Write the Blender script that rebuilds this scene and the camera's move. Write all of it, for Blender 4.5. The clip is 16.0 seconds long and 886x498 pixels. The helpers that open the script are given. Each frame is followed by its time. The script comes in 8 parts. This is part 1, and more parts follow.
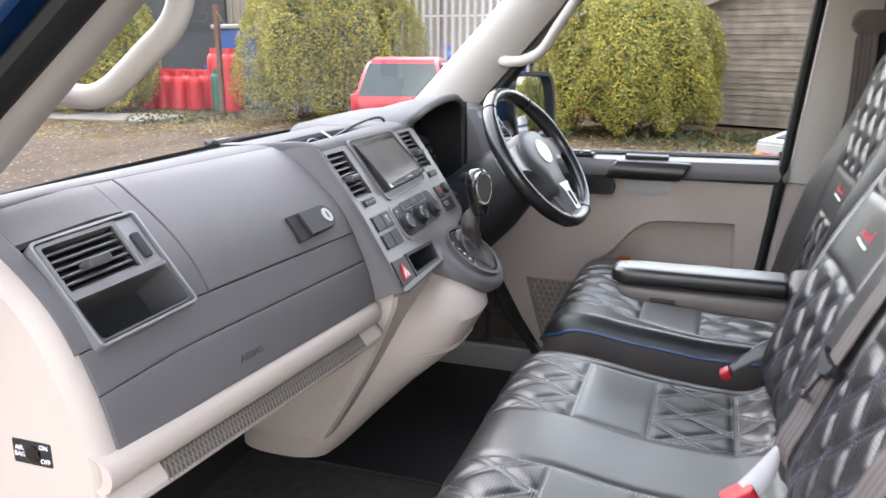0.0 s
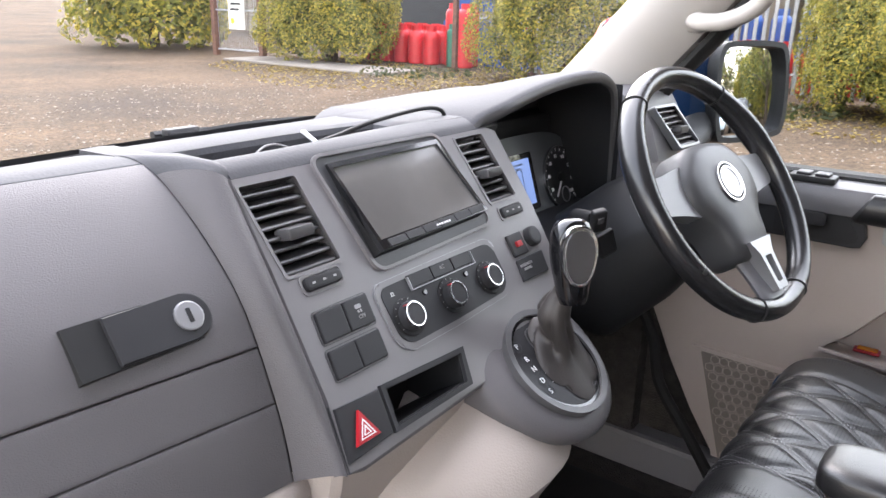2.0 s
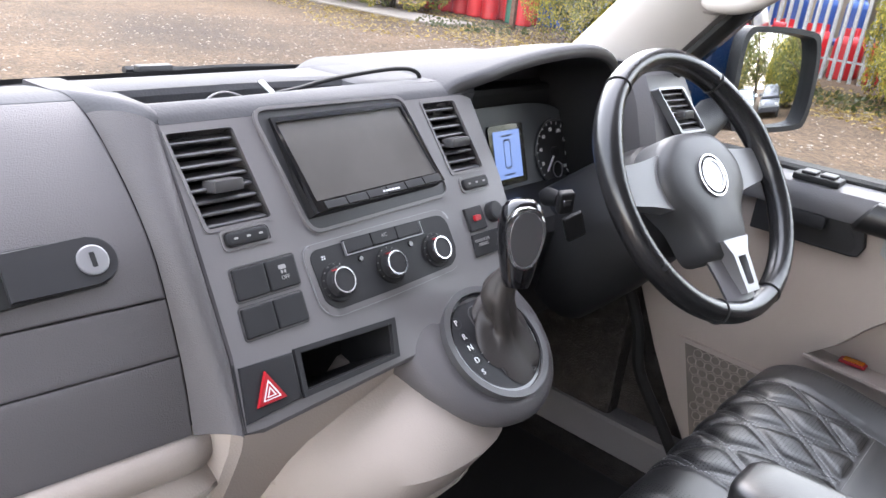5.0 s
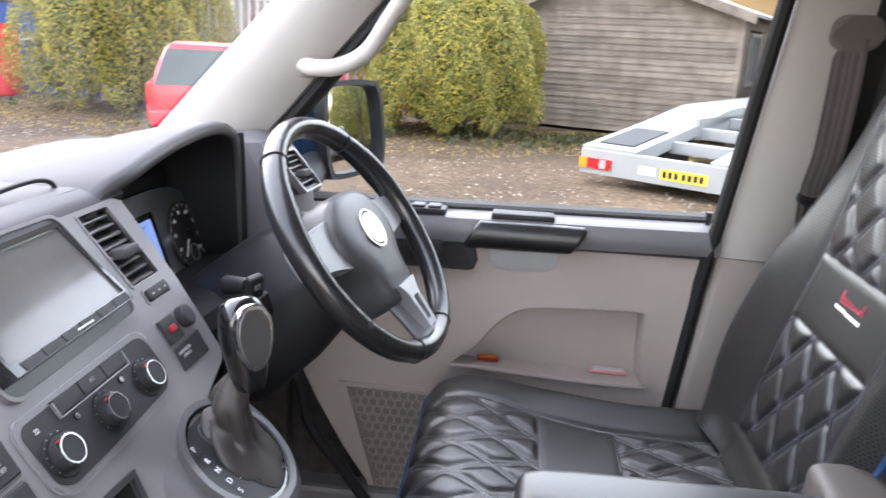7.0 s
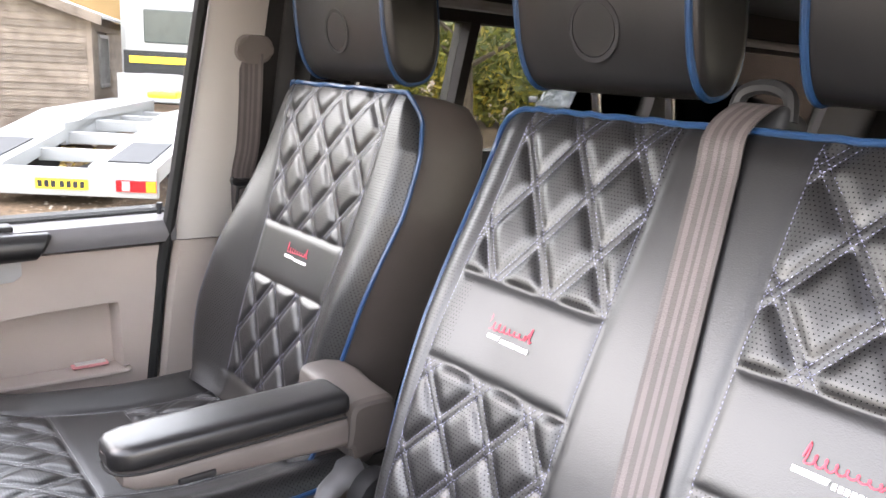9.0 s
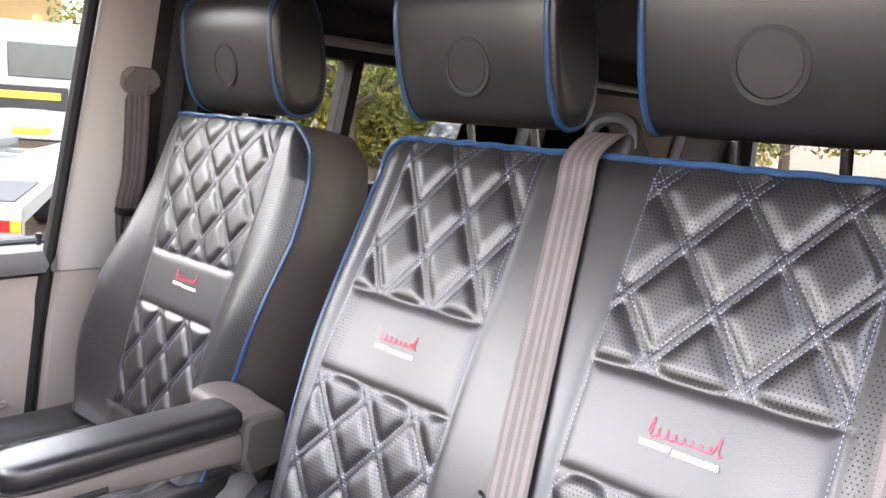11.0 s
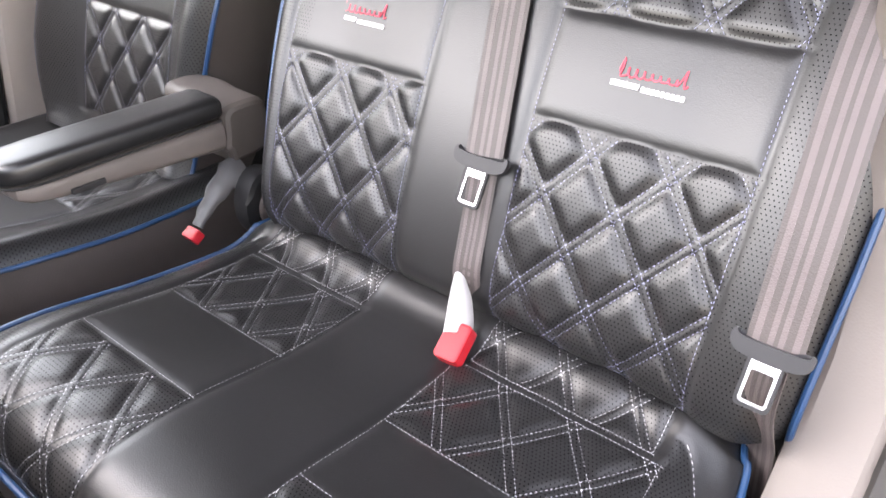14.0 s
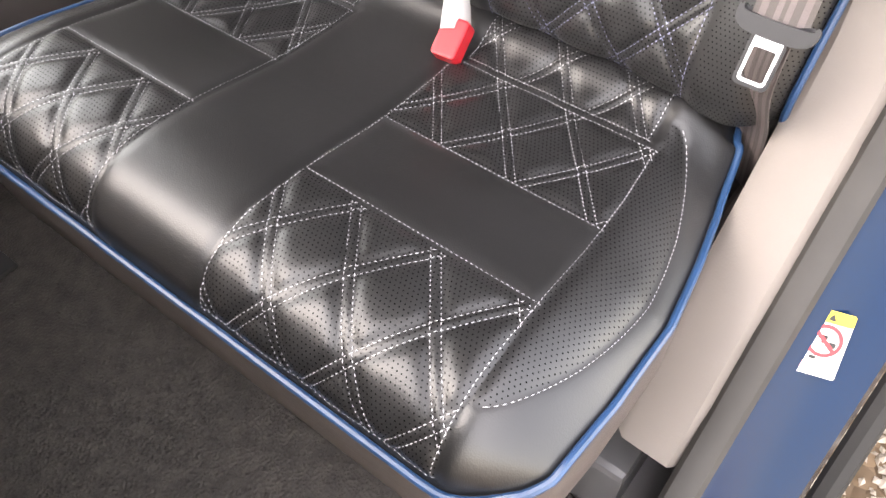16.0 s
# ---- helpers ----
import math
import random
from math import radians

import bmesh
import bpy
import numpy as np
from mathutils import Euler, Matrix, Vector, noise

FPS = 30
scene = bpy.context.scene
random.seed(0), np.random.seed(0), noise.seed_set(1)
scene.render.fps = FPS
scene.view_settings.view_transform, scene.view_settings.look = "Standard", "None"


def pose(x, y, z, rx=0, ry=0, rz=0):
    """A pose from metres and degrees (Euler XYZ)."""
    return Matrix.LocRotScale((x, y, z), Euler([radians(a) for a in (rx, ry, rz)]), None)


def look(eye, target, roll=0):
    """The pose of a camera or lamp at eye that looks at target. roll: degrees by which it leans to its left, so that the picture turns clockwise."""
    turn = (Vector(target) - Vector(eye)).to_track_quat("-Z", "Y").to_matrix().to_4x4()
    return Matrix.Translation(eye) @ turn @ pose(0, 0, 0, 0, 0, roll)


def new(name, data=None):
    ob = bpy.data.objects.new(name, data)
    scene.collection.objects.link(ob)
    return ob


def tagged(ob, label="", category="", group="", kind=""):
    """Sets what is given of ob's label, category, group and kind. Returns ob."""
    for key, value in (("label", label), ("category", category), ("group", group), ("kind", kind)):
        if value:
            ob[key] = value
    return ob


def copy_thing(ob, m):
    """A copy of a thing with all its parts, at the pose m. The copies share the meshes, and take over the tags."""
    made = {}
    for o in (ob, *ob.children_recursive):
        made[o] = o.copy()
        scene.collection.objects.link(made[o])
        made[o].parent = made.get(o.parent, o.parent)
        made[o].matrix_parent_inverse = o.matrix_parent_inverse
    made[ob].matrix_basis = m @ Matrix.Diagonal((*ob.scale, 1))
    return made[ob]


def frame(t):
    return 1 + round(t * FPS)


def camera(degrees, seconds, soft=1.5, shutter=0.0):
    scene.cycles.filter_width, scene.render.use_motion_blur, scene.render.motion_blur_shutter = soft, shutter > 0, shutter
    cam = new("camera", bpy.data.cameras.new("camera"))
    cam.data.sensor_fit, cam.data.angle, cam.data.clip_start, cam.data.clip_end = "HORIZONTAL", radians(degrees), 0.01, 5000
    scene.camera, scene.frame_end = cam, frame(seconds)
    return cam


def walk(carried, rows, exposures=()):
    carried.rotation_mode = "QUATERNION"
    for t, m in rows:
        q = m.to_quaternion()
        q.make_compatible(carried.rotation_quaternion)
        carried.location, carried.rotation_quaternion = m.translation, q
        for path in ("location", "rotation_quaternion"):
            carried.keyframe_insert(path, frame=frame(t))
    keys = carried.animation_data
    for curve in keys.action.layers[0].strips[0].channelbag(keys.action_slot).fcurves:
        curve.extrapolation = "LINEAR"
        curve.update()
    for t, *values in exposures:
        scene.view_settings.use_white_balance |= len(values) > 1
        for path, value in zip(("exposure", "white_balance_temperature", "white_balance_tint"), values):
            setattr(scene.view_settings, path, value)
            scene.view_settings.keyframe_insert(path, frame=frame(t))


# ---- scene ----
cam = camera(59.6, 16.0, shutter=0.2)
METRES, EYE, TILT, LEAN, TURN = 1.52, 1.55, -15.0, 0.0, -71.0
ROWS = [
    (0.0, 0.0, 0.0, 0.0, 0.0, 0.0, -0.0),
    (0.5, 0.0325, 0.1183, 0.0319, 5.46, 0.01, -4.67),
    (1.0, 0.0349, 0.2778, 0.0661, 7.08, 0.09, -5.9),
    (1.5, 0.0758, 0.3879, 0.0919, 10.68, -1.43, -6.07),
    (2.0, 0.1129, 0.4564, 0.1077, 16.93, -3.69, -5.85),
    (2.5, 0.149, 0.4969, 0.1189, 19.93, -6.36, -9.05),
    (3.0, 0.1658, 0.4945, 0.1243, 21.64, -7.96, -11.26),
    (5.5, 0.1683, 0.4871, 0.1279, 19.47, -7.03, -11.79),
    (6.0, 0.1271, 0.4965, 0.1373, 11.83, -5.39, -10.36),
    (6.5, 0.0851, 0.5062, 0.1435, -0.31, -2.88, -4.87),
    (7.0, 0.0579, 0.4931, 0.1386, -13.1, -0.78, 0.7),
    (7.5, 0.0303, 0.4687, 0.126, -26.27, -0.62, 5.39),
    (8.0, -0.0126, 0.4347, 0.1198, -41.38, -2.9, 8.56),
    (8.5, -0.0532, 0.443, 0.1229, -52.42, -6.34, 9.89),
    (9.0, -0.1036, 0.4239, 0.1294, -57.29, -5.0, 9.64),
    (11.5, -0.1522, 0.4044, 0.1112, -66.97, -4.26, 9.45),
    (12.0, -0.1565, 0.4082, 0.1068, -67.35, -9.62, 10.51),
    (12.5, -0.1594, 0.4078, 0.1028, -67.66, -13.76, 11.33),
    (13.0, -0.1627, 0.4063, 0.0992, -68.11, -17.78, 12.14),
    (13.5, -0.1674, 0.4055, 0.0965, -68.68, -21.73, 12.91),
    (14.0, -0.1713, 0.4046, 0.0924, -69.33, -25.93, 13.63),
    (14.5, -0.1784, 0.406, 0.0883, -70.22, -30.69, 14.27),
    (15.0, -0.1861, 0.4038, 0.082, -71.08, -36.59, 15.04),
    (15.5, -0.1884, 0.4052, 0.0766, -70.87, -42.4, 15.11),
    (16.0, -0.1887, 0.4063, 0.0743, -70.74, -45.75, 14.89),
]
EXPOSURES = [(0.0, 2.87, 6350, 18), (1.5, 2.95, 6600, 20), (3.0, 3.12, 6050, 20), (5.5, 3.12, 6350, 20), (6.5, 3.08, 6200, 20), (8.0, 3.33, 6250, 21), (9.0, 3.6, 6600, 22), (11.5, 3.66, 6500, 22), (12.5, 3.58, 6500, 22), (13.5, 3.5, 6600, 21), (14.5, 3.46, 6750, 22), (16.0, 3.52, 7250, 20)]
walk(cam, [(t, pose(0, 0, EYE, TILT, LEAN, TURN) @ pose(METRES * x, METRES * y, METRES * z, 90 + pitch, roll, yaw)) for t, x, y, z, yaw, pitch, roll in ROWS], EXPOSURES)

# ---- daylight: an even, overcast sky with a broad weak sun ----
world = bpy.data.worlds.new("overcast_sky")
scene.world = world
world.use_nodes = True
wn = world.node_tree
wn.nodes.clear()
sky = wn.nodes.new("ShaderNodeTexSky")
sky.sky_type = "NISHITA"
sky.sun_disc = False
sky.sun_elevation = radians(42)
sky.sun_rotation = radians(48)
sky.air_density, sky.dust_density, sky.ozone_density = 2.0, 1.0, 1.0
pale = wn.nodes.new("ShaderNodeHueSaturation")
pale.inputs["Saturation"].default_value = 0.42
backg = wn.nodes.new("ShaderNodeBackground")
backg.inputs["Strength"].default_value = 0.15
wout = wn.nodes.new("ShaderNodeOutputWorld")
wn.links.new(sky.outputs[0], pale.inputs["Color"])
wn.links.new(pale.outputs[0], backg.inputs[0])
wn.links.new(backg.outputs[0], wout.inputs[0])
sun = new("sun", bpy.data.lights.new("sun", "SUN"))
sun.data.energy, sun.data.angle, sun.data.color = 0.6, radians(140), (1.0, 0.97, 0.93)
sun.matrix_world = look((2.15, 1.93, 2.6), (0.0, 0.0, 0.0))


# ---- materials ----
def material(name, base, rough=0.5, metal=0.0, vary=0.12, scale=6.0, grain=0.0, grain_scale=300.0, coat=0.0, spread=0.0, tint=None, spec=0.5):
    """A surface with soft stains at one scale and a fine grain at another."""
    m = bpy.data.materials.new(name)
    m.use_nodes = True
    nt = m.node_tree
    b = nt.nodes["Principled BSDF"]
    b.inputs["Roughness"].default_value = rough
    b.inputs["Metallic"].default_value = metal
    b.inputs["Coat Weight"].default_value = coat
    b.inputs["Coat Roughness"].default_value = 0.06
    b.inputs["Specular IOR Level"].default_value = spec
    co = nt.nodes.new("ShaderNodeTexCoord")
    big = nt.nodes.new("ShaderNodeTexNoise")
    big.inputs["Scale"].default_value, big.inputs["Detail"].default_value = scale, 5
    nt.links.new(co.outputs["Object"], big.inputs["Vector"])
    ramp = nt.nodes.new("ShaderNodeValToRGB")
    other = tint or base
    lo = [c * (1 - vary) for c in base]
    hi = [min(1, c * (1 + vary)) for c in other]
    ramp.color_ramp.elements[0].position, ramp.color_ramp.elements[1].position = 0.3, 0.7
    ramp.color_ramp.elements[0].color = (*lo, 1)
    ramp.color_ramp.elements[1].color = (*hi, 1)
    nt.links.new(big.outputs["Fac"], ramp.inputs["Fac"])
    colour = ramp.outputs["Color"]
    if spread:
        info = nt.nodes.new("ShaderNodeObjectInfo")
        hsv = nt.nodes.new("ShaderNodeHueSaturation")
        mr = nt.nodes.new("ShaderNodeMapRange")
        mr.inputs["To Min"].default_value, mr.inputs["To Max"].default_value = 1 - spread, 1 + spread
        nt.links.new(info.outputs["Random"], mr.inputs["Value"])
        nt.links.new(mr.outputs[0], hsv.inputs["Value"])
        nt.links.new(colour, hsv.inputs["Color"])
        colour = hsv.outputs["Color"]
    nt.links.new(colour, b.inputs["Base Color"])
    rr = nt.nodes.new("ShaderNodeMapRange")
    rr.inputs["To Min"].default_value, rr.inputs["To Max"].default_value = max(0.02, rough * 0.85), min(1, rough * 1.15)
    nt.links.new(big.outputs["Fac"], rr.inputs["Value"])
    nt.links.new(rr.outputs[0], b.inputs["Roughness"])
    if grain:
        fine = nt.nodes.new("ShaderNodeTexVoronoi")
        fine.inputs["Scale"].default_value = grain_scale
        nt.links.new(co.outputs["Object"], fine.inputs["Vector"])
        bump = nt.nodes.new("ShaderNodeBump")
        bump.inputs["Strength"].default_value, bump.inputs["Distance"].default_value = grain, 0.6 / grain_scale
        nt.links.new(fine.outputs["Distance"], bump.inputs["Height"])
        nt.links.new(bump.outputs[0], b.inputs["Normal"])
    return m


def glass_material(name, tint, rough=0.0):
    m = bpy.data.materials.new(name)
    m.use_nodes = True
    nt = m.node_tree
    nt.nodes.clear()
    out = nt.nodes.new("ShaderNodeOutputMaterial")
    clear = nt.nodes.new("ShaderNodeBsdfTransparent")
    clear.inputs[0].default_value = (*tint, 1)
    gloss = nt.nodes.new("ShaderNodeBsdfGlossy")
    gloss.inputs["Roughness"].default_value = rough
    fres = nt.nodes.new("ShaderNodeFresnel")
    fres.inputs[0].default_value = 1.3
    mix = nt.nodes.new("ShaderNodeMixShader")
    nt.links.new(fres.outputs[0], mix.inputs[0])
    nt.links.new(clear.outputs[0], mix.inputs[1])
    nt.links.new(gloss.outputs[0], mix.inputs[2])
    nt.links.new(mix.outputs[0], out.inputs[0])
    return m


def leather(name, perforated):
    """Black leatherette: pebble grain and, on the quilted panels, rows of pin holes laid out in metres."""
    m = material(name, (0.009, 0.009, 0.0095), 0.36, vary=0.2, scale=9, grain=0.14, grain_scale=700, spec=0.7, coat=0.0)
    m.node_tree.nodes["Principled BSDF"].inputs["Coat Roughness"].default_value = 0.26
    if not perforated:
        return m
    nt = m.node_tree
    b = nt.nodes["Principled BSDF"]
    uv = nt.nodes.new("ShaderNodeUVMap")
    split = nt.nodes.new("ShaderNodeSeparateXYZ")
    nt.links.new(uv.outputs[0], split.inputs[0])

    def op(kind, a, bb=None):
        n = nt.nodes.new("ShaderNodeMath")
        n.operation = kind
        for i, v in enumerate((a, bb)):
            if v is None:
                continue
            if isinstance(v, (int, float)):
                n.inputs[i].default_value = v
            else:
                nt.links.new(v, n.inputs[i])
        return n.outputs[0]

    row = op("MULTIPLY", split.outputs[1], 1 / 0.0044)
    shift = op("MULTIPLY", op("FLOORED_MODULO", op("FLOOR", row), 2.0), 0.5)
    col = op("ADD", op("MULTIPLY", split.outputs[0], 1 / 0.0044), shift)
    dx = op("SUBTRACT", op("FRACT", col), 0.5)
    dy = op("SUBTRACT", op("FRACT", row), 0.5)
    d = op("SQRT", op("ADD", op("MULTIPLY", dx, dx), op("MULTIPLY", dy, dy)))
    hole = op("LESS_THAN", d, 0.15)
    mix = nt.nodes.new("ShaderNodeMix")
    mix.data_type = "RGBA"
    old = b.inputs["Base Color"].links[0].from_socket
    nt.links.new(hole, mix.inputs["Factor"])
    nt.links.new(old, mix.inputs[6])
    mix.inputs[7].default_value = (0.002, 0.002, 0.002, 1)
    nt.links.new(mix.outputs[2], b.inputs["Base Color"])
    spec = op("SUBTRACT", 0.7, op("MULTIPLY", hole, 0.65))
    nt.links.new(spec, b.inputs["Specular IOR Level"])
    rough = op("ADD", b.inputs["Roughness"].links[0].from_socket, op("MULTIPLY", hole, 0.5))
    nt.links.new(rough, b.inputs["Roughness"])
    return m


def leaf_material(name, a, bcol, c):
    m = bpy.data.materials.new(name)
    m.use_nodes = True
    nt = m.node_tree
    b = nt.nodes["Principled BSDF"]
    geo = nt.nodes.new("ShaderNodeNewGeometry")
    ramp = nt.nodes.new("ShaderNodeValToRGB")
    ramp.color_ramp.elements[0].color = (*a, 1)
    ramp.color_ramp.elements[1].color = (*c, 1)
    e = ramp.color_ramp.elements.new(0.6)
    e.color = (*bcol, 1)
    nt.links.new(geo.outputs["Random Per Island"], ramp.inputs[0])
    nt.links.new(ramp.outputs[0], b.inputs["Base Color"])
    b.inputs["Roughness"].default_value = 0.5
    trans = nt.nodes.new("ShaderNodeBsdfTranslucent")
    nt.links.new(ramp.outputs[0], trans.inputs[0])
    mix = nt.nodes.new("ShaderNodeMixShader")
    mix.inputs[0].default_value = 0.45
    nt.links.new(b.outputs[0], mix.inputs[1])
    nt.links.new(trans.outputs[0], mix.inputs[2])
    nt.links.new(mix.outputs[0], nt.nodes["Material Output"].inputs[0])
    return m


def gravel_material():
    m = material("gravel", (0.062, 0.041, 0.025), 0.95, vary=0.25, scale=0.35, tint=(0.095, 0.064, 0.039), spec=0.2)
    nt = m.node_tree
    b = nt.nodes["Principled BSDF"]
    co = nt.nodes.new("ShaderNodeTexCoord")
    old = b.inputs["Base Color"].links[0].from_socket
    for size, amount in ((28.0, 0.55), (3.0, 0.35)):
        v = nt.nodes.new("ShaderNodeTexVoronoi" if size > 10 else "ShaderNodeTexNoise")
        v.inputs["Scale"].default_value = size
        nt.links.new(co.outputs["Object"], v.inputs["Vector"])
        grey = nt.nodes.new("ShaderNodeRGBToBW")
        nt.links.new(v.outputs["Color"], grey.inputs[0])
        mr = nt.nodes.new("ShaderNodeMapRange")
        mr.inputs["To Min"].default_value, mr.inputs["To Max"].default_value = 1 - amount, 1 + amount
        nt.links.new(grey.outputs[0], mr.inputs["Value"])
        mul = nt.nodes.new("ShaderNodeMix")
        mul.data_type, mul.blend_type = "RGBA", "MULTIPLY"
        mul.inputs["Factor"].default_value = 1
        nt.links.new(old, mul.inputs[6])
        nt.links.new(mr.outputs[0], mul.inputs[7])
        old = mul.outputs[2]
    nt.links.new(old, b.inputs["Base Color"])
    v = nt.nodes.new("ShaderNodeTexVoronoi")
    v.inputs["Scale"].default_value = 28.0
    nt.links.new(co.outputs["Object"], v.inputs["Vector"])
    bump = nt.nodes.new("ShaderNodeBump")
    bump.inputs["Strength"].default_value, bump.inputs["Distance"].default_value = 0.8, 0.02
    bump.invert = True
    nt.links.new(v.outputs["Distance"], bump.inputs["Height"])
    nt.links.new(bump.outputs[0], b.inputs["Normal"])
    return m


LEATHER = leather("black_leatherette", False)
PERF = leather("perforated_leatherette", True)
SIDE = material("seat_side_vinyl", (0.072, 0.059, 0.054), 0.48, vary=0.15, scale=8, grain=0.15, grain_scale=500)
THREAD = material("pale_thread", (0.46, 0.46, 0.48), 0.8, vary=0.15, scale=40)
THREADB = material("lavender_thread", (0.28, 0.29, 0.43), 0.8, vary=0.15, scale=40)
PIPING = material("blue_piping", (0.014, 0.045, 0.11), 0.33, vary=0.15, scale=30)
DASH = material("charcoal_dash_plastic", (0.155, 0.150, 0.155), 0.44, vary=0.08, scale=5, grain=0.14, grain_scale=420)
GRAINED = material("pebbled_charcoal_plastic", (0.108, 0.101, 0.104), 0.50, vary=0.08, scale=5, grain=0.38, grain_scale=820, spec=0.3)
DASHTOP = material("grey_dash_top", (0.064, 0.064, 0.069), 0.66, vary=0.08, scale=5, grain=0.12, grain_scale=330, spec=0.2)
FASCIA = material("satin_grey_fascia", (0.165, 0.157, 0.159), 0.33, vary=0.06, scale=6, grain=0.08, grain_scale=900)
HUB = material("soft_hub_cover", (0.07, 0.07, 0.073), 0.42, vary=0.08, scale=8, grain=0.12, grain_scale=500)
ARM = material("armrest_vinyl", (0.075, 0.064, 0.058), 0.54, vary=0.15, scale=9, grain=0.12, grain_scale=600, spec=0.4)
ARMLOW = material("armrest_body_vinyl", (0.115, 0.098, 0.090), 0.42, vary=0.15, scale=9, grain=0.12, grain_scale=600)
SPOKE = material("pale_satin_spoke", (0.24, 0.24, 0.245), 0.32, vary=0.05)
RIM = material("worn_rim_leather", (0.016, 0.016, 0.017), 0.26, vary=0.2, scale=14, grain=0.05, grain_scale=500, spec=0.7)
SATIN = material("satin_silver", (0.33, 0.33, 0.34), 0.36, metal=0.6, vary=0.05)
SATINDARK = material("brushed_dark_metal", (0.16, 0.16, 0.165), 0.3, metal=0.8, vary=0.05)
BEIGE = material("warm_grey_trim", (0.385, 0.333, 0.296), 0.62, vary=0.06, scale=4, grain=0.2, grain_scale=450, spec=0.3)
CARDFAB = material("grey_door_card", (0.43, 0.366, 0.322), 0.68, vary=0.06, scale=4, grain=0.1, grain_scale=450)
# door-card grey, darkened in the colour to offset strong light at the doorway pillar
DARKTRIM = material("darkened_warm_grey_trim", (0.155, 0.136, 0.122), 0.6, vary=0.06, scale=4, grain=0.1, grain_scale=450)
PILLAR = material("pale_pillar_trim", (0.43, 0.402, 0.370), 0.65, vary=0.05, scale=5, grain=0.1, grain_scale=500)
BLACK = material("matt_black_plastic", (0.019, 0.019, 0.020), 0.5, vary=0.15, scale=9, grain=0.1, grain_scale=600, spec=0.3)
BAY = material("dark_screen_bay", (0.045, 0.045, 0.048), 0.38, vary=0.1, scale=8, grain=0.1, grain_scale=600)
SLAT = material("dark_grey_slat", (0.075, 0.073, 0.075), 0.34, vary=0.1, scale=14)
BUTTON = material("soft_black_button", (0.026, 0.026, 0.028), 0.45, vary=0.12, scale=14, spec=0.3)
GLOSS = material("gloss_black", (0.006, 0.006, 0.007), 0.12, vary=0.1, coat=0.6)
CHROME = material("chrome", (0.58, 0.58, 0.59), 0.20, metal=1.0, vary=0.04)
RUBBER = material("black_rubber", (0.018, 0.018, 0.018), 0.7, vary=0.2, spec=0.25)
CARPET = material("charcoal_carpet", (0.044, 0.038, 0.034), 0.95, vary=0.35, scale=40, grain=0.9, grain_scale=220)
HEADCAB = material("pale_cab_headlining", (0.60, 0.585, 0.56), 0.9, vary=0.06, scale=8, grain=0.2, grain_scale=400)
HEADLINE = material("black_headlining", (0.016, 0.015, 0.015), 0.9, vary=0.2, scale=12)
PAINT = material("dark_blue_paint", (0.002, 0.014, 0.045), 0.14, vary=0.06, coat=0.10, spec=0.12)
SCREEN = material("dark_screen_glass", (0.10, 0.095, 0.09), 0.16, vary=0.12, scale=12, coat=0.3)
RED = material("red_plastic", (0.40, 0.012, 0.02), 0.4, vary=0.1)
WHITE = material("white_marking", (0.75, 0.75, 0.75), 0.6, vary=0.05)
LOGO_RED = material("red_embroidery", (0.55, 0.085, 0.12), 0.75, vary=0.15, scale=60)
WEB = material("belt_webbing", (0.060, 0.050, 0.048), 0.50, vary=0.12, scale=18, grain=0.3, grain_scale=600, spec=0.45)
WEBPALE = material("belt_webbing_stripe", (0.100, 0.083, 0.080), 0.46, vary=0.12, scale=18, grain=0.3, grain_scale=600, spec=0.45)
GAITER = material("gaiter_leather", (0.040, 0.035, 0.033), 0.5, vary=0.2, scale=16, grain=0.15, grain_scale=600)
LCD = material("lit_display", (0.05, 0.08, 0.13), 0.3, vary=0.1)
LCD.node_tree.nodes["Principled BSDF"].inputs["Emission Color"].default_value = (0.26, 0.42, 0.85, 1)
LCD.node_tree.nodes["Principled BSDF"].inputs["Emission Strength"].default_value = 0.11
DIALBLUE = material("display_symbol", (0.10, 0.14, 0.22), 0.4, vary=0.1)
DIAL = material("dial_face", (0.018, 0.018, 0.02), 0.5, vary=0.1)
CLUSTER = material("cluster_bezel", (0.07, 0.075, 0.082), 0.4, vary=0.1)
GLASS = glass_material("clear_glass", (0.93, 0.95, 0.94))
TINTED = glass_material("tinted_glass", (0.78, 0.80, 0.76))
MIRROR = material("mirror_silver", (0.9, 0.9, 0.9), 0.02, metal=1.0, vary=0.0)
CREAM = material("paper_label", (0.60, 0.58, 0.54), 0.5, vary=0.06)
YELLOW = material("yellow_plate", (0.80, 0.55, 0.02), 0.45, vary=0.08)
ORANGE = material("amber_lens", (0.75, 0.25, 0.02), 0.2, vary=0.08)
PINK = material("pink_paper", (0.70, 0.30, 0.30), 0.6, vary=0.1)
GREYBOOT = material("light_grey_plastic", (0.30, 0.29, 0.29), 0.5, vary=0.08)
GRAVEL = gravel_material()
STONE = material("loose_stone", (0.17, 0.135, 0.10), 0.85, vary=0.35, scale=25, grain=0.4, grain_scale=90, tint=(0.25, 0.215, 0.175))
LEAF = leaf_material("hedge_leaf", (0.105, 0.125, 0.028), (0.30, 0.285, 0.05), (0.60, 0.46, 0.07))
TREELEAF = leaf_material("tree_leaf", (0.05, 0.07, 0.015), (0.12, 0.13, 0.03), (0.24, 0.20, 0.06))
BARK = material("bark", (0.07, 0.05, 0.035), 0.9, vary=0.4, scale=14, grain=0.8, grain_scale=40)
STEEL = material("galvanised_steel", (0.42, 0.43, 0.44), 0.5, metal=0.5, vary=0.15, scale=10, spread=0.12)
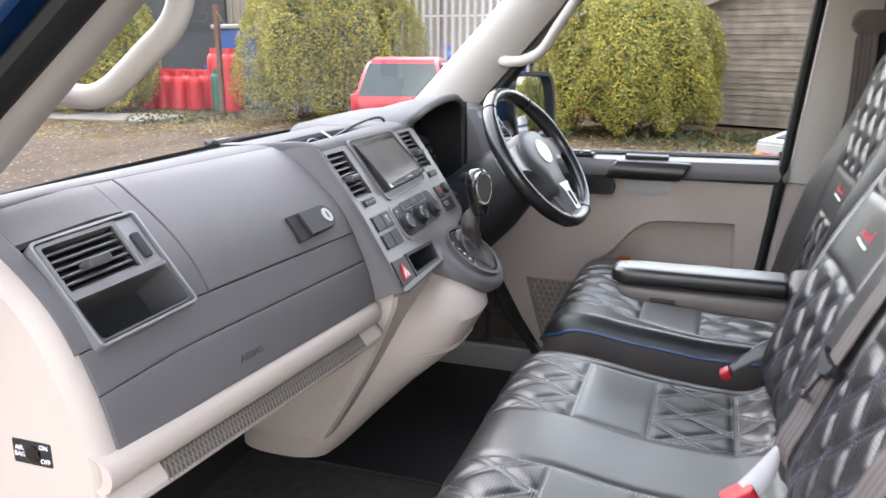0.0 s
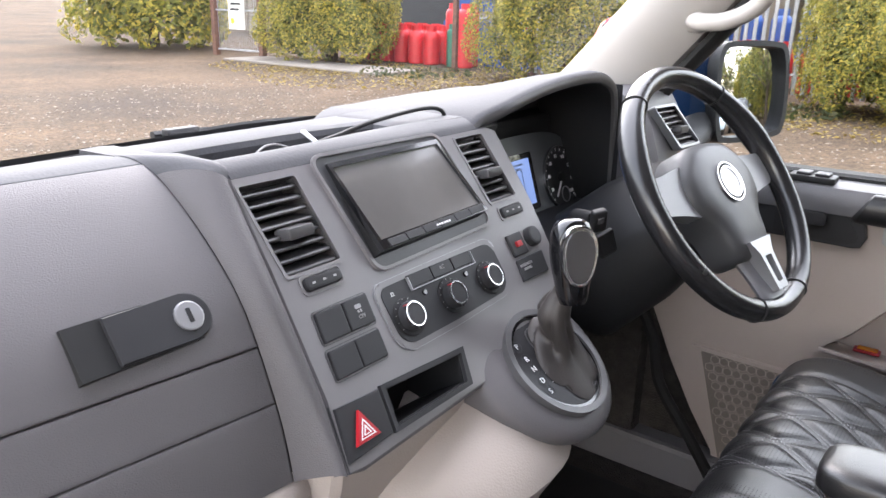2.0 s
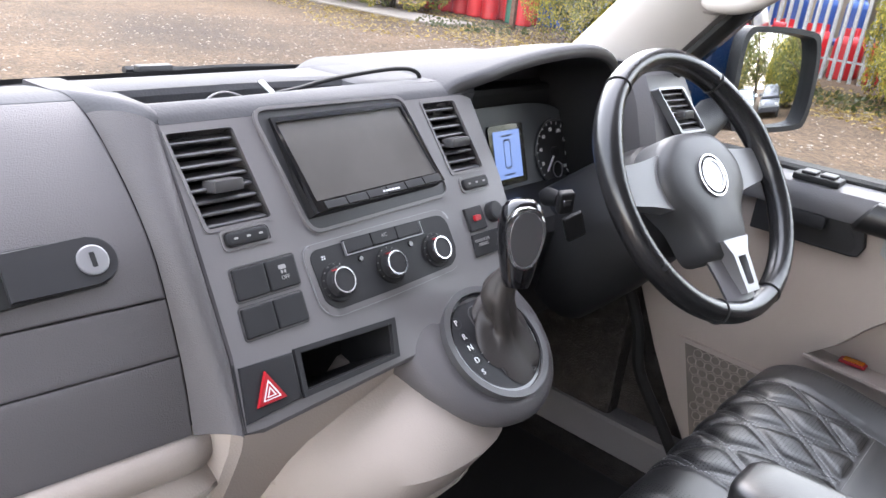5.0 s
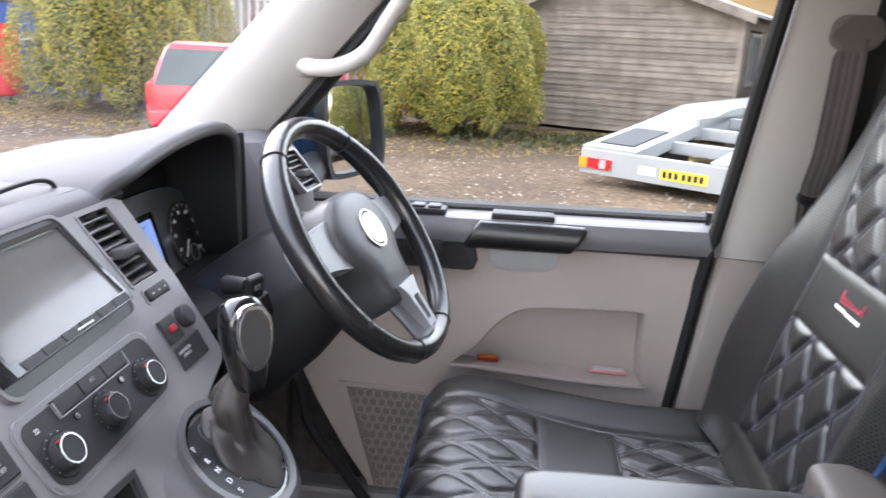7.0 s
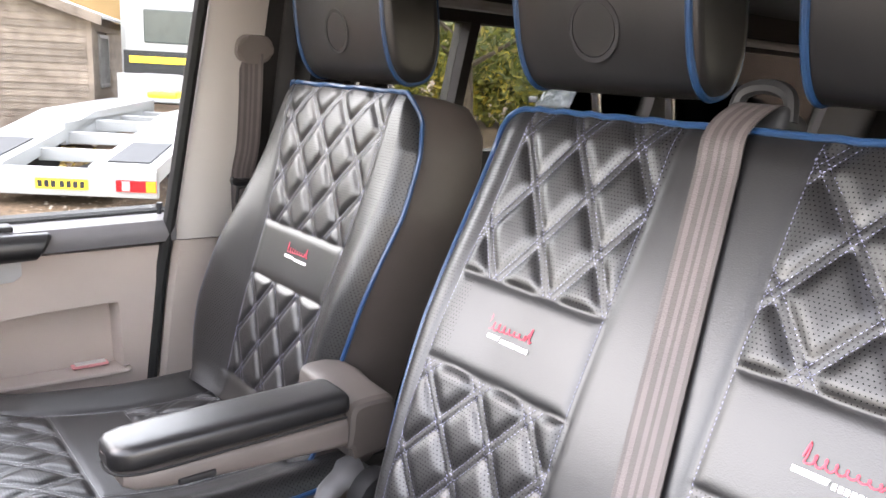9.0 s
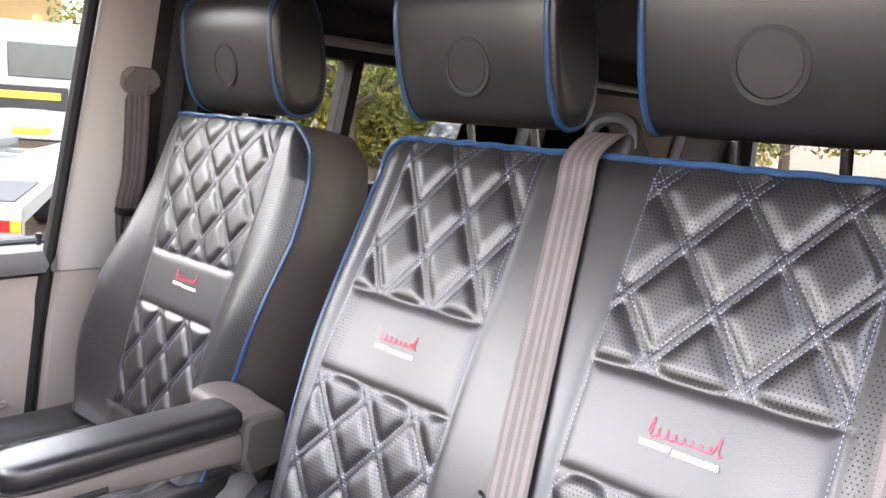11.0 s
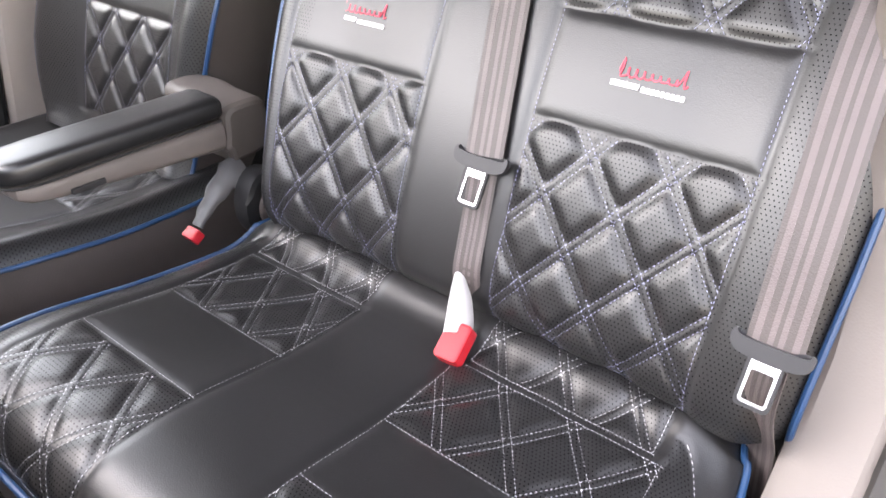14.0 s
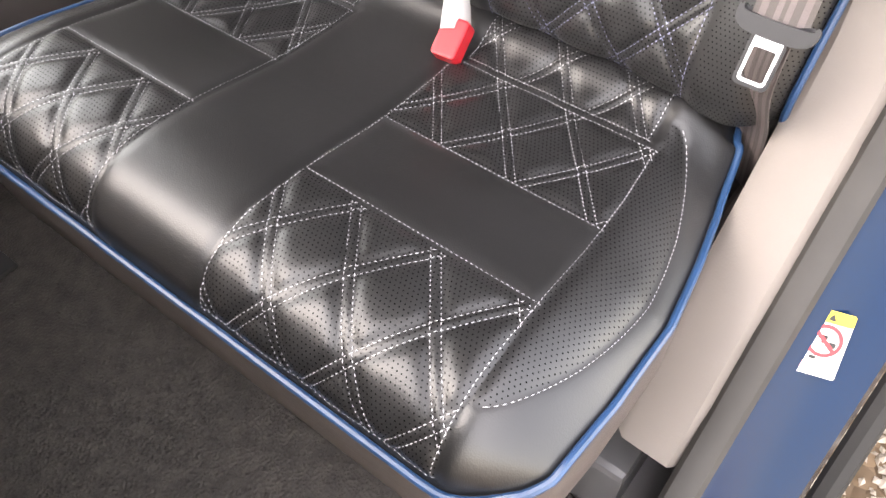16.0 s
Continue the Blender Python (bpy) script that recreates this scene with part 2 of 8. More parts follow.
RUSTY = material("rusted_post", (0.13, 0.065, 0.045), 0.85, vary=0.3, scale=12)
WOOD = material("weathered_boards", (0.165, 0.128, 0.098), 0.9, vary=0.2, scale=4, grain=0.6, grain_scale=60, spread=0.15, tint=(0.20, 0.16, 0.128))
FELT = material("roof_felt", (0.30, 0.29, 0.28), 0.9, vary=0.2, scale=5)
VANWHITE = material("white_paint", (0.27, 0.27, 0.265), 0.5, vary=0.06, scale=3, coat=0.3)
BEDGREY = material("worn_grey_deck", (0.022, 0.023, 0.024), 0.7, vary=0.25, scale=5)
CARRED = material("red_car_paint", (0.45, 0.010, 0.025), 0.35, vary=0.06, coat=0.3)
CARDARK = material("dark_car_paint", (0.03, 0.035, 0.045), 0.25, vary=0.06, coat=1.0)
CARPALE = material("pale_blue_car_paint", (0.36, 0.44, 0.50), 0.3, vary=0.06, coat=1.0)
CARGLASS = material("car_window", (0.05, 0.062, 0.058), 0.12, vary=0.1, spec=0.35)
TAIL = material("tail_lamp", (0.50, 0.012, 0.015), 0.2, vary=0.05)
GASRED = material("gas_bottle_red", (0.56, 0.025, 0.03), 0.45, vary=0.15, scale=3, spread=0.12)
GASBLUE = material("gas_bottle_blue", (0.03, 0.09, 0.30), 0.45, vary=0.15, scale=3, spread=0.15)
GASGREEN = material("gas_bottle_green", (0.02, 0.13, 0.08), 0.45, vary=0.15, scale=3)
CLAD = material("grey_brown_cladding", (0.23, 0.19, 0.15), 0.85, vary=0.15, scale=0.6, spread=0.06)
OCHRE = material("ochre_brick", (0.36, 0.23, 0.10), 0.9, vary=0.2, scale=1.0, spread=0.15)
CONCRETE = material("pale_concrete", (0.22, 0.19, 0.16), 0.9, vary=0.2, scale=1.2)
LITTER = leaf_material("fallen_leaf", (0.16, 0.10, 0.035), (0.26, 0.19, 0.05), (0.38, 0.28, 0.06))
GRASS = leaf_material("rough_grass", (0.04, 0.055, 0.018), (0.07, 0.08, 0.03), (0.12, 0.11, 0.05))


# ---- mesh helpers ----
def flat_borders(bm):
    """Edges where a broad flat face meets a narrow rounded one."""
    out = []
    for i, e in enumerate(bm.edges):
        if len(e.link_faces) == 2 and e.calc_face_angle(0.0) > 0.16:
            a, b = (f.calc_area() for f in e.link_faces)
            if max(a, b) > 6 * min(a, b):
                out.append(i)
    return out


def part(name, bm, mats, parent=None, label="", smooth=True):
    """Links a bmesh, or verts and faces, as one mesh object under a thing or part."""
    me = bpy.data.meshes.new(name)
    crisp = []
    if isinstance(bm, tuple):
        me.from_pydata([tuple(v) for v in bm[0]], [], [tuple(int(i) for i in f) for f in bm[1]])
    else:
        bmesh.ops.recalc_face_normals(bm, faces=bm.faces[:])
        if smooth and len(bm.edges) < 2500:
            crisp = flat_borders(bm)
        bm.to_mesh(me)
        bm.free()
    for m in mats if isinstance(mats, (list, tuple)) else [mats]:
        me.materials.append(m)
    if smooth:
        me.shade_smooth()
        me.set_sharp_from_angle(angle=radians(38))
        for i in crisp:
            me.edges[i].use_edge_sharp = True
    ob = new(name, me)
    if parent:
        ob.parent = parent
    if label:
        tagged(ob, label)
    return ob


def thing(name, label, category, group="", kind=""):
    return tagged(new(name), label, category, group, kind)


def box(bm, lo, hi, bevel=0.0, seg=2, m=None):
    c = bmesh.ops.create_cube(bm, size=1.0)["verts"]
    for v in c:
        v.co = Vector([lo[i] + (v.co[i] + 0.5) * (hi[i] - lo[i]) for i in range(3)])
    if bevel:
        es = list({e for v in c for e in v.link_edges})
        r = bmesh.ops.bevel(bm, geom=es, offset=bevel, segments=seg, affect="EDGES", profile=0.6)
        c = list({v for f in r["faces"] for v in f.verts} | {v for v in c if v.is_valid})
    if m is not None:
        bmesh.ops.transform(bm, matrix=m, verts=c)
    return bm


def boxes(*items, bevel=0.003):
    bm = bmesh.new()
    for lo, hi in items:
        box(bm, lo, hi, bevel)
    return bm


def frames_along(pts, closed):
    """Points with two directions across the path, carried along without twist."""
    pts = [Vector(p) for p in pts]
    n = len(pts)
    out, up = [], None
    for i, p in enumerate(pts):
        a = pts[i - 1] if (i > 0 or closed) else pts[0]
        b = pts[(i + 1) % n] if (i < n - 1 or closed) else pts[-1]
        t = (b - a).normalized()
        if up is None:
            up = t.orthogonal().normalized()
        up = (up - t * up.dot(t)).normalized()
        out.append((p, up, t.cross(up)))
    return out


def tube(bm, pts, r, n=10, closed=False, flat=1.0):
    fr = frames_along(pts, closed)
    rings = []
    for i, (p, u, w) in enumerate(fr):
        ri = r[i] if isinstance(r, (list, tuple)) else r
        rings.append([bm.verts.new(p + u * ri * math.cos(2 * math.pi * k / n) + w * ri * flat * math.sin(2 * math.pi * k / n)) for k in range(n)])
    return skin(bm, rings, closed)


def skin(bm, rings, closed=False, cap=True):
    n = len(rings[0])
    for i in range(len(rings) - (0 if closed else 1)):
        a, b = rings[i], rings[(i + 1) % len(rings)]
        for k in range(n):
            bm.faces.new((a[k], a[(k + 1) % n], b[(k + 1) % n], b[k]))
    if cap and not closed:
        bm.faces.new(rings[0][::-1])
        bm.faces.new(rings[-1])
    return bm


def loft(rings, bm=None):
    bm = bm or bmesh.new()
    return skin(bm, [[bm.verts.new(p) for p in r] for r in rings])


def sheet(rows, bm=None):
    """A skin over rows of points."""
    bm = bm or bmesh.new()
    vs_ = [[bm.verts.new(p) for p in r] for r in rows]
    for r0, r1 in zip(vs_, vs_[1:]):
        for a, b, c, d in zip(r0, r0[1:], r1[1:], r1):
            bm.faces.new((a, b, c, d))
    return bm


def smooth_path(pts, per=6, closed=False):
    """A soft curve through the points."""
    p = [Vector(q) for q in pts]
    n = len(p)
    out = []
    for i in range(n if closed else n - 1):
        a = p[i - 1] if (i or closed) else p[0]
        b, c = p[i], p[(i + 1) % n]
        d = p[(i + 2) % n] if (i < n - 2 or closed) else p[-1]
        for k in range(per):
            t = k / per
            out.append(0.5 * (2 * b + (c - a) * t + (2 * a - 5 * b + 4 * c - d) * t * t + (3 * b - a - 3 * c + d) * t ** 3))
    if not closed:
        out.append(p[-1])
    return out


def prism(pts, d0, d1, m=None, bevel=0.0, bm=None, seg=2):
    """A flat outline pulled from depth d0 to d1 along its local z."""
    bm = bm or bmesh.new()
    lo = [bm.verts.new((x, y, d0)) for x, y in pts]
    hi = [bm.verts.new((x, y, d1)) for x, y in pts]
    skin(bm, [lo, hi])
    vs = lo + hi
    if bevel:
        bm.edges.ensure_lookup_table()
        top = [e for v in hi for e in v.link_edges if e.other_vert(v) in hi]
        r = bmesh.ops.bevel(bm, geom=list(set(top)), offset=bevel, segments=seg, affect="EDGES", profile=0.6)
        vs = [v for v in set(lo + [v for f in r["faces"] for v in f.verts] + hi) if v.is_valid]
    if m is not None:
        bmesh.ops.transform(bm, matrix=m, verts=vs)
    return bm


def ring_plate(outer, inner, d0, d1, m=None, bm=None):
    """A flat frame between two outlines with the same number of points."""
    bm = bm or bmesh.new()
    rows = [[bm.verts.new((x, y, d)) for x, y in o] for o, d in ((outer, d0), (outer, d1), (inner, d1), (inner, d0))]
    skin(bm, rows, closed=True)
    if m is not None:
        bmesh.ops.transform(bm, matrix=m, verts=[v for r in rows for v in r])
    return bm


def rrect(x0, x1, y0, y1, r, n=5, skew=0.0):
    """A rounded rectangle; skew shifts its top to the side."""
    out = []
    for cx, cy, a in ((x1 - r, y1 - r, 0), (x0 + r, y1 - r, 90), (x0 + r, y0 + r, 180), (x1 - r, y0 + r, 270)):
        for k in range(n):
            t = radians(a + 90 * k / (n - 1))
            y = cy + r * math.sin(t)
            out.append((cx + r * math.cos(t) + skew * (y - y0) / (y1 - y0), y))
    return out


def fillet(pts, r, n=5):
    """A polygon with its corners rounded off."""
    out = []
    k = len(pts)
    for i in range(k):
        p = Vector((*pts[i], 0))
        a, b = Vector((*pts[i - 1], 0)) - p, Vector((*pts[(i + 1) % k], 0)) - p
        d = min(r, 0.45 * a.length, 0.45 * b.length)
        a, b = p + a.normalized() * d, p + b.normalized() * d
        for q in range(n + 1):
            t = q / n
            c = a * (1 - t) ** 2 + p * 2 * t * (1 - t) + b * t * t
            out.append((c.x, c.y))
    return out


def circle(cx, cy, r, n=28, ry=None):
    return [(cx + r * math.cos(2 * math.pi * k / n), cy + (ry or r) * math.sin(2 * math.pi * k / n)) for k in range(n)]


def lettering(name, body, size, mat, m, parent, depth=0.0004):
    cu = bpy.data.curves.new(name, "FONT")
    cu.body, cu.size, cu.extrude, cu.align_x, cu.align_y = body, size, depth, "CENTER", "CENTER"
    tmp = bpy.data.objects.new(name, cu)
    scene.collection.objects.link(tmp)
    bpy.context.view_layer.update()
    me = bpy.data.meshes.new_from_object(tmp.evaluated_get(bpy.context.evaluated_depsgraph_get()))
    bpy.data.objects.remove(tmp)
    me.materials.clear()
    me.materials.append(mat)
    me.transform(m)
    ob = new(name, me)
    ob.parent = parent
    return ob


def frame_matrix(o, x, y):
    """A pose from an origin and the directions of its x and y."""
    x = Vector(x).normalized()
    y = Vector(y)
    z = x.cross(y).normalized()
    y = z.cross(x)
    return Matrix(((x[0], y[0], z[0], o[0]), (x[1], y[1], z[1], o[1]), (x[2], y[2], z[2], o[2]), (0, 0, 0, 1)))


def mirrored(p):
    return Vector((2 * CX - p[0], p[1], p[2]))


CX = 1.347  # middle of the van

# ---- the van's shell ----
def shell(name, bm, mats, label, category="van body"):
    return tagged(part(name, bm, mats), label, category, kind="structure")


def side_x(z):
    """The leaning plane of the driver's side window."""
    return 2.14 - 0.25 * (z - 1.22)


def front_edge(z):
    return 0.804 - 1.03 * (z - 1.397)


def rear_edge(z):
    return 0.572 - 0.92 * (z - 1.42)


def pillar_rings(inset, grow):
    rings = []
    for k in range(9):
        z = 1.24 + 0.64 * k / 8
        f, r, x = front_edge(z) + grow, rear_edge(z) - grow, side_x(z) + inset
        w = f - r
        pts = [(x + 0.004, f, z), (x - 0.020, f - 0.18 * w, z), (x - 0.030, f - 0.45 * w, z), (x - 0.026, f - 0.75 * w, z), (x - 0.006, r + 0.01, z), (x + 0.05, r, z), (x + 0.07, f - 0.5 * w, z), (x + 0.05, f, z)]
        pts = [Vector(p) for p in pts]
        rings.append(pts)
    return rings


def screen_curve(u):
    """How far the windscreen's middle stands ahead of its sides."""
    return 0.055 * (1 - u * u)


# floor, footwell and bulkhead
shell("floor", boxes(((0.50, -0.62, 0.53), (2.19, 1.02, 0.58)), bevel=0.006), CARPET, "charcoal carpeted cab floor with fluff and dust", "floor")
shell("wall_front", boxes(((0.52, 1.0, 0.58), (2.17, 1.04, 1.30)), ((0.52, 0.86, 1.27), (2.17, 1.04, 1.31))), BLACK, "black bulkhead behind the dashboard", "bulkhead")

shell("pillar_trim_front", loft(pillar_rings(0.0, 0.0)), PILLAR, "pale grey moulded trim on the sloping windscreen pillar", "pillar trim")
rings = []
for k in range(9):
    z = 1.20 + 0.66 * k / 8
    x, y = side_x(z) + 0.008, rear_edge(z) - 0.013
    rings.append([Vector((x + math.cos(a) * 0.022, y + math.sin(a) * 0.018, z)) for a in [q * math.pi / 4 for q in range(8)]])
shell("door_seal", loft(rings), RUBBER, "black rubber door seal along the pillar", "door seal")
rings = []
for k in range(5):
    z = 1.20 + 0.68 * k / 4
    f, r, x = front_edge(z) + 0.01, rear_edge(z) - 0.006, side_x(z) + 0.075
    rings.append([Vector(p) for p in ((x, f, z), (x, r, z), (x + 0.03, r, z), (x + 0.03, f, z))])
shell("pillar_skin", loft(rings), PAINT, "dark blue painted outer skin of the windscreen pillar", "van body")
# its twin on the passenger's side, beside the open doorway
trim_rings, seal_rings, skin_rings = [], [], []
for k in range(15):
    z = 1.28 + 0.60 * k / 14
    x = 0.554 + 0.25 * (z - 1.22)
    f, r, o = 0.636 - 0.90 * (z - 1.529), 0.585 - 1.06 * (z - 1.532), 0.600 - 1.08 * (z - 1.537)
    f = max(f, r + 0.02)
    trim_rings.append([Vector(p) for p in ((x + 0.035, f, z), (x + 0.034, 0.55 * f + 0.45 * r, z), (x + 0.010, 0.2 * f + 0.8 * r - 0.004, z), (x - 0.030, r - 0.004, z), (x - 0.045, r + 0.006, z), (x - 0.045, f + 0.05, z), (x + 0.02, f + 0.04, z))])
    c = Vector((x - 0.070, 0.5 * (r + o) + 0.004, z))
    seal_rings.append([c + Vector((0.027 * math.cos(a), 0.020 * math.sin(a), 0)) for a in [q * math.pi / 5 for q in range(10)]])
    skin_rings.append([Vector(p) for p in ((x - 0.088, o, z), (x - 0.118, o + 0.006, z), (x - 0.126, o + 0.03, z), (x - 0.126, o + 0.13, z), (x - 0.088, o + 0.13, z))])
shell("pillar_trim_left", loft(trim_rings), PILLAR, "pale grey moulded trim on the passenger's windscreen pillar", "pillar trim")
shell("door_seal_left", loft(seal_rings), RUBBER, "broad black rubber seal along the open doorway", "door seal")
shell("pillar_skin_left", loft(skin_rings), PAINT, "dark blue painted pillar edge at the open doorway", "van body")

# roof and headlining
bm = bmesh.new()
box(bm, (0.66, -3.30, 1.86), (2.034, 0.40, 1.90), 0.01)
shell("roof", bm, PAINT, "dark blue van roof skin", "roof")
bm = bmesh.new()
box(bm, (0.68, -0.36, 1.82), (2.014, 0.37, 1.856), 0.008)
shell("ceiling_cab", bm, HEADCAB, "pale grey cab headlining", "ceiling")
bm = bmesh.new()
box(bm, (0.64, -3.26, 1.80), (2.05, -0.364, 1.856), 0.008)
shell("ceiling_rear", bm, HEADLINE, "black carpeted headlining of the rear cabin", "ceiling")

# windscreen
n = 20
vs, fs = [], []
for j in range(7):
    z = 1.345 + 0.515 * j / 6
    for i in range(n + 1):
        u = 2 * i / n - 1
        x = CX + u * (side_x(z) - CX - 0.002)
        vs.append((x, front_edge(z) + 0.006 + screen_curve(u), z))
for j in range(6):
    for i in range(n):
        a = j * (n + 1) + i
        fs.append((a, a + 1, a + n + 2, a + n + 1))
ws = tagged(part("windscreen", (vs, fs), GLASS), "clear curved windscreen glass, a little dusty", "windscreen", kind="structure")
ws.visible_shadow = False
# black ceramic band and scuttle ahead of the screen base
bm = bmesh.new()
rings = []
for i in range(n + 1):
    u = 2 * i / n - 1
    z0 = 1.336
    x = CX + u * 0.74
    y = front_edge(1.372) + screen_curve(u)
    rings.append([Vector((x, y + 0.004, z0 + 0.026)), Vector((x, y + 0.03, z0 + 0.010)), Vector((x, y + 0.13, z0 - 0.05)), Vector((x, y + 0.01, z0 - 0.05))])
shell("scuttle", loft(rings), BLACK, "black plastic scuttle below the windscreen", "scuttle")

bm = bmesh.new()
box(bm, (2.14, 0.60, 0.56), (2.21, 1.03, 1.34), 0.01)
shell("kick_panel_right", bm, CARPET, "dark carpeted side of the driver's footwell", "panel")
bm = bmesh.new()
box(bm, (0.50, 0.92, 0.56), (0.57, 1.03, 1.34), 0.01)
shell("kick_panel_left", bm, BEIGE, "grey side panel of the passenger's footwell", "panel")

# ---- driver's side: sill, pillar behind the door and rear cabin wall ----
bm = bmesh.new()
box(bm, (2.13, -0.62, 0.45), (2.22, 1.02, 0.66), 0.012)
shell("sill_right", bm, DASH, "dark plastic sill below the driver's door", "sill")


def post_rings(flip, y0f, y1f, inset, depth, zs):
    rings = []
    for z in zs:
        x = side_x(max(z, 1.15)) + inset
        pts = [(x + depth, y0f(z), z), (x + 0.008, y0f(z), z), (x, y0f(z) - 0.012, z), (x - 0.006, 0.5 * (y0f(z) + y1f(z)), z), (x, y1f(z) + 0.008, z), (x + depth, y1f(z), z)]
        rings.append([mirrored(p) for p in pts] if flip else [Vector(p) for p in pts])
    return rings


def post_front(z):
    return -0.200 - 0.075 * (z - 1.22) if z > 1.22 else -0.200 + 0.12 * (1.22 - z)


def post_back(z):
    return -0.345 - 0.02 * (z - 1.22)


zs_up = [1.20 + 0.66 * k / 6 for k in range(7)]
shell("pillar_trim_upper", loft(post_rings(False, post_front, post_back, 0.0, 0.07, zs_up)), PILLAR, "pale grey upper trim of the pillar behind the driver's door", "pillar trim")
zs_low = [0.58 + 0.617 * k / 6 for k in range(7)]
shell("pillar_trim_lower", loft(post_rings(False, post_front, lambda z: -0.50, 0.004, 0.07, zs_low)), BEIGE, "warm grey lower trim beside the driver's seat", "pillar trim")
rings = []
for k in range(9):
    z = 0.66 + 1.20 * k / 8
    x, y = side_x(max(z, 1.15)) + 0.014, post_front(z) + 0.016
    rings.append([Vector((x + 0.016 * math.cos(a), y + 0.013 * math.sin(a), z)) for a in [q * math.pi / 4 for q in range(8)]])
shell("door_seal_rear", loft(rings), RUBBER, "black rubber seal at the rear edge of the driver's door", "door seal")
rings = []
for k in range(5):
    z = 1.2 + 0.66 * k / 4
    x, y = side_x(z) + 0.03, post_front(z) + 0.02
    rings.append([Vector(p) for p in ((x - 0.012, y - 0.010, z), (x + 0.004, y - 0.010, z), (x + 0.004, y - 0.001, z), (x - 0.012, y - 0.001, z))])
shell("door_shut_blue", loft(rings), PAINT, "strip of dark blue bodywork beside the door seal", "van body")

# rear cabin, with glazed sides
for flip in (False, True):
    bm = bmesh.new()
    for y0, y1, z0, z1 in ((-3.28, -0.347, 0.53, 1.37), (-3.28, -0.347, 1.685, 1.86), (-0.66, -0.347, 1.37, 1.685), (-0.895, -0.865, 1.37, 1.685), (-1.75, -1.66, 1.37, 1.685), (-3.28, -2.80, 1.37, 1.685)):
        pts = []
        for z in (z0, z1):
            x = side_x(max(z, 1.2))
            ring = [(x, y0, z), (x, y1, z), (x + 0.06, y1, z), (x + 0.06, y0, z)]
            pts.append([mirrored(p) for p in ring] if flip else [Vector(p) for p in ring])
        loft(pts, bm)
    shell("wall_right" if not flip else "wall_left", bm, HEADLINE, "black lined rear cabin side wall with window openings", "wall")
    for y0, y1 in ((-0.865, -0.66), (-1.66, -0.895), (-2.80, -1.75)):
        pts = []
        for z in (1.37, 1.685):
            x = side_x(z) + 0.03
            ring = [(x, y0, z), (x, y1, z), (x + 0.004, y1, z), (x + 0.004, y0, z)]
            pts.append([mirrored(p) for p in ring] if flip else [Vector(p) for p in ring])
        g = tagged(part("window_rear", loft(pts), TINTED), "tinted rear cabin side window glass", "window", kind="structure")
        g.visible_shadow = False
bm = bmesh.new()
box(bm, (0.55, -3.34, 0.53), (2.15, -3.28, 1.25))
box(bm, (0.55, -3.34, 1.62), (2.15, -3.28, 1.90))
box(bm, (0.55, -3.34, 1.25), (0.75, -3.28, 1.62))
box(bm, (1.95, -3.34, 1.25), (2.15, -3.28, 1.62))
shell("wall_rear", bm, HEADLINE, "black tailgate lining with a window opening", "wall")
bm = bmesh.new()
box(bm, (0.55, -3.28, 0.50), (2.15, -0.625, 0.56))
shell("floor_rear", bm, CARPET, "dark carpeted rear cabin floor", "floor")
# padded rail under the rear headlining and a curtain behind the driver's pillar
bm = bmesh.new()
tube(bm, smooth_path([(2.00, -0.40, 1.722), (2.005, -0.9, 1.722), (2.01, -1.6, 1.715), (2.01, -2.6, 1.71)], 5), 0.013, 8)
tagged(part("curtain_rail", bm, GREYBOOT), "pale curtain rail along the rear side windows", "curtain rail")
rings = []
for k in range(13):
    z = 0.9 + 0.88 * k / 12
    ring = []
    for q in range(24):
        y = -0.375 - 0.28 * q / 23
        ring.append(Vector((side_x(max(z, 1.2)) - 0.030 + 0.010 * math.sin(q * 1.9 + z), y, z)))
    ring += [Vector((p.x + 0.012, p.y, p.z)) for p in ring[::-1]]
    rings.append(ring)
tagged(part("curtain", loft(rings), HEADLINE), "black gathered curtain behind the driver's seat", "curtain")

# ---- passenger side: open doorway ----
def b_front(z):
    """The front edge of the passenger doorway's pillar, running forward to the sill."""
    pts = ((0.76, 0.085), (0.80, 0.05), (0.88, -0.01), (0.97, -0.09), (1.05, -0.15), (1.15, -0.195), (1.30, -0.21), (1.60, -0.225), (1.90, -0.24))
    return float(np.interp(z, [p[0] for p in pts], [p[1] for p in pts]))


def left_x(z):
    return 2 * CX - side_x(max(z, 1.15))


rings = []
for k in range(17):
    z = 0.755 + 1.10 * k / 16
    y, s = b_front(z), left_x(z)
    xo, xi = s - 0.022, s + 0.052 - 0.11 * max(0.0, z - 1.25)
    rings.append([Vector(p) for p in ((xi + 0.004, y - 0.20, z), (xi, y - 0.012, z), (xi - 0.012, y, z), (xo + 0.010, y + 0.002, z), (xo, y - 0.008, z), (xo, y - 0.20, z))])
shell("pillar_trim_passenger", loft(rings), DARKTRIM, "warm grey pillar trim at the open passenger doorway, colour darkened against its light", "pillar trim")
rings = []
for k in range(19):
    z = 0.60 + 1.26 * k / 18
    y, x = b_front(z), left_x(z) - 0.040
    if z < 0.76:
        y = 0.085 + (0.76 - z) * 1.5
    rings.append([Vector((x + 0.004 + 0.017 * math.cos(a), y - 0.008 + 0.015 * math.sin(a), z)) for a in [q * math.pi / 4 for q in range(8)]])
shell("door_seal_passenger", loft(rings), material("worn_grey_seal", (0.03, 0.028, 0.026), 0.7, vary=0.2, scale=20), "worn dark rubber seal round the passenger doorway", "door seal")
rings = []
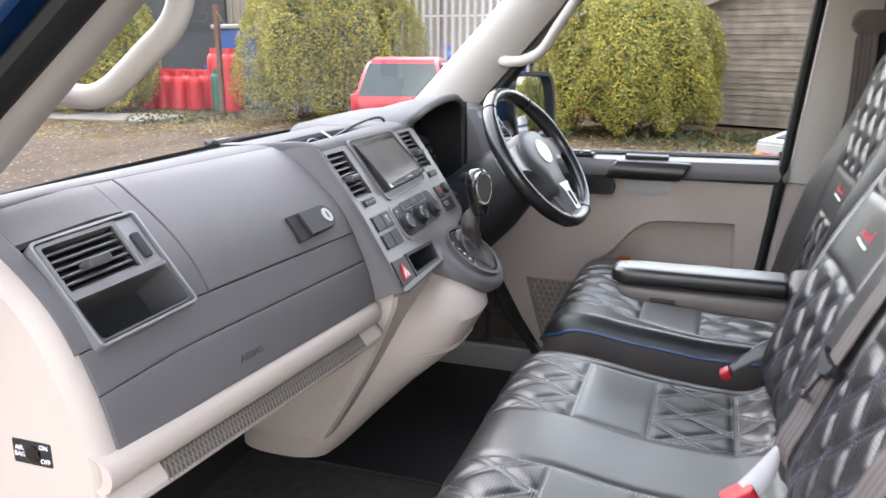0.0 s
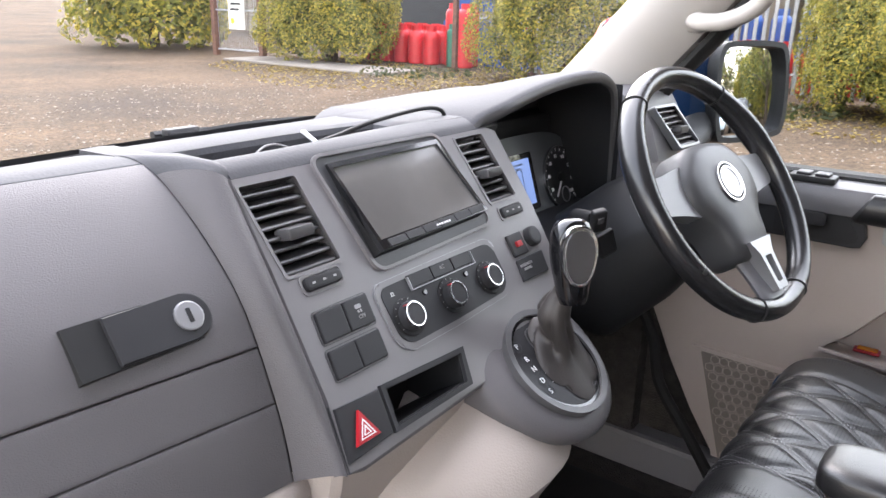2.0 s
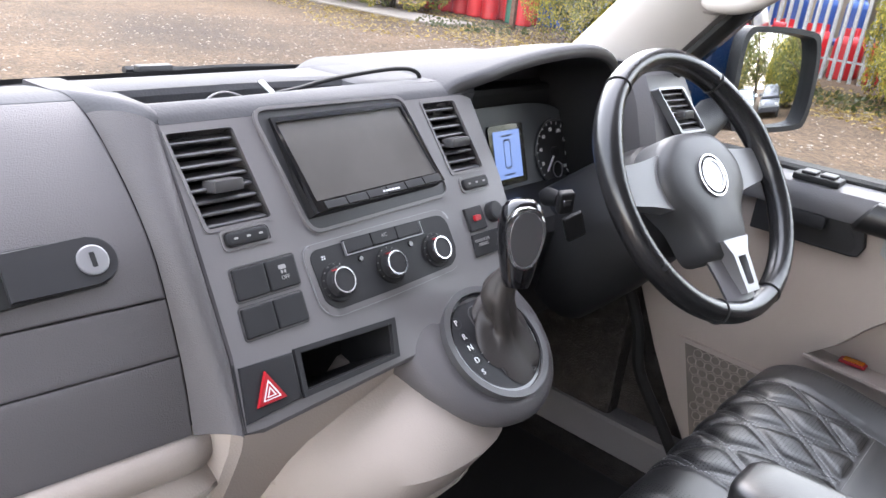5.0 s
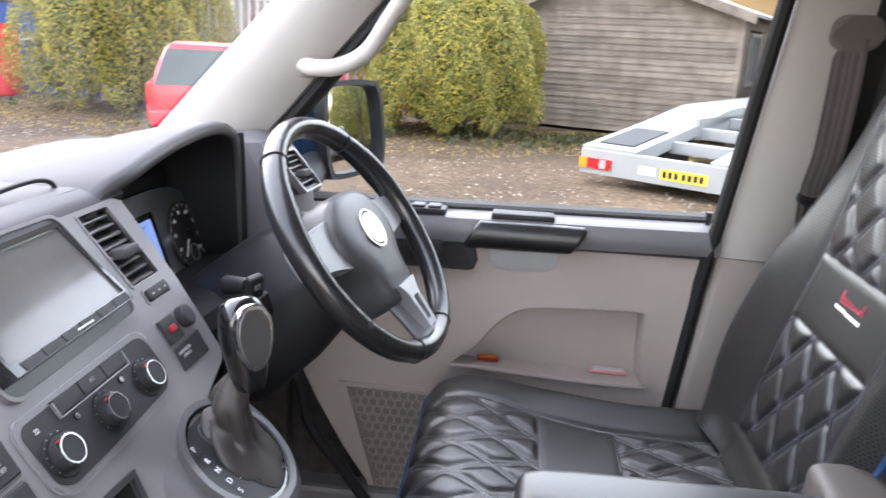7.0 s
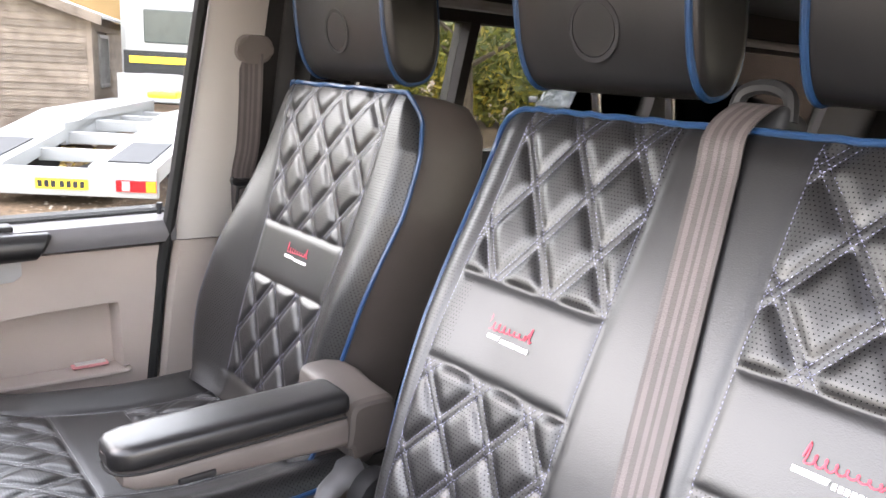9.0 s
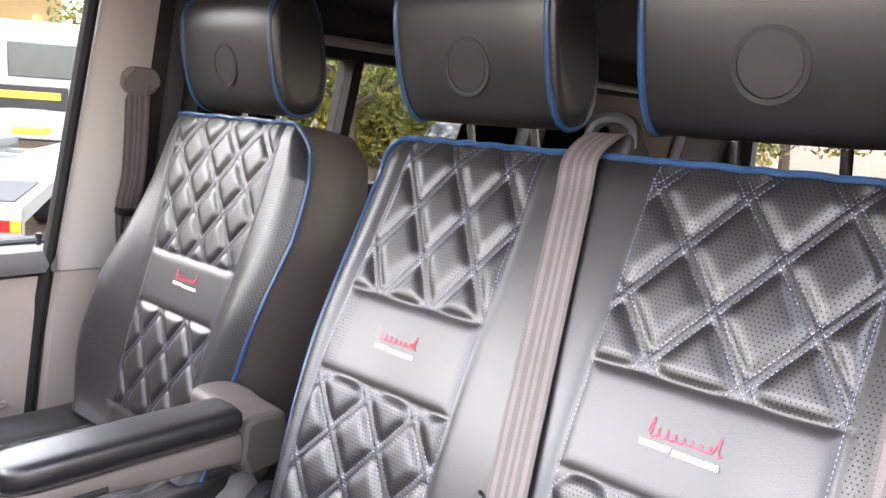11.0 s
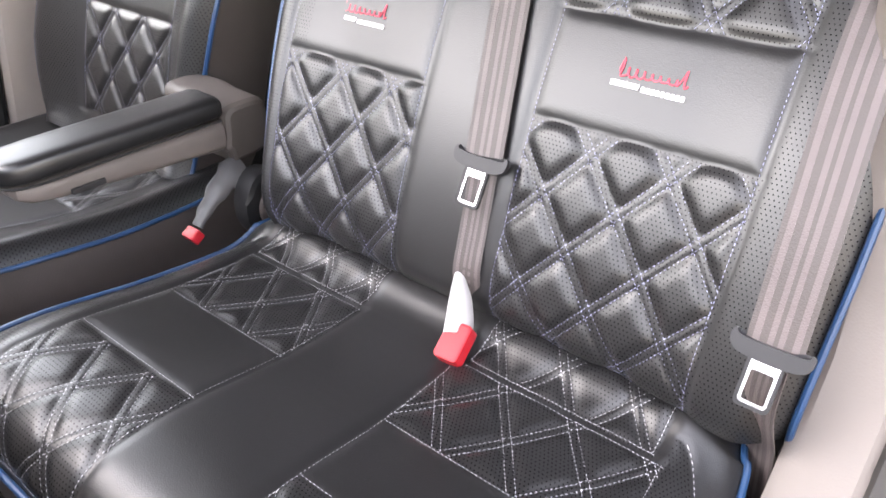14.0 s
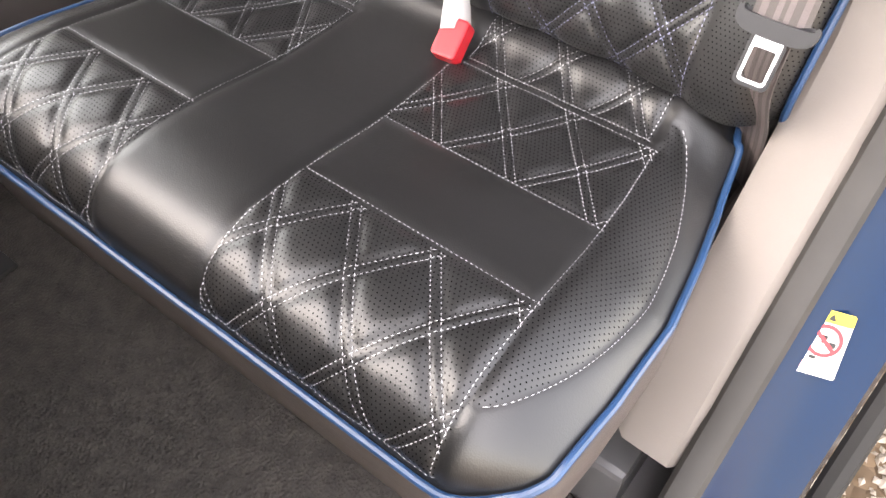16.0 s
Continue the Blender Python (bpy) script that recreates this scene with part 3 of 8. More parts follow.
for k in range(15):
    z = 0.42 + 1.44 * k / 14
    y, x = b_front(max(z, 0.76)) - 0.035, left_x(z) - 0.05
    if z < 0.76:
        y += (0.76 - z) * 0.9
    rings.append([Vector(p) for p in ((x + 0.006, y + 0.022, z), (x - 0.008, y + 0.016, z), (x - 0.03, y - 0.010, z), (x - 0.055, y - 0.018, z), (x - 0.080, y - 0.032, z), (x - 0.086, y - 0.06, z), (x - 0.086, y - 0.30, z), (x + 0.006, y - 0.30, z))])
shell("door_jamb_passenger", loft(rings), PAINT, "glossy dark blue painted door jamb", "van body")
rings = []
for k in range(15):
    z = 0.40 + 1.46 * k / 14
    y, x = b_front(max(z, 0.76)) - 0.075, left_x(z) - 0.148
    if z < 0.76:
        y += (0.76 - z) * 0.9
    rings.append([Vector((x + 0.013 * math.cos(a), y + 0.018 * math.sin(a), z)) for a in [q * math.pi / 4 for q in range(8)]])
shell("door_gap_seal", loft(rings), RUBBER, "black outer rubber weather strip at the jamb edge", "door seal")
# sliding-door skin behind it
bm = bmesh.new()
box(bm, (0.36, -3.3, 0.35), (0.40, -0.40, 1.25), 0.01)
shell("van_side_left", bm, PAINT, "dark blue van side panel", "van body")
bm = bmesh.new()
box(bm, (2.25, -3.3, 0.35), (2.29, -0.30, 1.25), 0.01)
shell("van_side_right", bm, PAINT, "dark blue van side panel", "van body")
# step and sill at the passenger doorway
bm = bmesh.new()
box(bm, (0.455, -0.10, 0.46), (0.60, 0.98, 0.60), 0.012)
shell("sill_left", bm, DASH, "scuffed dark grey plastic entry sill", "sill")
bm = bmesh.new()
box(bm, (0.40, -0.10, 0.34), (0.50, 1.0, 0.455), 0.012)
shell("step_left", bm, RUBBER, "black ribbed entry step below the passenger door", "step")
bm = bmesh.new()
box(bm, (0.555, -0.62, 0.581), (0.612, 0.10, 0.70), 0.01)
shell("seat_box_panel", bm, SLAT, "dark grey plastic panel beside the bench base", "panel")

# warning sticker on the jamb
sticker = thing("warning_sticker", "white airbag warning sticker with yellow band on blue door jamb", "sticker")
ms = frame_matrix((0.4605, -0.0475, 0.879), (-0.041, -0.014, -0.002), (0, -0.037, 0.045)) @ Matrix.Scale(0.68, 4)
part("backing", prism(rrect(-0.029, 0.029, -0.048, 0.048, 0.004), 0.0, 0.0008, ms), CREAM, sticker)
part("header_band", prism(rrect(-0.029, 0.029, 0.030, 0.048, 0.003), 0.0008, 0.0012, ms), YELLOW, sticker)
part("warning_triangle", prism([(-0.006, 0.034), (0.006, 0.034), (0, 0.044)], 0.0012, 0.0015, ms), BLACK, sticker)
part("prohibition_ring", ring_plate(circle(0, 0.004, 0.024), circle(0, 0.004, 0.0185), 0.0008, 0.0013, ms), RED, sticker)
part("prohibition_bar", prism([(-0.017, 0.015), (-0.013, 0.019), (0.017, -0.007), (0.013, -0.011)], 0.0013, 0.0016, ms), RED, sticker)
bm = bmesh.new()
for x0, y0, w, h in ((-0.010, 0.006, 0.013, 0.006), (0.002, -0.004, 0.014, 0.008), (-0.004, 0.000, 0.005, 0.012), (-0.013, -0.025, 0.010, 0.005)):
    prism(rrect(x0, x0 + w, y0, y0 + h, 0.002, 3), 0.0008, 0.0011, ms, bm=bm)
part("pictogram", bm, BLACK, sticker)
bm = bmesh.new()
for x0 in (-0.024, 0.004):
    prism(rrect(x0, x0 + 0.019, -0.042, -0.031, 0.002, 3), 0.0008, 0.0011, ms, bm=bm)
part("small_print_bar", bm, PINK, sticker)


# grab handles on the windscreen pillars
def grab_handle(path, r, side):
    h = thing("grab_handle", "pale grey plastic grab handle on the windscreen pillar", "grab handle", "grab handles")
    path = smooth_path(path, 6)
    bm = bmesh.new()
    tube(bm, path, r, 14, flat=1.15)
    grip = part("grip", bm, PILLAR, h)
    bm = bmesh.new()
    tube(bm, [p + Vector((0, -r * 1.02, 0)) for p in path[8:-8]], 0.0008, 5)
    part("mould_line", bm, CARDFAB, grip)
    for a in (path[0], path[-1]):
        bm = bmesh.new()
        box(bm, (-0.018, -0.026, -0.024), (0.018, 0.026, 0.024), 0.012, 3, Matrix.Translation(Vector(a) + Vector((0.008 * side, 0, 0))))
        part("mount", bm, PILLAR, h)
    return h


grab_handle([(2.062, 0.548, 1.505), (2.030, 0.515, 1.500), (2.020, 0.470, 1.505), (2.012, 0.425, 1.530), (1.996, 0.385, 1.585), (1.975, 0.33, 1.66), (1.955, 0.275, 1.735), (1.965, 0.25, 1.775), (1.992, 0.238, 1.79)], 0.0128, 1)
grab_handle([(0.660, 0.722, 1.502), (0.688, 0.708, 1.496), (0.702, 0.680, 1.491), (0.705, 0.655, 1.491), (0.707, 0.632, 1.500), (0.708, 0.608, 1.517), (0.710, 0.580, 1.540), (0.713, 0.556, 1.560), (0.716, 0.543, 1.580), (0.719, 0.533, 1.612), (0.722, 0.510, 1.655), (0.705, 0.480, 1.690)], 0.0125, -1)


# wipers parked on the screen
for xa, xb in ((1.285, 1.56), (0.70, 1.20)):
    w = thing("windscreen_wiper", "black wiper parked along the windscreen base", "wiper", "wipers")
    za = 1.344 if xa > 1 else 1.338
    def on_screen(x, dz):
        u = (x - CX) / 0.74
        return Vector((x, front_edge(za + dz) + screen_curve(u) + 0.022, za + dz))
    bm = bmesh.new()
    tube(bm, [on_screen(xa + (xb - xa) * k / 8, 0.006 + 0.006 * math.sin(k / 8 * math.pi)) for k in range(9)], 0.0042, 6)
    part("blade", bm, RUBBER, w)
    bm = bmesh.new()
    tube(bm, [on_screen(xa + (xb - xa) * k / 8 + 0.10 * k / 8, 0.012 - 0.02 * k / 8) + Vector((0, 0.012, 0)) for k in range(9)], 0.0052, 6)
    part("arm", bm, BLACK, w)
    bm = bmesh.new()
    c = on_screen(xa + 0.03, 0.014)
    box(bm, (-0.022, -0.007, -0.005), (0.026, 0.007, 0.006), 0.003, 2, Matrix.Translation(c))
    part("blade_clip", bm, BLACK, w)

# ---- seats ----
def step01(a, b, v):
    t = np.clip((v - a) / (b - a), 0, 1)
    return t * t * (3 - 2 * t)


class Pad:
    """A stitched seat cover: x across, v along its middle line (a list of y, z), d proud of it."""

    def __init__(self, line, x0, x1, quilt, plain, puff=0.0062, bolster=0.0, corner=(0.05, 0.0), roll=0.03, profile=None, crescent=False, perf=0.80, seams=()):
        pts = [Vector((0, y, z)) for y, z in line]
        pts = smooth_path(pts, 8)
        self.y = np.array([p.y for p in pts])
        self.z = np.array([p.z for p in pts])
        seg = np.hypot(np.diff(self.y), np.diff(self.z))
        self.s = np.concatenate(([0], np.cumsum(seg)))
        self.len = float(self.s[-1])
        ty, tz = np.gradient(self.y, self.s), np.gradient(self.z, self.s)
        n = np.hypot(ty, tz)
        self.ny, self.nz = -tz / n, ty / n
        self.x0, self.x1, self.cx, self.hw = x0, x1, (x0 + x1) / 2, (x1 - x0) / 2
        self.quilt, self.plain, self.perf, self.seams = [q[:4] for q in quilt], plain, perf, seams
        self.nets = [q[4:] for q in quilt]
        self.puff, self.bolster, self.corner, self.roll, self.profile = puff, bolster, corner, roll, profile
        self.sign = 1.0
        self.crescent = crescent

    def half(self, v):
        return self.hw

    def true_x(self, x, v):
        """From the cover's even width to the seat's real outline: seams and edges follow curves along v."""
        if self.profile is None:
            return x + 0 * v
        vs, even, curves = self.profile
        c = [np.interp(v, vs, k) for k in curves]
        out = c[0] + 0 * x
        for i in range(len(even) - 1):
            t = np.clip((x - even[i]) / (even[i + 1] - even[i]), 0, 1)
            out = out + t * (c[i + 1] - c[i])
        return out

    def in_quilt(self, x, v):
        inside = np.zeros(np.shape(x), bool)
        for a, b, c, d in self.quilt:
            inside |= (x > a) & (x < b) & (v > c) & (v < d)
        for a, b, c, d in self.plain:
            inside &= ~((x > a) & (x < b) & (v > c) & (v < d))
        return inside

    def edge_gap(self, x, v):
        """Distance to the nearest panel seam."""
        g = np.full(np.shape(x), 1.0)
        for a, b, c, d in list(self.quilt) + list(self.plain):
            ins_v = (v > c - 0.004) & (v < d + 0.004)
            ins_x = (x > a - 0.004) & (x < b + 0.004)
            g = np.where(ins_v, np.minimum(g, np.minimum(np.abs(x - a), np.abs(x - b))), g)
            g = np.where(ins_x, np.minimum(g, np.minimum(np.abs(v - c), np.abs(v - d))), g)
        if self.crescent:
            s = np.abs((x - self.cx) / self.hw)
            g = np.where((v > 0.05) & (v < 0.42), np.minimum(g, np.abs(s - self.curve(v)) * self.hw), g)
        return g

    def net(self, x, v):
        """The two families of quilting lines of the panel that holds x and v, counted in lines."""
        a, b, k = np.full(np.shape(x), 0.5), np.full(np.shape(x), 0.5), np.full(np.shape(x), 1.0)
        for (x0, x1, v0, v1), (px, pv, xr, vr) in zip(self.quilt, self.nets):
            m = (x > x0 - 0.02) & (x < x1 + 0.02) & (v > v0 - 0.02) & (v < v1 + 0.02)
            a = np.where(m, (x - xr) / px + (v - vr) / pv, a)
            b = np.where(m, (x - xr) / px - (v - vr) / pv, b)
            k = np.where(m, 1 / math.hypot(1 / px, 1 / pv), k)
        return a, b, k

    def height(self, x, v):
        s = np.abs((x - self.cx) / self.half(v))
        d = self.bolster * step01(0.55, 0.92, s) * (1 - step01(0.25, 0.52, v))
        q = self.in_quilt(x, v)
        g = self.edge_gap(x, v)
        a, b, k = self.net(x, v)
        da, db_ = np.abs(a - np.round(a)) * k, np.abs(b - np.round(b)) * k
        lat = np.minimum(da, db_)
        ua, ub = np.clip((da - 0.0043) / (0.5 * k - 0.0043), 0, 1), np.clip((db_ - 0.0043) / (0.5 * k - 0.0043), 0, 1)
        crown = (1 - (1 - ua) ** 2.4) * (1 - (1 - ub) ** 2.4)
        ea, eb = np.clip((da - 0.0043) / 0.0165, 0, 1), np.clip((db_ - 0.0043) / 0.0165, 0, 1)
        pillow = 0.80 * (1 - (1 - ea) ** 2.2) * (1 - (1 - eb) ** 2.2) + 0.20 * crown
        edge = 1 - (1 - np.clip(g / 0.016, 0, 1)) ** 2.2
        rise = self.puff * pillow ** 0.85 * edge + 0.0020 * np.clip(1 - (lat / 0.0043) ** 2, 0, 1) * step01(0.0, 0.006, g)
        d = d + np.where(q, rise, 0.55 * self.puff * edge)
        e = np.maximum(s, 0)
        if self.crescent:
            d = d - 0.036 * np.clip((e - 0.79) / 0.21, 0, 1) ** 1.7
        else:
            d = d - self.roll * np.clip((e - 0.86) / 0.14, 0, 1) ** 2.2
        t0, t1 = v / 0.035, (self.len - v) / 0.035
        d = d - (0.0 if self.sign > 0 else 0.22) * self.roll * np.clip(1 - t1, 0, 1) ** 2
        return d

    def at(self, x, v, lift=0.0):
        d = self.height(x, v) + lift
        vy = np.interp(v, self.s, self.y)
        vz = np.interp(v, self.s, self.z)
        ny, nz = np.interp(v, self.s, self.ny) * self.sign, np.interp(v, self.s, self.nz) * self.sign
        return np.stack([self.true_x(x, v), vy + d * ny, vz + d * nz], -1)

    def xv(self, s, t):
        """From the unit square to x and v, with the far corners rounded."""
        c = self.corner[0]
        a = np.clip((np.abs(s) - 1 + c / self.hw) / (c / self.hw), 0, 1)
        v = t * (self.len - c * (1 - np.sqrt(1 - a * a)))
        return self.cx + self.half(v) * s, v

    def cover(self, name, parent, step=0.0030):
        nu, nv = int(2 * self.hw / step), int(self.len / step)
        u = np.linspace(-1, 1, nu + 1)
        s, t = np.meshgrid(0.6 * u + 0.4 * np.sin(u * math.pi / 2), np.linspace(0, 1, nv + 1))
        x, v = self.xv(s, t)
        p = self.at(x, v).reshape(-1, 3)
        i = np.arange(nu)[None, :] + (nu + 1) * np.arange(nv)[:, None]
        i = i.reshape(-1)
        f = np.stack([i, i + 1, i + nu + 2, i + nu + 1], -1)
        if self.sign < 0:
            f = f[:, ::-1]
        me = bpy.data.meshes.new(name)
        me.from_pydata(p.tolist(), [], f.tolist())
        me.materials.append(LEATHER)
        me.materials.append(PERF)
        xc, vc = x.reshape(-1)[f].mean(1), v.reshape(-1)[f].mean(1)
        perf = self.in_quilt(xc, vc) | self.band(xc, vc)
        me.polygons.foreach_set("material_index", perf.astype(np.int32))
        uv = me.uv_layers.new(name="UVMap")
        loops = f.reshape(-1)
        uv.data.foreach_set("uv", np.stack([x.reshape(-1)[loops], v.reshape(-1)[loops]], -1).reshape(-1))
        me.shade_smooth()
        ob = new(name, me)
        ob.parent = parent
        return ob

    def band(self, x, v):
        s = np.abs((x - self.cx) / self.half(v))
        g = self.edge_gap(x, v)
        if self.crescent:
            return (s > 0.80) & (s < self.curve(v))
        return (s > self.perf) & (g > 0.006)

    def curve(self, v):
        """The bowed seam that bounds the perforated side panel of a cushion."""
        return 0.80 + 0.148 * np.sqrt(np.clip(1 - ((v - 0.235) / 0.185) ** 2, 0, 1))

    def rim(self, lift=0.0, n=60):
        """The cover's free edge: up one side, along the far end, down the other."""
        pts = []
        for s, t in [(-1, k / n) for k in range(n)] + [(-math.cos(math.pi * k / n), 1) for k in range(n)] + [(1, 1 - k / n) for k in range(n + 1)]:
            x, v = self.xv(np.float64(s), np.float64(t))
            pts.append(Vector(self.at(x, v, lift)))
        return pts

    def piping(self, parent):
        bm = bmesh.new()
        rim = self.rim(0.0015)
        mid = sum(rim, Vector()) / len(rim)
        tube(bm, [mid + (p - mid) * 1.010 for p in rim], 0.0038, 8)
        return part("piping", bm, PIPING, parent, "blue piping round the seat edge")

    def stitches(self, parent, colour=None):
        """Pale double rows along the quilting and single rows along the seams."""
        vs, fs = [], []

        def dash(x0, v0, x1, v1):
            a, b = self.at(np.float64(x0), np.float64(v0), 0.0006), self.at(np.float64(x1), np.float64(v1), 0.0006)
            t = b - a
            ln = np.linalg.norm(t)
            if ln < 1e-5 or ln > 0.012:
                return
            vm = 0.5 * (v0 + v1)
            nrm = np.array([0, np.interp(vm, self.s, self.ny), np.interp(vm, self.s, self.nz)]) * self.sign
            w = np.cross(t / ln, nrm)
            r = 0.00045
            m = 0.5 * (a + b) + nrm * r * 0.9
            base = len(vs)
            vs.extend([a, m + w * r, b, m - w * r, m + nrm * r * 0.8])
            fs.extend([(base, base + 1, base + 4), (base + 1, base + 2, base + 4), (base + 2, base + 3, base + 4), (base + 3, base, base + 4)])

        gap, run = 0.0050, 0.0037
        for (a, b, c, d), (px, pv, xr, vr) in zip(self.quilt, self.nets):
            dv = pv / math.hypot(px, pv)
            for fam in (1, -1):
                for k in range(-9, 10):
                    for off in (-0.0043, 0.0043):
                        # a line of the net that climbs with v, leaning to one side or the other
                        for q in range(int((d - c) / (dv * gap)) + 1):
                            v0 = c + q * gap * dv + 0.001
                            v1 = v0 + run * dv
                            x0 = xr + px * (k - fam * (v0 - vr) / pv) + off / dv
                            x1 = xr + px * (k - fam * (v1 - vr) / pv) + off / dv
                            if a + 0.002 < x0 < b - 0.002 and v1 < d - 0.001 and self.in_quilt(np.float64(x0), np.float64(v0)):
                                dash(x0, v0, x1, v1)
        for x, c, d in self.seams:
            for q in range(int((d - c) / gap)):
                dash(x, c + q * gap, x, c + q * gap + run)
        for a, b, c, d in list(self.quilt) + list(self.plain):
            for x in (a + 0.003, b - 0.003):
                for q in range(int((d - c) / gap)):
                    dash(x, c + q * gap, x, c + q * gap + run)
            for v in (c + 0.003, d - 0.003) if self.sign > 0 else ():
                for q in range(int((b - a) / gap)):
                    dash(a + q * gap, v, a + q * gap + run, v)
        if self.crescent:
            for side in (-1, 1):
                for q in range(73):
                    v0 = 0.053 + q * gap
                    v1 = v0 + run
                    dash(self.cx + side * self.hw * (self.curve(v0) + 0.008), v0, self.cx + side * self.hw * (self.curve(v1) + 0.008), v1)
        return part("stitching", (vs, fs), colour or THREAD, parent, "pale double-row stitching")


def shell_behind(pad, back, name, parent, mat, drop=None):
    """The padded body behind a cover: its rim pushed along `back`, softly narrowing."""
    rim = pad.rim(-0.002, 40)
    mid = sum(rim, Vector()) / len(rim)
    rings = []
    for k, (f, shrink) in enumerate(((0.0, 1.0), (0.12, 1.012), (0.5, 1.015), (0.88, 1.0), (0.97, 0.975), (1.0, 0.92))):
        rings.append([mid + Vector(back) * f + (p - mid) * shrink for p in rim])
    bm = bmesh.new()
    vr = [[bm.verts.new(p) for p in r] for r in rings]
    skin(bm, vr, cap=False)
    bm.faces.new(vr[-1])
    return part(name, bm, mat, parent)


def headrest(cx, y, z, w, h, depth, label, tilt):
    hr = thing("headrest", label, "headrest", "headrests")
    m = Matrix.Translation((cx, y, z)) @ Euler((radians(tilt), 0, 0)).to_matrix().to_4x4()
    n = 40

    def ring(f, shrink, bulge):
        out = []
        for k in range(n):
            a = 2 * math.pi * k / n
            c, s = math.cos(a), math.sin(a)
            yy = depth / 2 * math.copysign(abs(c) ** 0.75, c) * shrink
            zz = h / 2 * math.copysign(abs(s) ** 0.62, s) * shrink
            out.append(m @ Vector((w / 2 * f, yy * (1 - 0.12 * bulge * (s < 0) * -s), zz)))
        return out

    rings = [ring(f, s, 1) for f, s in ((-1.0, 0.72), (-0.99, 0.86), (-0.955, 0.95), (-0.88, 0.985), (-0.5, 1.0), (0, 1.0), (0.5, 1.0), (0.88, 0.985), (0.955, 0.95), (0.99, 0.86), (1.0, 0.72))]
    part("cushion", loft(rings), LEATHER, hr)
    for f in (-0.93, 0.93):
        bm = bmesh.new()
        tube(bm, ring(f, 0.977, 1), 0.0042, 8, closed=True)
        part("piping", bm, PIPING, hr, "blue piping")
    emb = m @ frame_matrix((0, depth / 2 - 0.0005, -0.015), (-1, 0, 0), (0, 0, 1))
    part("embossed_ring", ring_plate(circle(0, 0, 0.037, 40), circle(0, 0, 0.0315, 40), 0, 0.0012, emb), BUTTON, hr, "embossed round emblem")
    part("embossed_disc", prism(circle(0, 0, 0.030, 40), -0.001, 0.0006, emb, 0.0004), LEATHER, hr)
    for sx in (-0.055, 0.055):
        bm = bmesh.new()
        tube(bm, [m @ Vector((sx, -0.01, -h / 2 + 0.02)), m @ Vector((sx, -0.012, -h / 2 - 0.05))], 0.006, 10)
        part("post", bm, CHROME, hr, "chrome post")
    return hr


def script_mark(pad, x, v, w, parent):
    """A red flourish over a white bar, as embroidered on the plain panel."""
    m0 = pad.at(np.float64(x), np.float64(v), 0.001)
    up = pad.at(np.float64(x), np.float64(v + 0.02), 0.001) - m0
    m = frame_matrix(m0, (-1, 0, 0), up)
    bm = bmesh.new()
    pts = [(-0.50, 0.05), (-0.46, 0.30), (-0.455, 0.10), (-0.47, -0.02)]
    for k in range(56):
        a = 2 * math.pi * k / 8
        f = k / 55
        pts.append((-0.42 + 0.80 * f + 0.030 * math.sin(a), 0.055 - (0.065 + 0.02 * math.sin(5 * f + 1)) * math.cos(a)))
    pts += [(0.42, 0.20), (0.445, 0.30), (0.44, 0.10), (0.46, -0.01), (0.50, 0.04)]
    tube(bm, [m @ Vector((p.x * w * 0.82 - 0.05 * w, (p.y + 0.16) * w * 0.62, 0)) for p in smooth_path([(a, b, 0) for a, b in pts], 3)], 0.00085, 5)
    part("red_flourish", bm, LOGO_RED, parent, "red embroidered flourish")
    bm = bmesh.new()
    prism([(-0.52 * w, -0.035 * w), (-0.18 * w, -0.035 * w), (-0.165 * w, 0.025 * w), (-0.52 * w, 0.025 * w)], 0, 0.0006, m, bm=bm)
    for k in range(9):
        a = -0.14 * w + 0.058 * w * k
        prism(rrect(a, a + 0.045 * w, -0.050 * w, 0.012 * w, 0.0008, 3), 0, 0.0006, m, bm=bm)
    part("white_bar", bm, WHITE, parent, "white embroidered bars")


# passenger double bench
bench = thing("bench_seat", "black diamond-quilted leatherette double seat with blue piping", "van seat", "front seats")
BACK_LINE = [(-0.134, 1.012), (-0.124, 1.045), (-0.138, 1.100), (-0.195, 1.240), (-0.297, 1.440), (-0.3435, 1.530)]
BB_V = [0.0, 0.08, 0.18, 0.28, 0.48, 0.60]
BB_PROFILE = (BB_V, [0.585, 1.275, 1.335], [[0.590, 0.588, 0.585, 0.585, 0.585, 0.585], [1.258, 1.264, 1.270, 1.275, 1.282, 1.288], [1.286, 1.298, 1.313, 1.326, 1.345, 1.352]])
bb = Pad(BACK_LINE, 0.585, 1.335, [(0.674, 0.914, 0.0, 0.237, 0.084, 0.100, 0.794, 0.164), (0.674, 0.914, 0.348, 0.64, 0.0925, 0.121, 0.809, 0.421), (1.056, 1.275, 0.0, 0.237, 0.080, 0.100, 1.144, 0.172), (1.056, 1.275, 0.348, 0.64, 0.0840, 0.128, 1.180, 0.409)], [(0.674, 0.914, 0.237, 0.348), (1.056, 1.275, 0.237, 0.348)], puff=0.0060, corner=(0.062, 0.0), bolster=0.012, profile=BB_PROFILE, perf=0.765, seams=((1.316, 0.03, 0.6),))
bb.sign = -1.0
bb.cover("backrest", bench)
bb.piping(bench)
bb.stitches(bench, THREADB)
shell_behind(bb, (0, -0.105, -0.03), "backrest_shell", bench, SIDE)
for x0, x1 in ((0.674, 0.914), (1.056, 1.275)):
    script_mark(bb, 0.5 * (x0 + x1), 0.287, 0.085, bench)
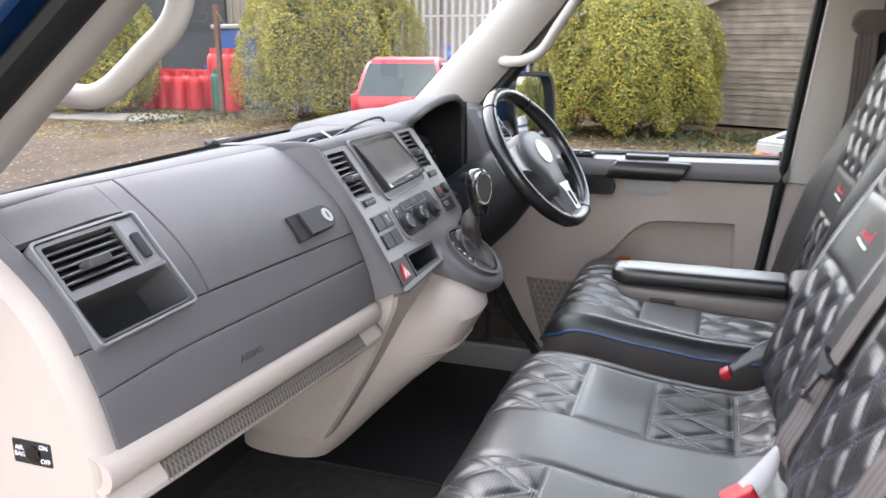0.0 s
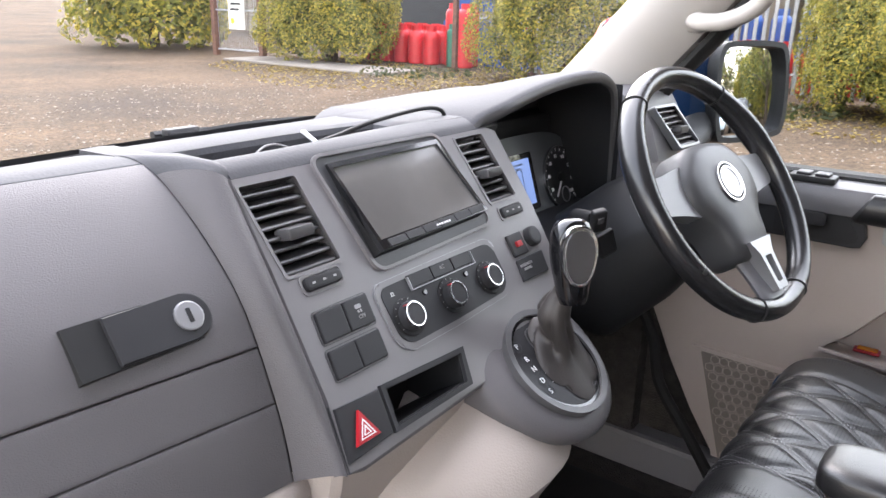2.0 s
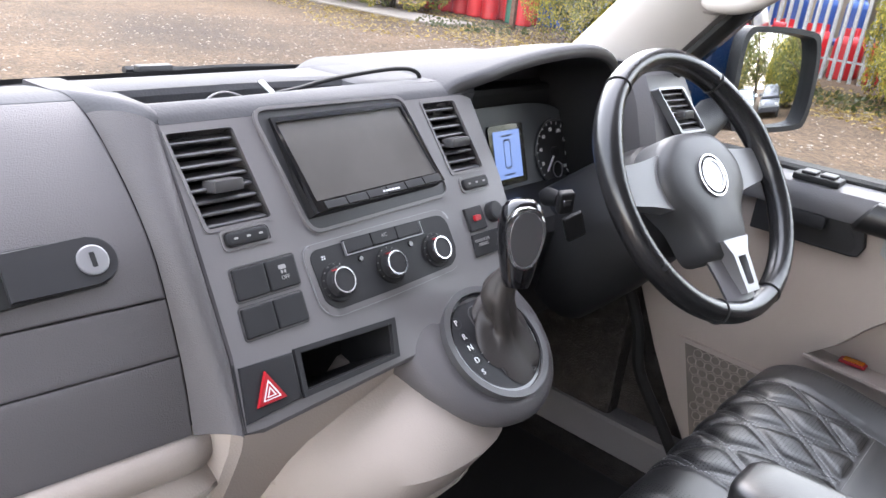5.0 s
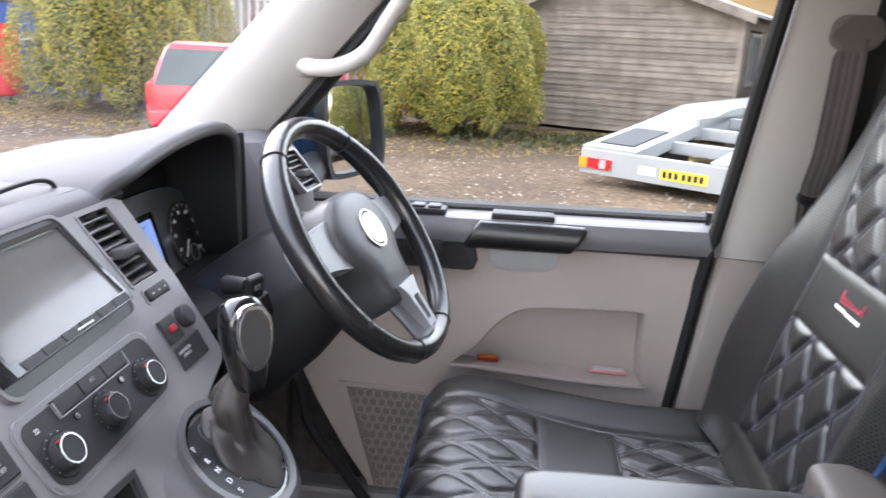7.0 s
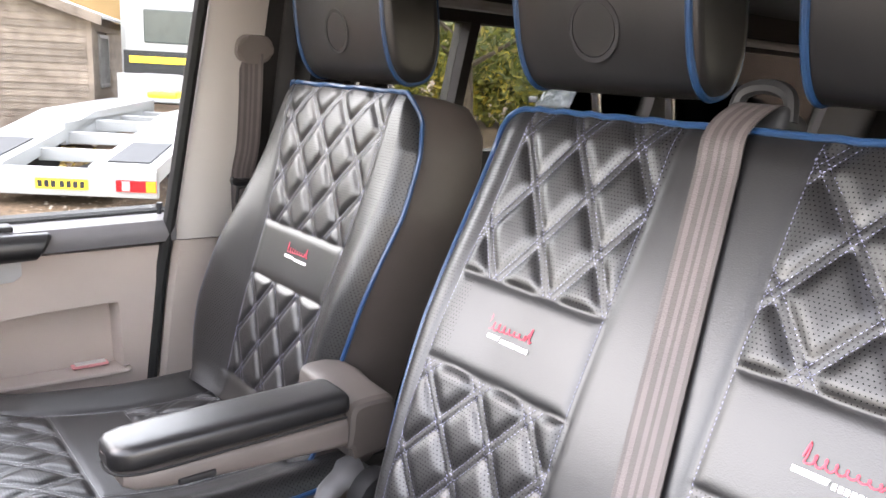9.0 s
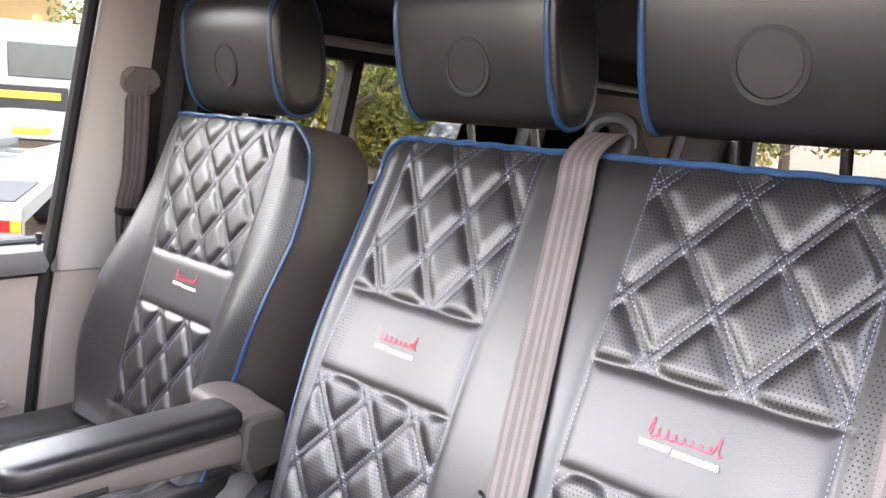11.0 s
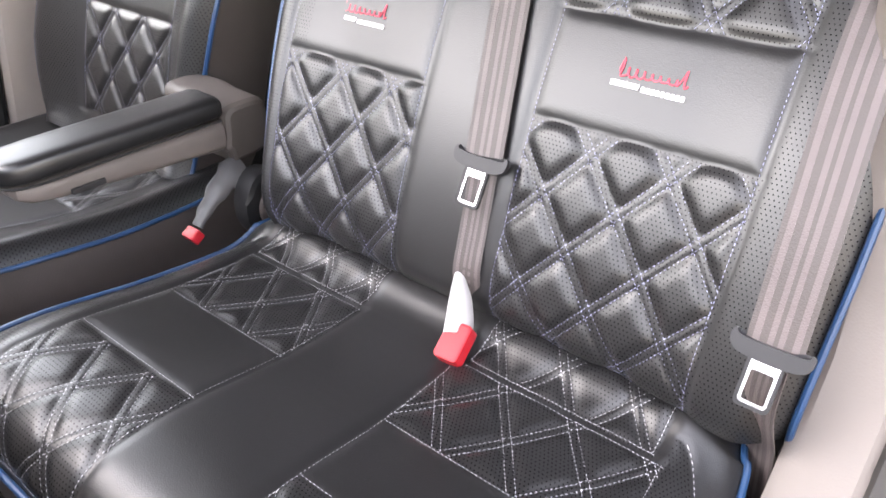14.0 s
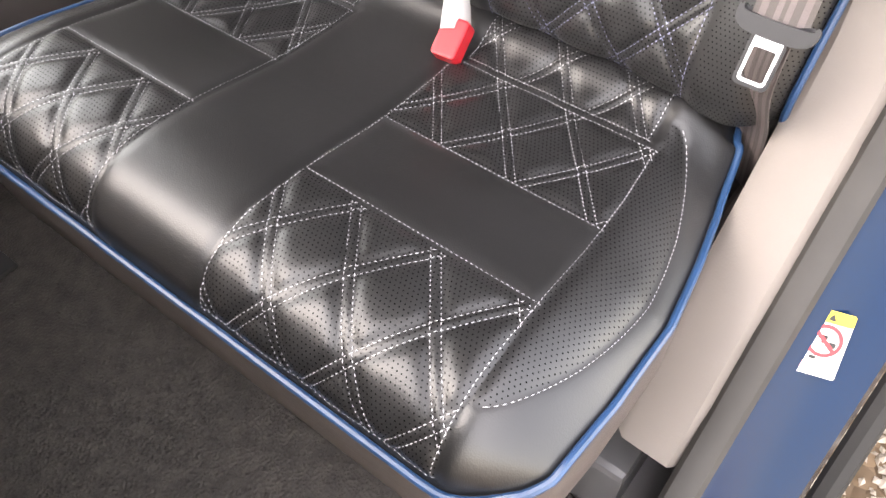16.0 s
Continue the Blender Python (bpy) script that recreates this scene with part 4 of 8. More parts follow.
SEAT_LINE = [(-0.152, 1.012), (-0.122, 1.009), (-0.076, 0.989), (0.050, 0.993), (0.160, 1.010), (0.232, 1.014), (0.273, 1.002), (0.297, 0.975), (0.302, 0.945)]
BC_V = [0.0, 0.05, 0.10, 0.16, 0.24, 0.34, 0.45, 0.56]
BC_PROFILE = (BC_V, [0.578, 0.652, 1.262, 1.350], [[0.626, 0.612, 0.598, 0.586, 0.574, 0.573, 0.580, 0.584], [0.672, 0.670, 0.667, 0.660, 0.655, 0.652, 0.648, 0.648], [1.250, 1.250, 1.255, 1.258, 1.262, 1.262, 1.262, 1.262], [1.318, 1.325, 1.335, 1.343, 1.350, 1.350, 1.348, 1.346]])
NET_C = (0.086, 0.116, 0.791, 0.386)
NET_M = (0.080, 0.116, 1.157, 0.386)
bc = Pad(SEAT_LINE, 0.578, 1.350, [(0.652, 0.905, 0.086, 0.492, *NET_C), (1.054, 1.262, 0.086, 0.492, *NET_M), (0.665, 0.893, 0.0, 0.083, *NET_C), (1.06, 1.262, 0.0, 0.083, *NET_M)], [(0.652, 0.905, 0.206, 0.322), (1.054, 1.262, 0.206, 0.322)], puff=0.0042, corner=(0.072, 0.0), crescent=True, profile=BC_PROFILE)
bc.cover("cushion", bench)
bc.piping(bench)
bc.stitches(bench)
shell_behind(bc, (0, -0.012, -0.135), "cushion_side", bench, SIDE)
bm = boxes(((0.615, -0.40, 0.581), (1.30, 0.20, 0.83)), bevel=0.012)
part("seat_base", bm, SLAT, bench, "dark plastic seat base")
bm = bmesh.new()
tube(bm, smooth_path([(0.80, 0.225, 0.845), (0.80, 0.255, 0.835), (0.84, 0.262, 0.832), (0.92, 0.262, 0.832), (0.955, 0.255, 0.835), (0.955, 0.225, 0.845)], 4), 0.006, 8)
part("release_bar", bm, CHROME, bench, "bare metal release bar under the cushion")

headrest(0.806, -0.366, 1.655, 0.285, 0.195, 0.105, "black piped headrest with embossed emblem over the outer bench seat", -12)
headrest(1.186, -0.376, 1.652, 0.265, 0.195, 0.105, "black piped headrest with embossed emblem over the middle seat", -12)
headrest(1.772, -0.400, 1.650, 0.300, 0.212, 0.112, "black piped headrest with embossed emblem over the driver's seat", -8)

# driver's seat
driver = thing("driver_seat", "black diamond-quilted leatherette driver's seat with a folding armrest", "van seat", "front seats")
D_BACK = [(-0.175, 0.955), (-0.205, 1.015), (-0.262, 1.235), (-0.310, 1.430), (-0.340, 1.535)]
D_V = np.linspace(0, 0.62, 32)
D_PROFILE = (D_V, [1.475, 1.575, 1.930, 2.035], [np.interp(D_V, k, c) for k, c in (
    ([0, 0.1, 0.18, 0.31, 0.42, 0.52, 0.57, 0.62], [1.552, 1.550, 1.545, 1.524, 1.508, 1.514, 1.530, 1.545]),
    ([0, 0.11, 0.245, 0.35, 0.48, 0.58, 0.62], [1.640, 1.636, 1.632, 1.608, 1.588, 1.580, 1.578]),
    ([0, 0.12, 0.245, 0.35, 0.45, 0.55, 0.62], [1.884, 1.900, 1.894, 1.884, 1.892, 1.904, 1.908]),
    ([0, 0.04, 0.09, 0.15, 0.2, 0.27, 0.34, 0.41, 0.5, 0.56, 0.62], [1.985, 2.028, 2.062, 2.078, 2.068, 2.045, 2.015, 1.988, 1.958, 1.938, 1.915]))])
db = Pad(D_BACK, 1.475, 2.035, [(1.575, 1.930, 0.05, 0.246, 0.118, 0.114, 1.7525, 0.185), (1.575, 1.930, 0.348, 0.64, 0.107, 0.105, 1.793, 0.437)], [(1.575, 1.930, 0.246, 0.348)], puff=0.0062, bolster=0.030, corner=(0.045, 0.0), profile=D_PROFILE, perf=0.66, seams=((2.006, 0.06, 0.32),))
db.sign = -1.0
db.cover("backrest", driver)
db.piping(driver)
db.stitches(driver, THREADB)
shell_behind(db, (0, -0.135, -0.02), "backrest_shell", driver, SIDE)
script_mark(db, 1.735, 0.300, 0.085, driver)
D_SEAT = [(-0.235, 0.955), (-0.12, 0.950), (0.0, 0.953), (0.110, 0.972), (0.190, 0.994), (0.240, 0.998), (0.278, 0.982), (0.298, 0.952), (0.300, 0.925)]
dc = Pad(D_SEAT, 1.505, 2.015, [(1.610, 1.915, 0.06, 0.56, 0.078, 0.118, 1.762, 0.36)], [(1.610, 1.915, 0.222, 0.350)], puff=0.0056, bolster=0.022, corner=(0.07, 0.0))
dc.cover("cushion", driver)
dc.piping(driver)
dc.stitches(driver)
shell_behind(dc, (0, -0.012, -0.135), "cushion_side", driver, SIDE)
part("seat_base", boxes(((1.53, -0.42, 0.581), (1.99, 0.20, 0.81)), bevel=0.012), SLAT, driver, "dark plastic seat base")
# armrest on the inboard side
def soft_box(y, cx, cz, hw, hh, p=0.42, n=28):
    """A rounded upright section at y."""
    return [Vector((cx + hw * math.copysign(abs(math.cos(t)) ** p, math.cos(t)), y, cz + hh * math.copysign(abs(math.sin(t)) ** p, math.sin(t)))) for t in [2 * math.pi * k / n for k in range(n)]]


AX = 1.428
arm = part("armrest", loft([soft_box(y, AX, 1.102 + dz, 0.0355 * s, 0.0165 * h, 0.5) for y, s, h, dz in ((0.142, 0.45, 0.4, 0.009), (0.138, 0.75, 0.6, 0.006), (0.125, 0.93, 0.8, 0.003), (0.09, 1.0, 0.95, 0.0), (0.0, 1.0, 1.15, -0.004), (-0.10, 1.0, 1.35, -0.008), (-0.150, 1.0, 1.45, -0.010))]), ARMLOW, driver, "moulded brown-black armrest body")
part("pad", loft([soft_box(y, AX, 1.1335 + dz, 0.0385 * s, 0.0165 * h, 0.5) for y, s, h, dz in ((0.152, 0.40, 0.45, -0.002), (0.1495, 0.62, 0.72, -0.001), (0.142, 0.82, 0.90, 0), (0.126, 0.96, 1.0, 0), (0.09, 1.0, 1.0, 0.001), (0.0, 1.01, 1.0, 0.001), (-0.10, 1.0, 1.0, 0.001), (-0.144, 0.99, 0.98, 0.001), (-0.150, 0.94, 0.88, 0.001))]), LEATHER, arm, "padded black leather armrest top")
for dz, w in ((0.0, 0.0388), (0.0245, 0.0338)):
    bm = bmesh.new()
    tube(bm, smooth_path([(AX - w, -0.145, 1.1185 + dz), (AX - w, 0.0, 1.1185 + dz), (AX - w, 0.095, 1.1175 + dz), (AX - 0.80 * w, 0.138, 1.1175 + dz * 0.9), (AX, 0.1525, 1.1180 + dz * 0.72), (AX + 0.80 * w, 0.138, 1.1175 + dz * 0.9), (AX + w, 0.095, 1.1175 + dz), (AX + w, -0.145, 1.1185 + dz)], 6), 0.0016 if not dz else 0.0008, 6)
    part("seam", bm, RUBBER if not dz else SIDE, arm)
bm = bmesh.new()
box(bm, (1.389, 0.035, 1.0895), (1.398, 0.080, 1.0975), 0.002)
part("height_catch", bm, BLACK, arm)
rings = [[Vector((x, y0 + ry * math.copysign(abs(math.cos(t)) ** 0.45, math.cos(t)) - 0.010 * (math.sin(t) < 0) * math.sin(t), 1.098 + rz * math.copysign(abs(math.sin(t)) ** 0.45, math.sin(t)) - (0.016 if math.sin(t) < 0 and math.cos(t) < 0.3 else 0.0))) for t in [2 * math.pi * k / 32 for k in range(32)]] for x, y0, ry, rz in ((1.391, -0.190, 0.030, 0.027), (1.394, -0.190, 0.036, 0.032), (1.402, -0.190, 0.0390, 0.035), (1.46, -0.192, 0.040, 0.036), (1.50, -0.200, 0.040, 0.036), (1.56, -0.205, 0.038, 0.032))]
part("armrest_hinge", loft(rings), ARM, driver, "moulded armrest hinge cover")


# seat belts
def strap(bm, pts, across, width, thick=0.0014, off0=0.0, off1=1.0):
    """A flat band along pts; `across` is the direction of its width."""
    rings = []
    pts = [Vector(p) for p in pts]
    for i, p in enumerate(pts):
        t = (pts[min(i + 1, len(pts) - 1)] - pts[max(i - 1, 0)]).normalized()
        w = Vector(across)
        w = (w - t * w.dot(t)).normalized()
        nn = t.cross(w)
        a, b = width * (off0 - 0.5), width * (off1 - 0.5)
        rings.append([p + w * a + nn * thick / 2, p + w * b + nn * thick / 2, p + w * b - nn * thick / 2, p + w * a - nn * thick / 2])
    return loft(rings, bm)


def webbing(parent, pts, across, width=0.047, name="webbing"):
    bm = bmesh.new()
    strap(bm, pts, across, width)
    part(name, bm, WEB, parent, "woven dark belt webbing")
    for k, (a, b) in enumerate(((0.10, 0.22), (0.36, 0.46), (0.54, 0.64), (0.78, 0.90))):
        bm = bmesh.new()
        strap(bm, pts, across, width, 0.0017, a, b)
        part("webbing_rib", bm, WEBPALE, parent)


def tongue(parent, m):
    """A black-shouldered steel belt tongue."""
    sh = smooth_path([(-0.034, 0.008, 0), (-0.030, 0.012, 0), (-0.024, 0.007, 0), (0.024, 0.007, 0), (0.030, 0.012, 0), (0.034, 0.008, 0), (0.031, -0.003, 0), (0.016, -0.008, 0), (-0.016, -0.008, 0), (-0.031, -0.003, 0)], 4, closed=True)
    part("tongue_shoulder", prism([(p.x, p.y) for p in sh], -0.003, 0.005, m, 0.003), BUTTON, parent)
    part("tongue_loop", prism(rrect(-0.022, 0.022, -0.0035, 0.0025, 0.001), 0.0045, 0.0062, m, 0.0008), BLACK, parent)
    o = rrect(-0.0125, 0.0125, -0.046, -0.006, 0.004)
    i = rrect(-0.0095, 0.0095, -0.0425, -0.016, 0.002)
    part("tongue_sleeve", ring_plate(rrect(-0.015, 0.015, -0.0485, -0.006, 0.005), rrect(-0.0122, 0.0122, -0.0455, -0.006, 0.004), -0.002, 0.0022, m), BLACK, parent)
    part("tongue_blade", ring_plate(o, i, -0.001, 0.0015, m), CHROME, parent, "bare steel belt tongue")


UPB = Vector((0, -0.472, 0.8816))


def on_back(x, v, lift):
    return Vector(bb.at(np.float64(x), np.float64(v + 0.036), lift))


def belt_frame(x, v, lift, lean=0.0):
    up = Vector((lean, 0, 0)) + UPB
    return frame_matrix(on_back(x, v, lift), (1, 0, -lean), up)


belt = thing("seat_belt", "dark ribbed seat belt hanging over the middle seat", "seat belt", "seat belts")
run = smooth_path([Vector((1.003, -0.415, 1.545)), Vector((1.001, -0.375, 1.556)), on_back(1.000, 0.528, 0.012), on_back(0.995, 0.48, 0.006), on_back(0.982, 0.38, 0.005), on_back(0.962, 0.24, 0.006), on_back(0.950, 0.145, 0.009)], 5)
webbing(belt, run, (1, 0, 0))
low = smooth_path([on_back(0.946, 0.13, 0.009), on_back(0.942, 0.07, 0.008), on_back(0.938, 0.02, 0.010), Vector((0.934, -0.125, 1.025))], 5)
webbing(belt, low, (0.9, 0.5, 0.2), 0.030, "lower_webbing")
tongue(belt, belt_frame(0.950, 0.138, 0.014))
bm = bmesh.new()
box(bm, (-0.034, -0.030, -0.020), (0.034, 0.022, 0.012), 0.010, 3, Matrix.Translation((1.003, -0.392, 1.540)) @ Euler((radians(20), 0, 0)).to_matrix().to_4x4())
tube(bm, smooth_path([(0.972, -0.385, 1.540), (0.978, -0.388, 1.566), (1.003, -0.390, 1.574), (1.028, -0.388, 1.566), (1.034, -0.385, 1.540)], 5), 0.008, 8)
part("belt_guide", bm, BLACK, belt, "black plastic belt guide on the backrest top")

belt = thing("seat_belt", "dark ribbed seat belt hanging beside the passenger doorway", "seat belt", "seat belts")
run = smooth_path([Vector((0.640, -0.33, 1.62)), on_back(0.628, 0.45, 0.022), on_back(0.625, 0.30, 0.022), on_back(0.618, 0.18, 0.024), on_back(0.612, 0.075, 0.026)], 6)
webbing(belt, run, (0.97, 0.05, 0))
low = smooth_path([on_back(0.612, 0.062, 0.022), on_back(0.610, 0.02, 0.012), (0.608, -0.140, 1.00), (0.606, -0.165, 0.91)], 5)
webbing(belt, low, (0.85, -0.5, 0), 0.040, "lower_webbing")
tongue(belt, belt_frame(0.612, 0.07, 0.032))

belt = thing("seat_belt", "dark seat belt running down the pillar beside the driver's seat", "seat belt", "seat belts")
run = smooth_path([(2.042, -0.318, 1.585), (2.055, -0.322, 1.50), (2.075, -0.325, 1.40), (2.095, -0.322, 1.33), (2.105, -0.33, 1.22), (2.11, -0.345, 1.05)], 5)
webbing(belt, run, (0.25, 1, 0))
part("anchor_cover", prism([(p[0], p[1]) for p in rrect(-0.040, 0.040, -0.024, 0.030, 0.022, 6)], -0.012, 0.016, frame_matrix((2.050, -0.322, 1.592), (0.1, -1, 0), (-0.24, 0, 1)), 0.008), DARKTRIM, belt, "rounded grey anchor cover")
part("adjuster_plate", prism(rrect(-0.035, 0.035, -0.16, 0.10, 0.008), -0.006, 0.002, frame_matrix((2.064, -0.318, 1.585), (0, -1, 0), (-0.25, 0, 1)), 0.002), PILLAR, belt)
tongue(belt, frame_matrix((2.088, -0.322, 1.325), (0.25, -1, 0), (-0.2, 0, 1)))

# buckles
buckle = thing("belt_buckle", "red-buttoned belt buckle on a pale stalk between the bench seats", "belt buckle", "belt buckles")
mb = frame_matrix((0.914, -0.072, 1.008), (1, 0.1, 0), (0.02, 0.62, -0.45))
part("button_end", prism(rrect(-0.015, 0.015, -0.022, 0.022, 0.005), -0.009, 0.011, mb, 0.003), RED, buckle, "red release button")
bm = bmesh.new()
tube(bm, smooth_path([(0.916, -0.080, 1.016), (0.928, -0.098, 1.040), (0.942, -0.112, 1.072)], 4), [0.017, 0.0165, 0.016, 0.015, 0.014, 0.012, 0.009, 0.006, 0.003], 10, flat=0.55)
part("stalk", bm, GREYBOOT, buckle, "pale plastic stalk")
buckle = thing("belt_buckle", "red-buttoned belt buckle on a grey stalk beside the driver's seat", "belt buckle", "belt buckles")
bm = bmesh.new()
tube(bm, smooth_path([(1.378, -0.072, 0.985), (1.382, -0.095, 1.005), (1.388, -0.135, 1.030), (1.392, -0.17, 1.035)], 4), [0.008] * 3 + [0.011] * 3 + [0.016] * 3 + [0.024] * 4, 10, flat=0.45)
part("stalk", bm, SLAT, buckle, "grey plastic stalk")
bm = bmesh.new()
box(bm, (-0.013, -0.009, -0.008), (0.013, 0.009, 0.008), 0.003, 2, Matrix.Translation((1.376, -0.062, 0.976)) @ Euler((radians(-35), 0, 0)).to_matrix().to_4x4())
part("button_end", bm, RED, buckle, "red release button")
knob = thing("recliner_cover", "round dark plastic recliner cover beside the bench hinge", "recliner cover")
part("disc", prism(circle(0, 0, 0.040, 28, 0.055), 0, 0.03, frame_matrix((1.375, -0.175, 0.990), (0, -1, 0), (0, 0, 1)), 0.01), BLACK, knob)
part("cap", prism(circle(0, 0, 0.022, 24, 0.030), 0.0, 0.034, frame_matrix((1.372, -0.178, 0.985), (0, -1, 0), (0, 0, 1)), 0.006), SIDE, knob)

# ---- dashboard ----
dash = thing("dashboard", "charcoal and warm grey van dashboard with satin centre fascia", "dashboard")
DLINE = smooth_path([(0, 0.835, 1.359), (0, 0.80, 1.371), (0, 0.76, 1.381), (0, 0.70, 1.386), (0, 0.668, 1.380), (0, 0.640, 1.365), (0, 0.607, 1.340), (0, 0.577, 1.312), (0, 0.554, 1.284), (0, 0.537, 1.252), (0, 0.524, 1.222), (0, 0.512, 1.190), (0, 0.504, 1.160), (0, 0.499, 1.136)], 6)
DY = np.array([p.y for p in DLINE])
DZ = np.array([p.z for p in DLINE])
DS = np.concatenate(([0], np.cumsum(np.hypot(np.diff(DY), np.diff(DZ)))))
DTY, DTZ = np.gradient(DY, DS), np.gradient(DZ, DS)


def dash_at(x, s, lift=0.0):
    """A point of the passenger's dash: s runs from the windscreen back and down the front."""
    y, z = np.interp(s, DS, DY), np.interp(s, DS, DZ)
    ny, nz = np.interp(s, DS, DTZ), -np.interp(s, DS, DTY)
    sweep = 0.11 * max(0.0, 1.10 - x) * float(step01(0.05, 0.22, s))
    crown = -0.012 * max(0.0, 0.70 - x) / 0.14 * float(step01(0.0, 0.2, s))
    return Vector((x, y + sweep + ny * lift, z + nz * lift + crown))


def s_at(z):
    """Where the dash front passes the height z."""
    k = int(np.argmax(DZ))
    return float(np.interp(-z, -DZ[k:], DS[k:]))


def slab(x0, x1, s0, s1, lift=0.0, thick=0.012, round_edge=0.0022, nx=10, ns=14, rx=None):
    """A panel that follows the dash, with softened edges."""
    bm = bmesh.new()
    xs = [x0 + (x1 - x0) * k / nx for k in range(nx + 1)]
    ss = [s0 + (s1 - s0) * k / ns for k in range(ns + 1)]
    e = round_edge
    xs = [x0, x0 + e * 0.35] + [x0 + e + (x1 - x0 - 2 * e) * k / nx for k in range(nx + 1)] + [x1 - e * 0.35, x1]
    ss = [s0, s0 + e * 0.35] + [s0 + e + (s1 - s0 - 2 * e) * k / ns for k in range(ns + 1)] + [s1 - e * 0.35, s1]
    grid = []
    for j, s in enumerate(ss):
        row = []
        for i, x in enumerate(xs):
            edge = 1.0 if i in (0, len(xs) - 1) or j in (0, len(ss) - 1) else (0.25 if i in (1, len(xs) - 2) or j in (1, len(ss) - 2) else 0.0)
            row.append(bm.verts.new(dash_at(x, s, lift - e * edge)))
        grid.append(row)
    for j in range(len(ss) - 1):
        for i in range(len(xs) - 1):
            bm.faces.new((grid[j][i], grid[j][i + 1], grid[j + 1][i + 1], grid[j + 1][i]))
    rim = [grid[0][i] for i in range(len(xs))] + [grid[j][-1] for j in range(1, len(ss))] + [grid[-1][i] for i in range(len(xs) - 2, -1, -1)] + [grid[j][0] for j in range(len(ss) - 2, 0, -1)]
    order = [(x, ss[0]) for x in xs] + [(xs[-1], s) for s in ss[1:]] + [(x, ss[-1]) for x in xs[-2::-1]] + [(xs[0], s) for s in ss[-2:0:-1]]
    low = [bm.verts.new(dash_at(x, s, lift - thick)) for x, s in order]
    k = len(rim)
    for i in range(k):
        bm.faces.new((rim[i], rim[(i + 1) % k], low[(i + 1) % k], low[i]))
    return bm


S_TOP, S_G0, S_G1, S_L1, S_END = s_at(1.3765), s_at(1.3828), s_at(1.2505), s_at(1.205), float(DS[-1])
# solid core behind the panels
rings = []
for k in range(13):
    x = 0.745 + (1.145 - 0.745) * k / 12
    front = [dash_at(x, s, -0.012) for s in np.linspace(0, S_END, 26)]
    rings.append(front + [Vector((x, 0.80, 1.14)), Vector((x, 0.87, 1.30))])
part("core", loft(rings), BLACK, dash)
part("top_pad", slab(0.566, 1.110, 0.0, S_G0 - 0.0016, 0.0), DASHTOP, dash, "soft grey dash top")
glove = part("glovebox_lid", slab(0.7702, 1.108, S_G0 - 0.001, S_G1, 0.001), GRAINED, dash, "charcoal grained glovebox lid")
part("lower_panel", slab(0.578, 1.1085, S_G1 + 0.0008, S_L1, 0.0), GRAINED, dash)
part("airbag_panel", slab(0.578, 1.1085, S_L1 + 0.0006, S_END, 0.0), GRAINED, dash, "charcoal knee panel with a faint airbag mark")
part("vent_surround_inner", slab(0.7365, 0.7692, S_G0 - 0.001, S_G1, 0.0, round_edge=0.0008), GRAINED, dash)
part("vent_surround_outer", slab(0.572, 0.5938, S_G0 - 0.001, S_G1, 0.0, round_edge=0.0008), GRAINED, dash)
part("vent_surround_top", slab(0.5936, 0.7367, S_G0 - 0.001, s_at(1.3525), 0.0, round_edge=0.0008), GRAINED, dash)

# glovebox latch
zl = 1.284
pl = dash_at(1.031, s_at(zl), 0.0)
pu = dash_at(1.031, s_at(zl + 0.02), 0.0)
ml = frame_matrix(pl, (1, -0.02, 0), pu - pl)
part("latch_recess", prism([(-0.064, -0.0198)] + [(0.029 + 0.0208 * math.cos(radians(q)), 0.001 + 0.0208 * math.sin(radians(q))) for q in range(-90, 91, 15)] + [(-0.064, 0.0218)], -0.010, 0.0012, ml), RUBBER, glove, "black latch recess")
handle = part("latch", prism([(-0.035, -0.0185)] + [(0.029 + 0.0195 * math.cos(radians(q)), 0.001 + 0.0195 * math.sin(radians(q))) for q in range(-90, 91, 15)] + [(-0.035, 0.0205)], 0.0, 0.0052, ml, 0.0012), BUTTON, glove, "black pull latch")
lock = part("lock_barrel", prism(circle(0.029, 0.001, 0.0125), 0.004, 0.0070, ml, 0.0015), SATIN, handle, "chrome lock barrel")
part("key_slot", prism(rrect(0.0270, 0.031, -0.005, 0.007, 0.0006, 3), 0.0070, 0.0073, ml), BLACK, handle)
lettering("airbag_mark", "AIRBAG", 0.013, DASHTOP, frame_matrix(dash_at(0.80, s_at(1.160), 0.0012), (1, -0.11, 0), (0, 0.1, 1)), dash)

# airbag switch and end cap
rings = []
for x, g in ((0.582, 0.004), (0.576, 0.0), (0.566, 0.0), (0.557, 0.004), (0.552, 0.012)):
    prof = [dash_at(x, s, -0.001 - g) for s in np.linspace(s_at(1.35), S_END, 14)]
    prof += [Vector((x, 0.56 + g, 1.06)), Vector((x, 0.58 + g, 0.98)), Vector((x, 0.64, 0.88)), Vector((x, 0.74, 0.80)), Vector((x, 0.93, 0.78)), Vector((x, 0.93, 1.34)), Vector((x, 0.80, 1.352))]
    rings.append(prof)
cap = part("end_cap", loft(rings), BEIGE, dash, "warm grey end panel facing the doorway")
ma = frame_matrix((0.5535, 0.648, 1.131), (0, -1, 0), (0, 0, 1))
part("airbag_switch_plate", prism(rrect(-0.026, 0.026, -0.014, 0.014, 0.002), 0, 0.002, ma), BLACK, cap, "black airbag switch plate")
part("airbag_switch_lock", prism(circle(0.002, 0, 0.009), 0.002, 0.006, ma, 0.002), GLOSS, cap)
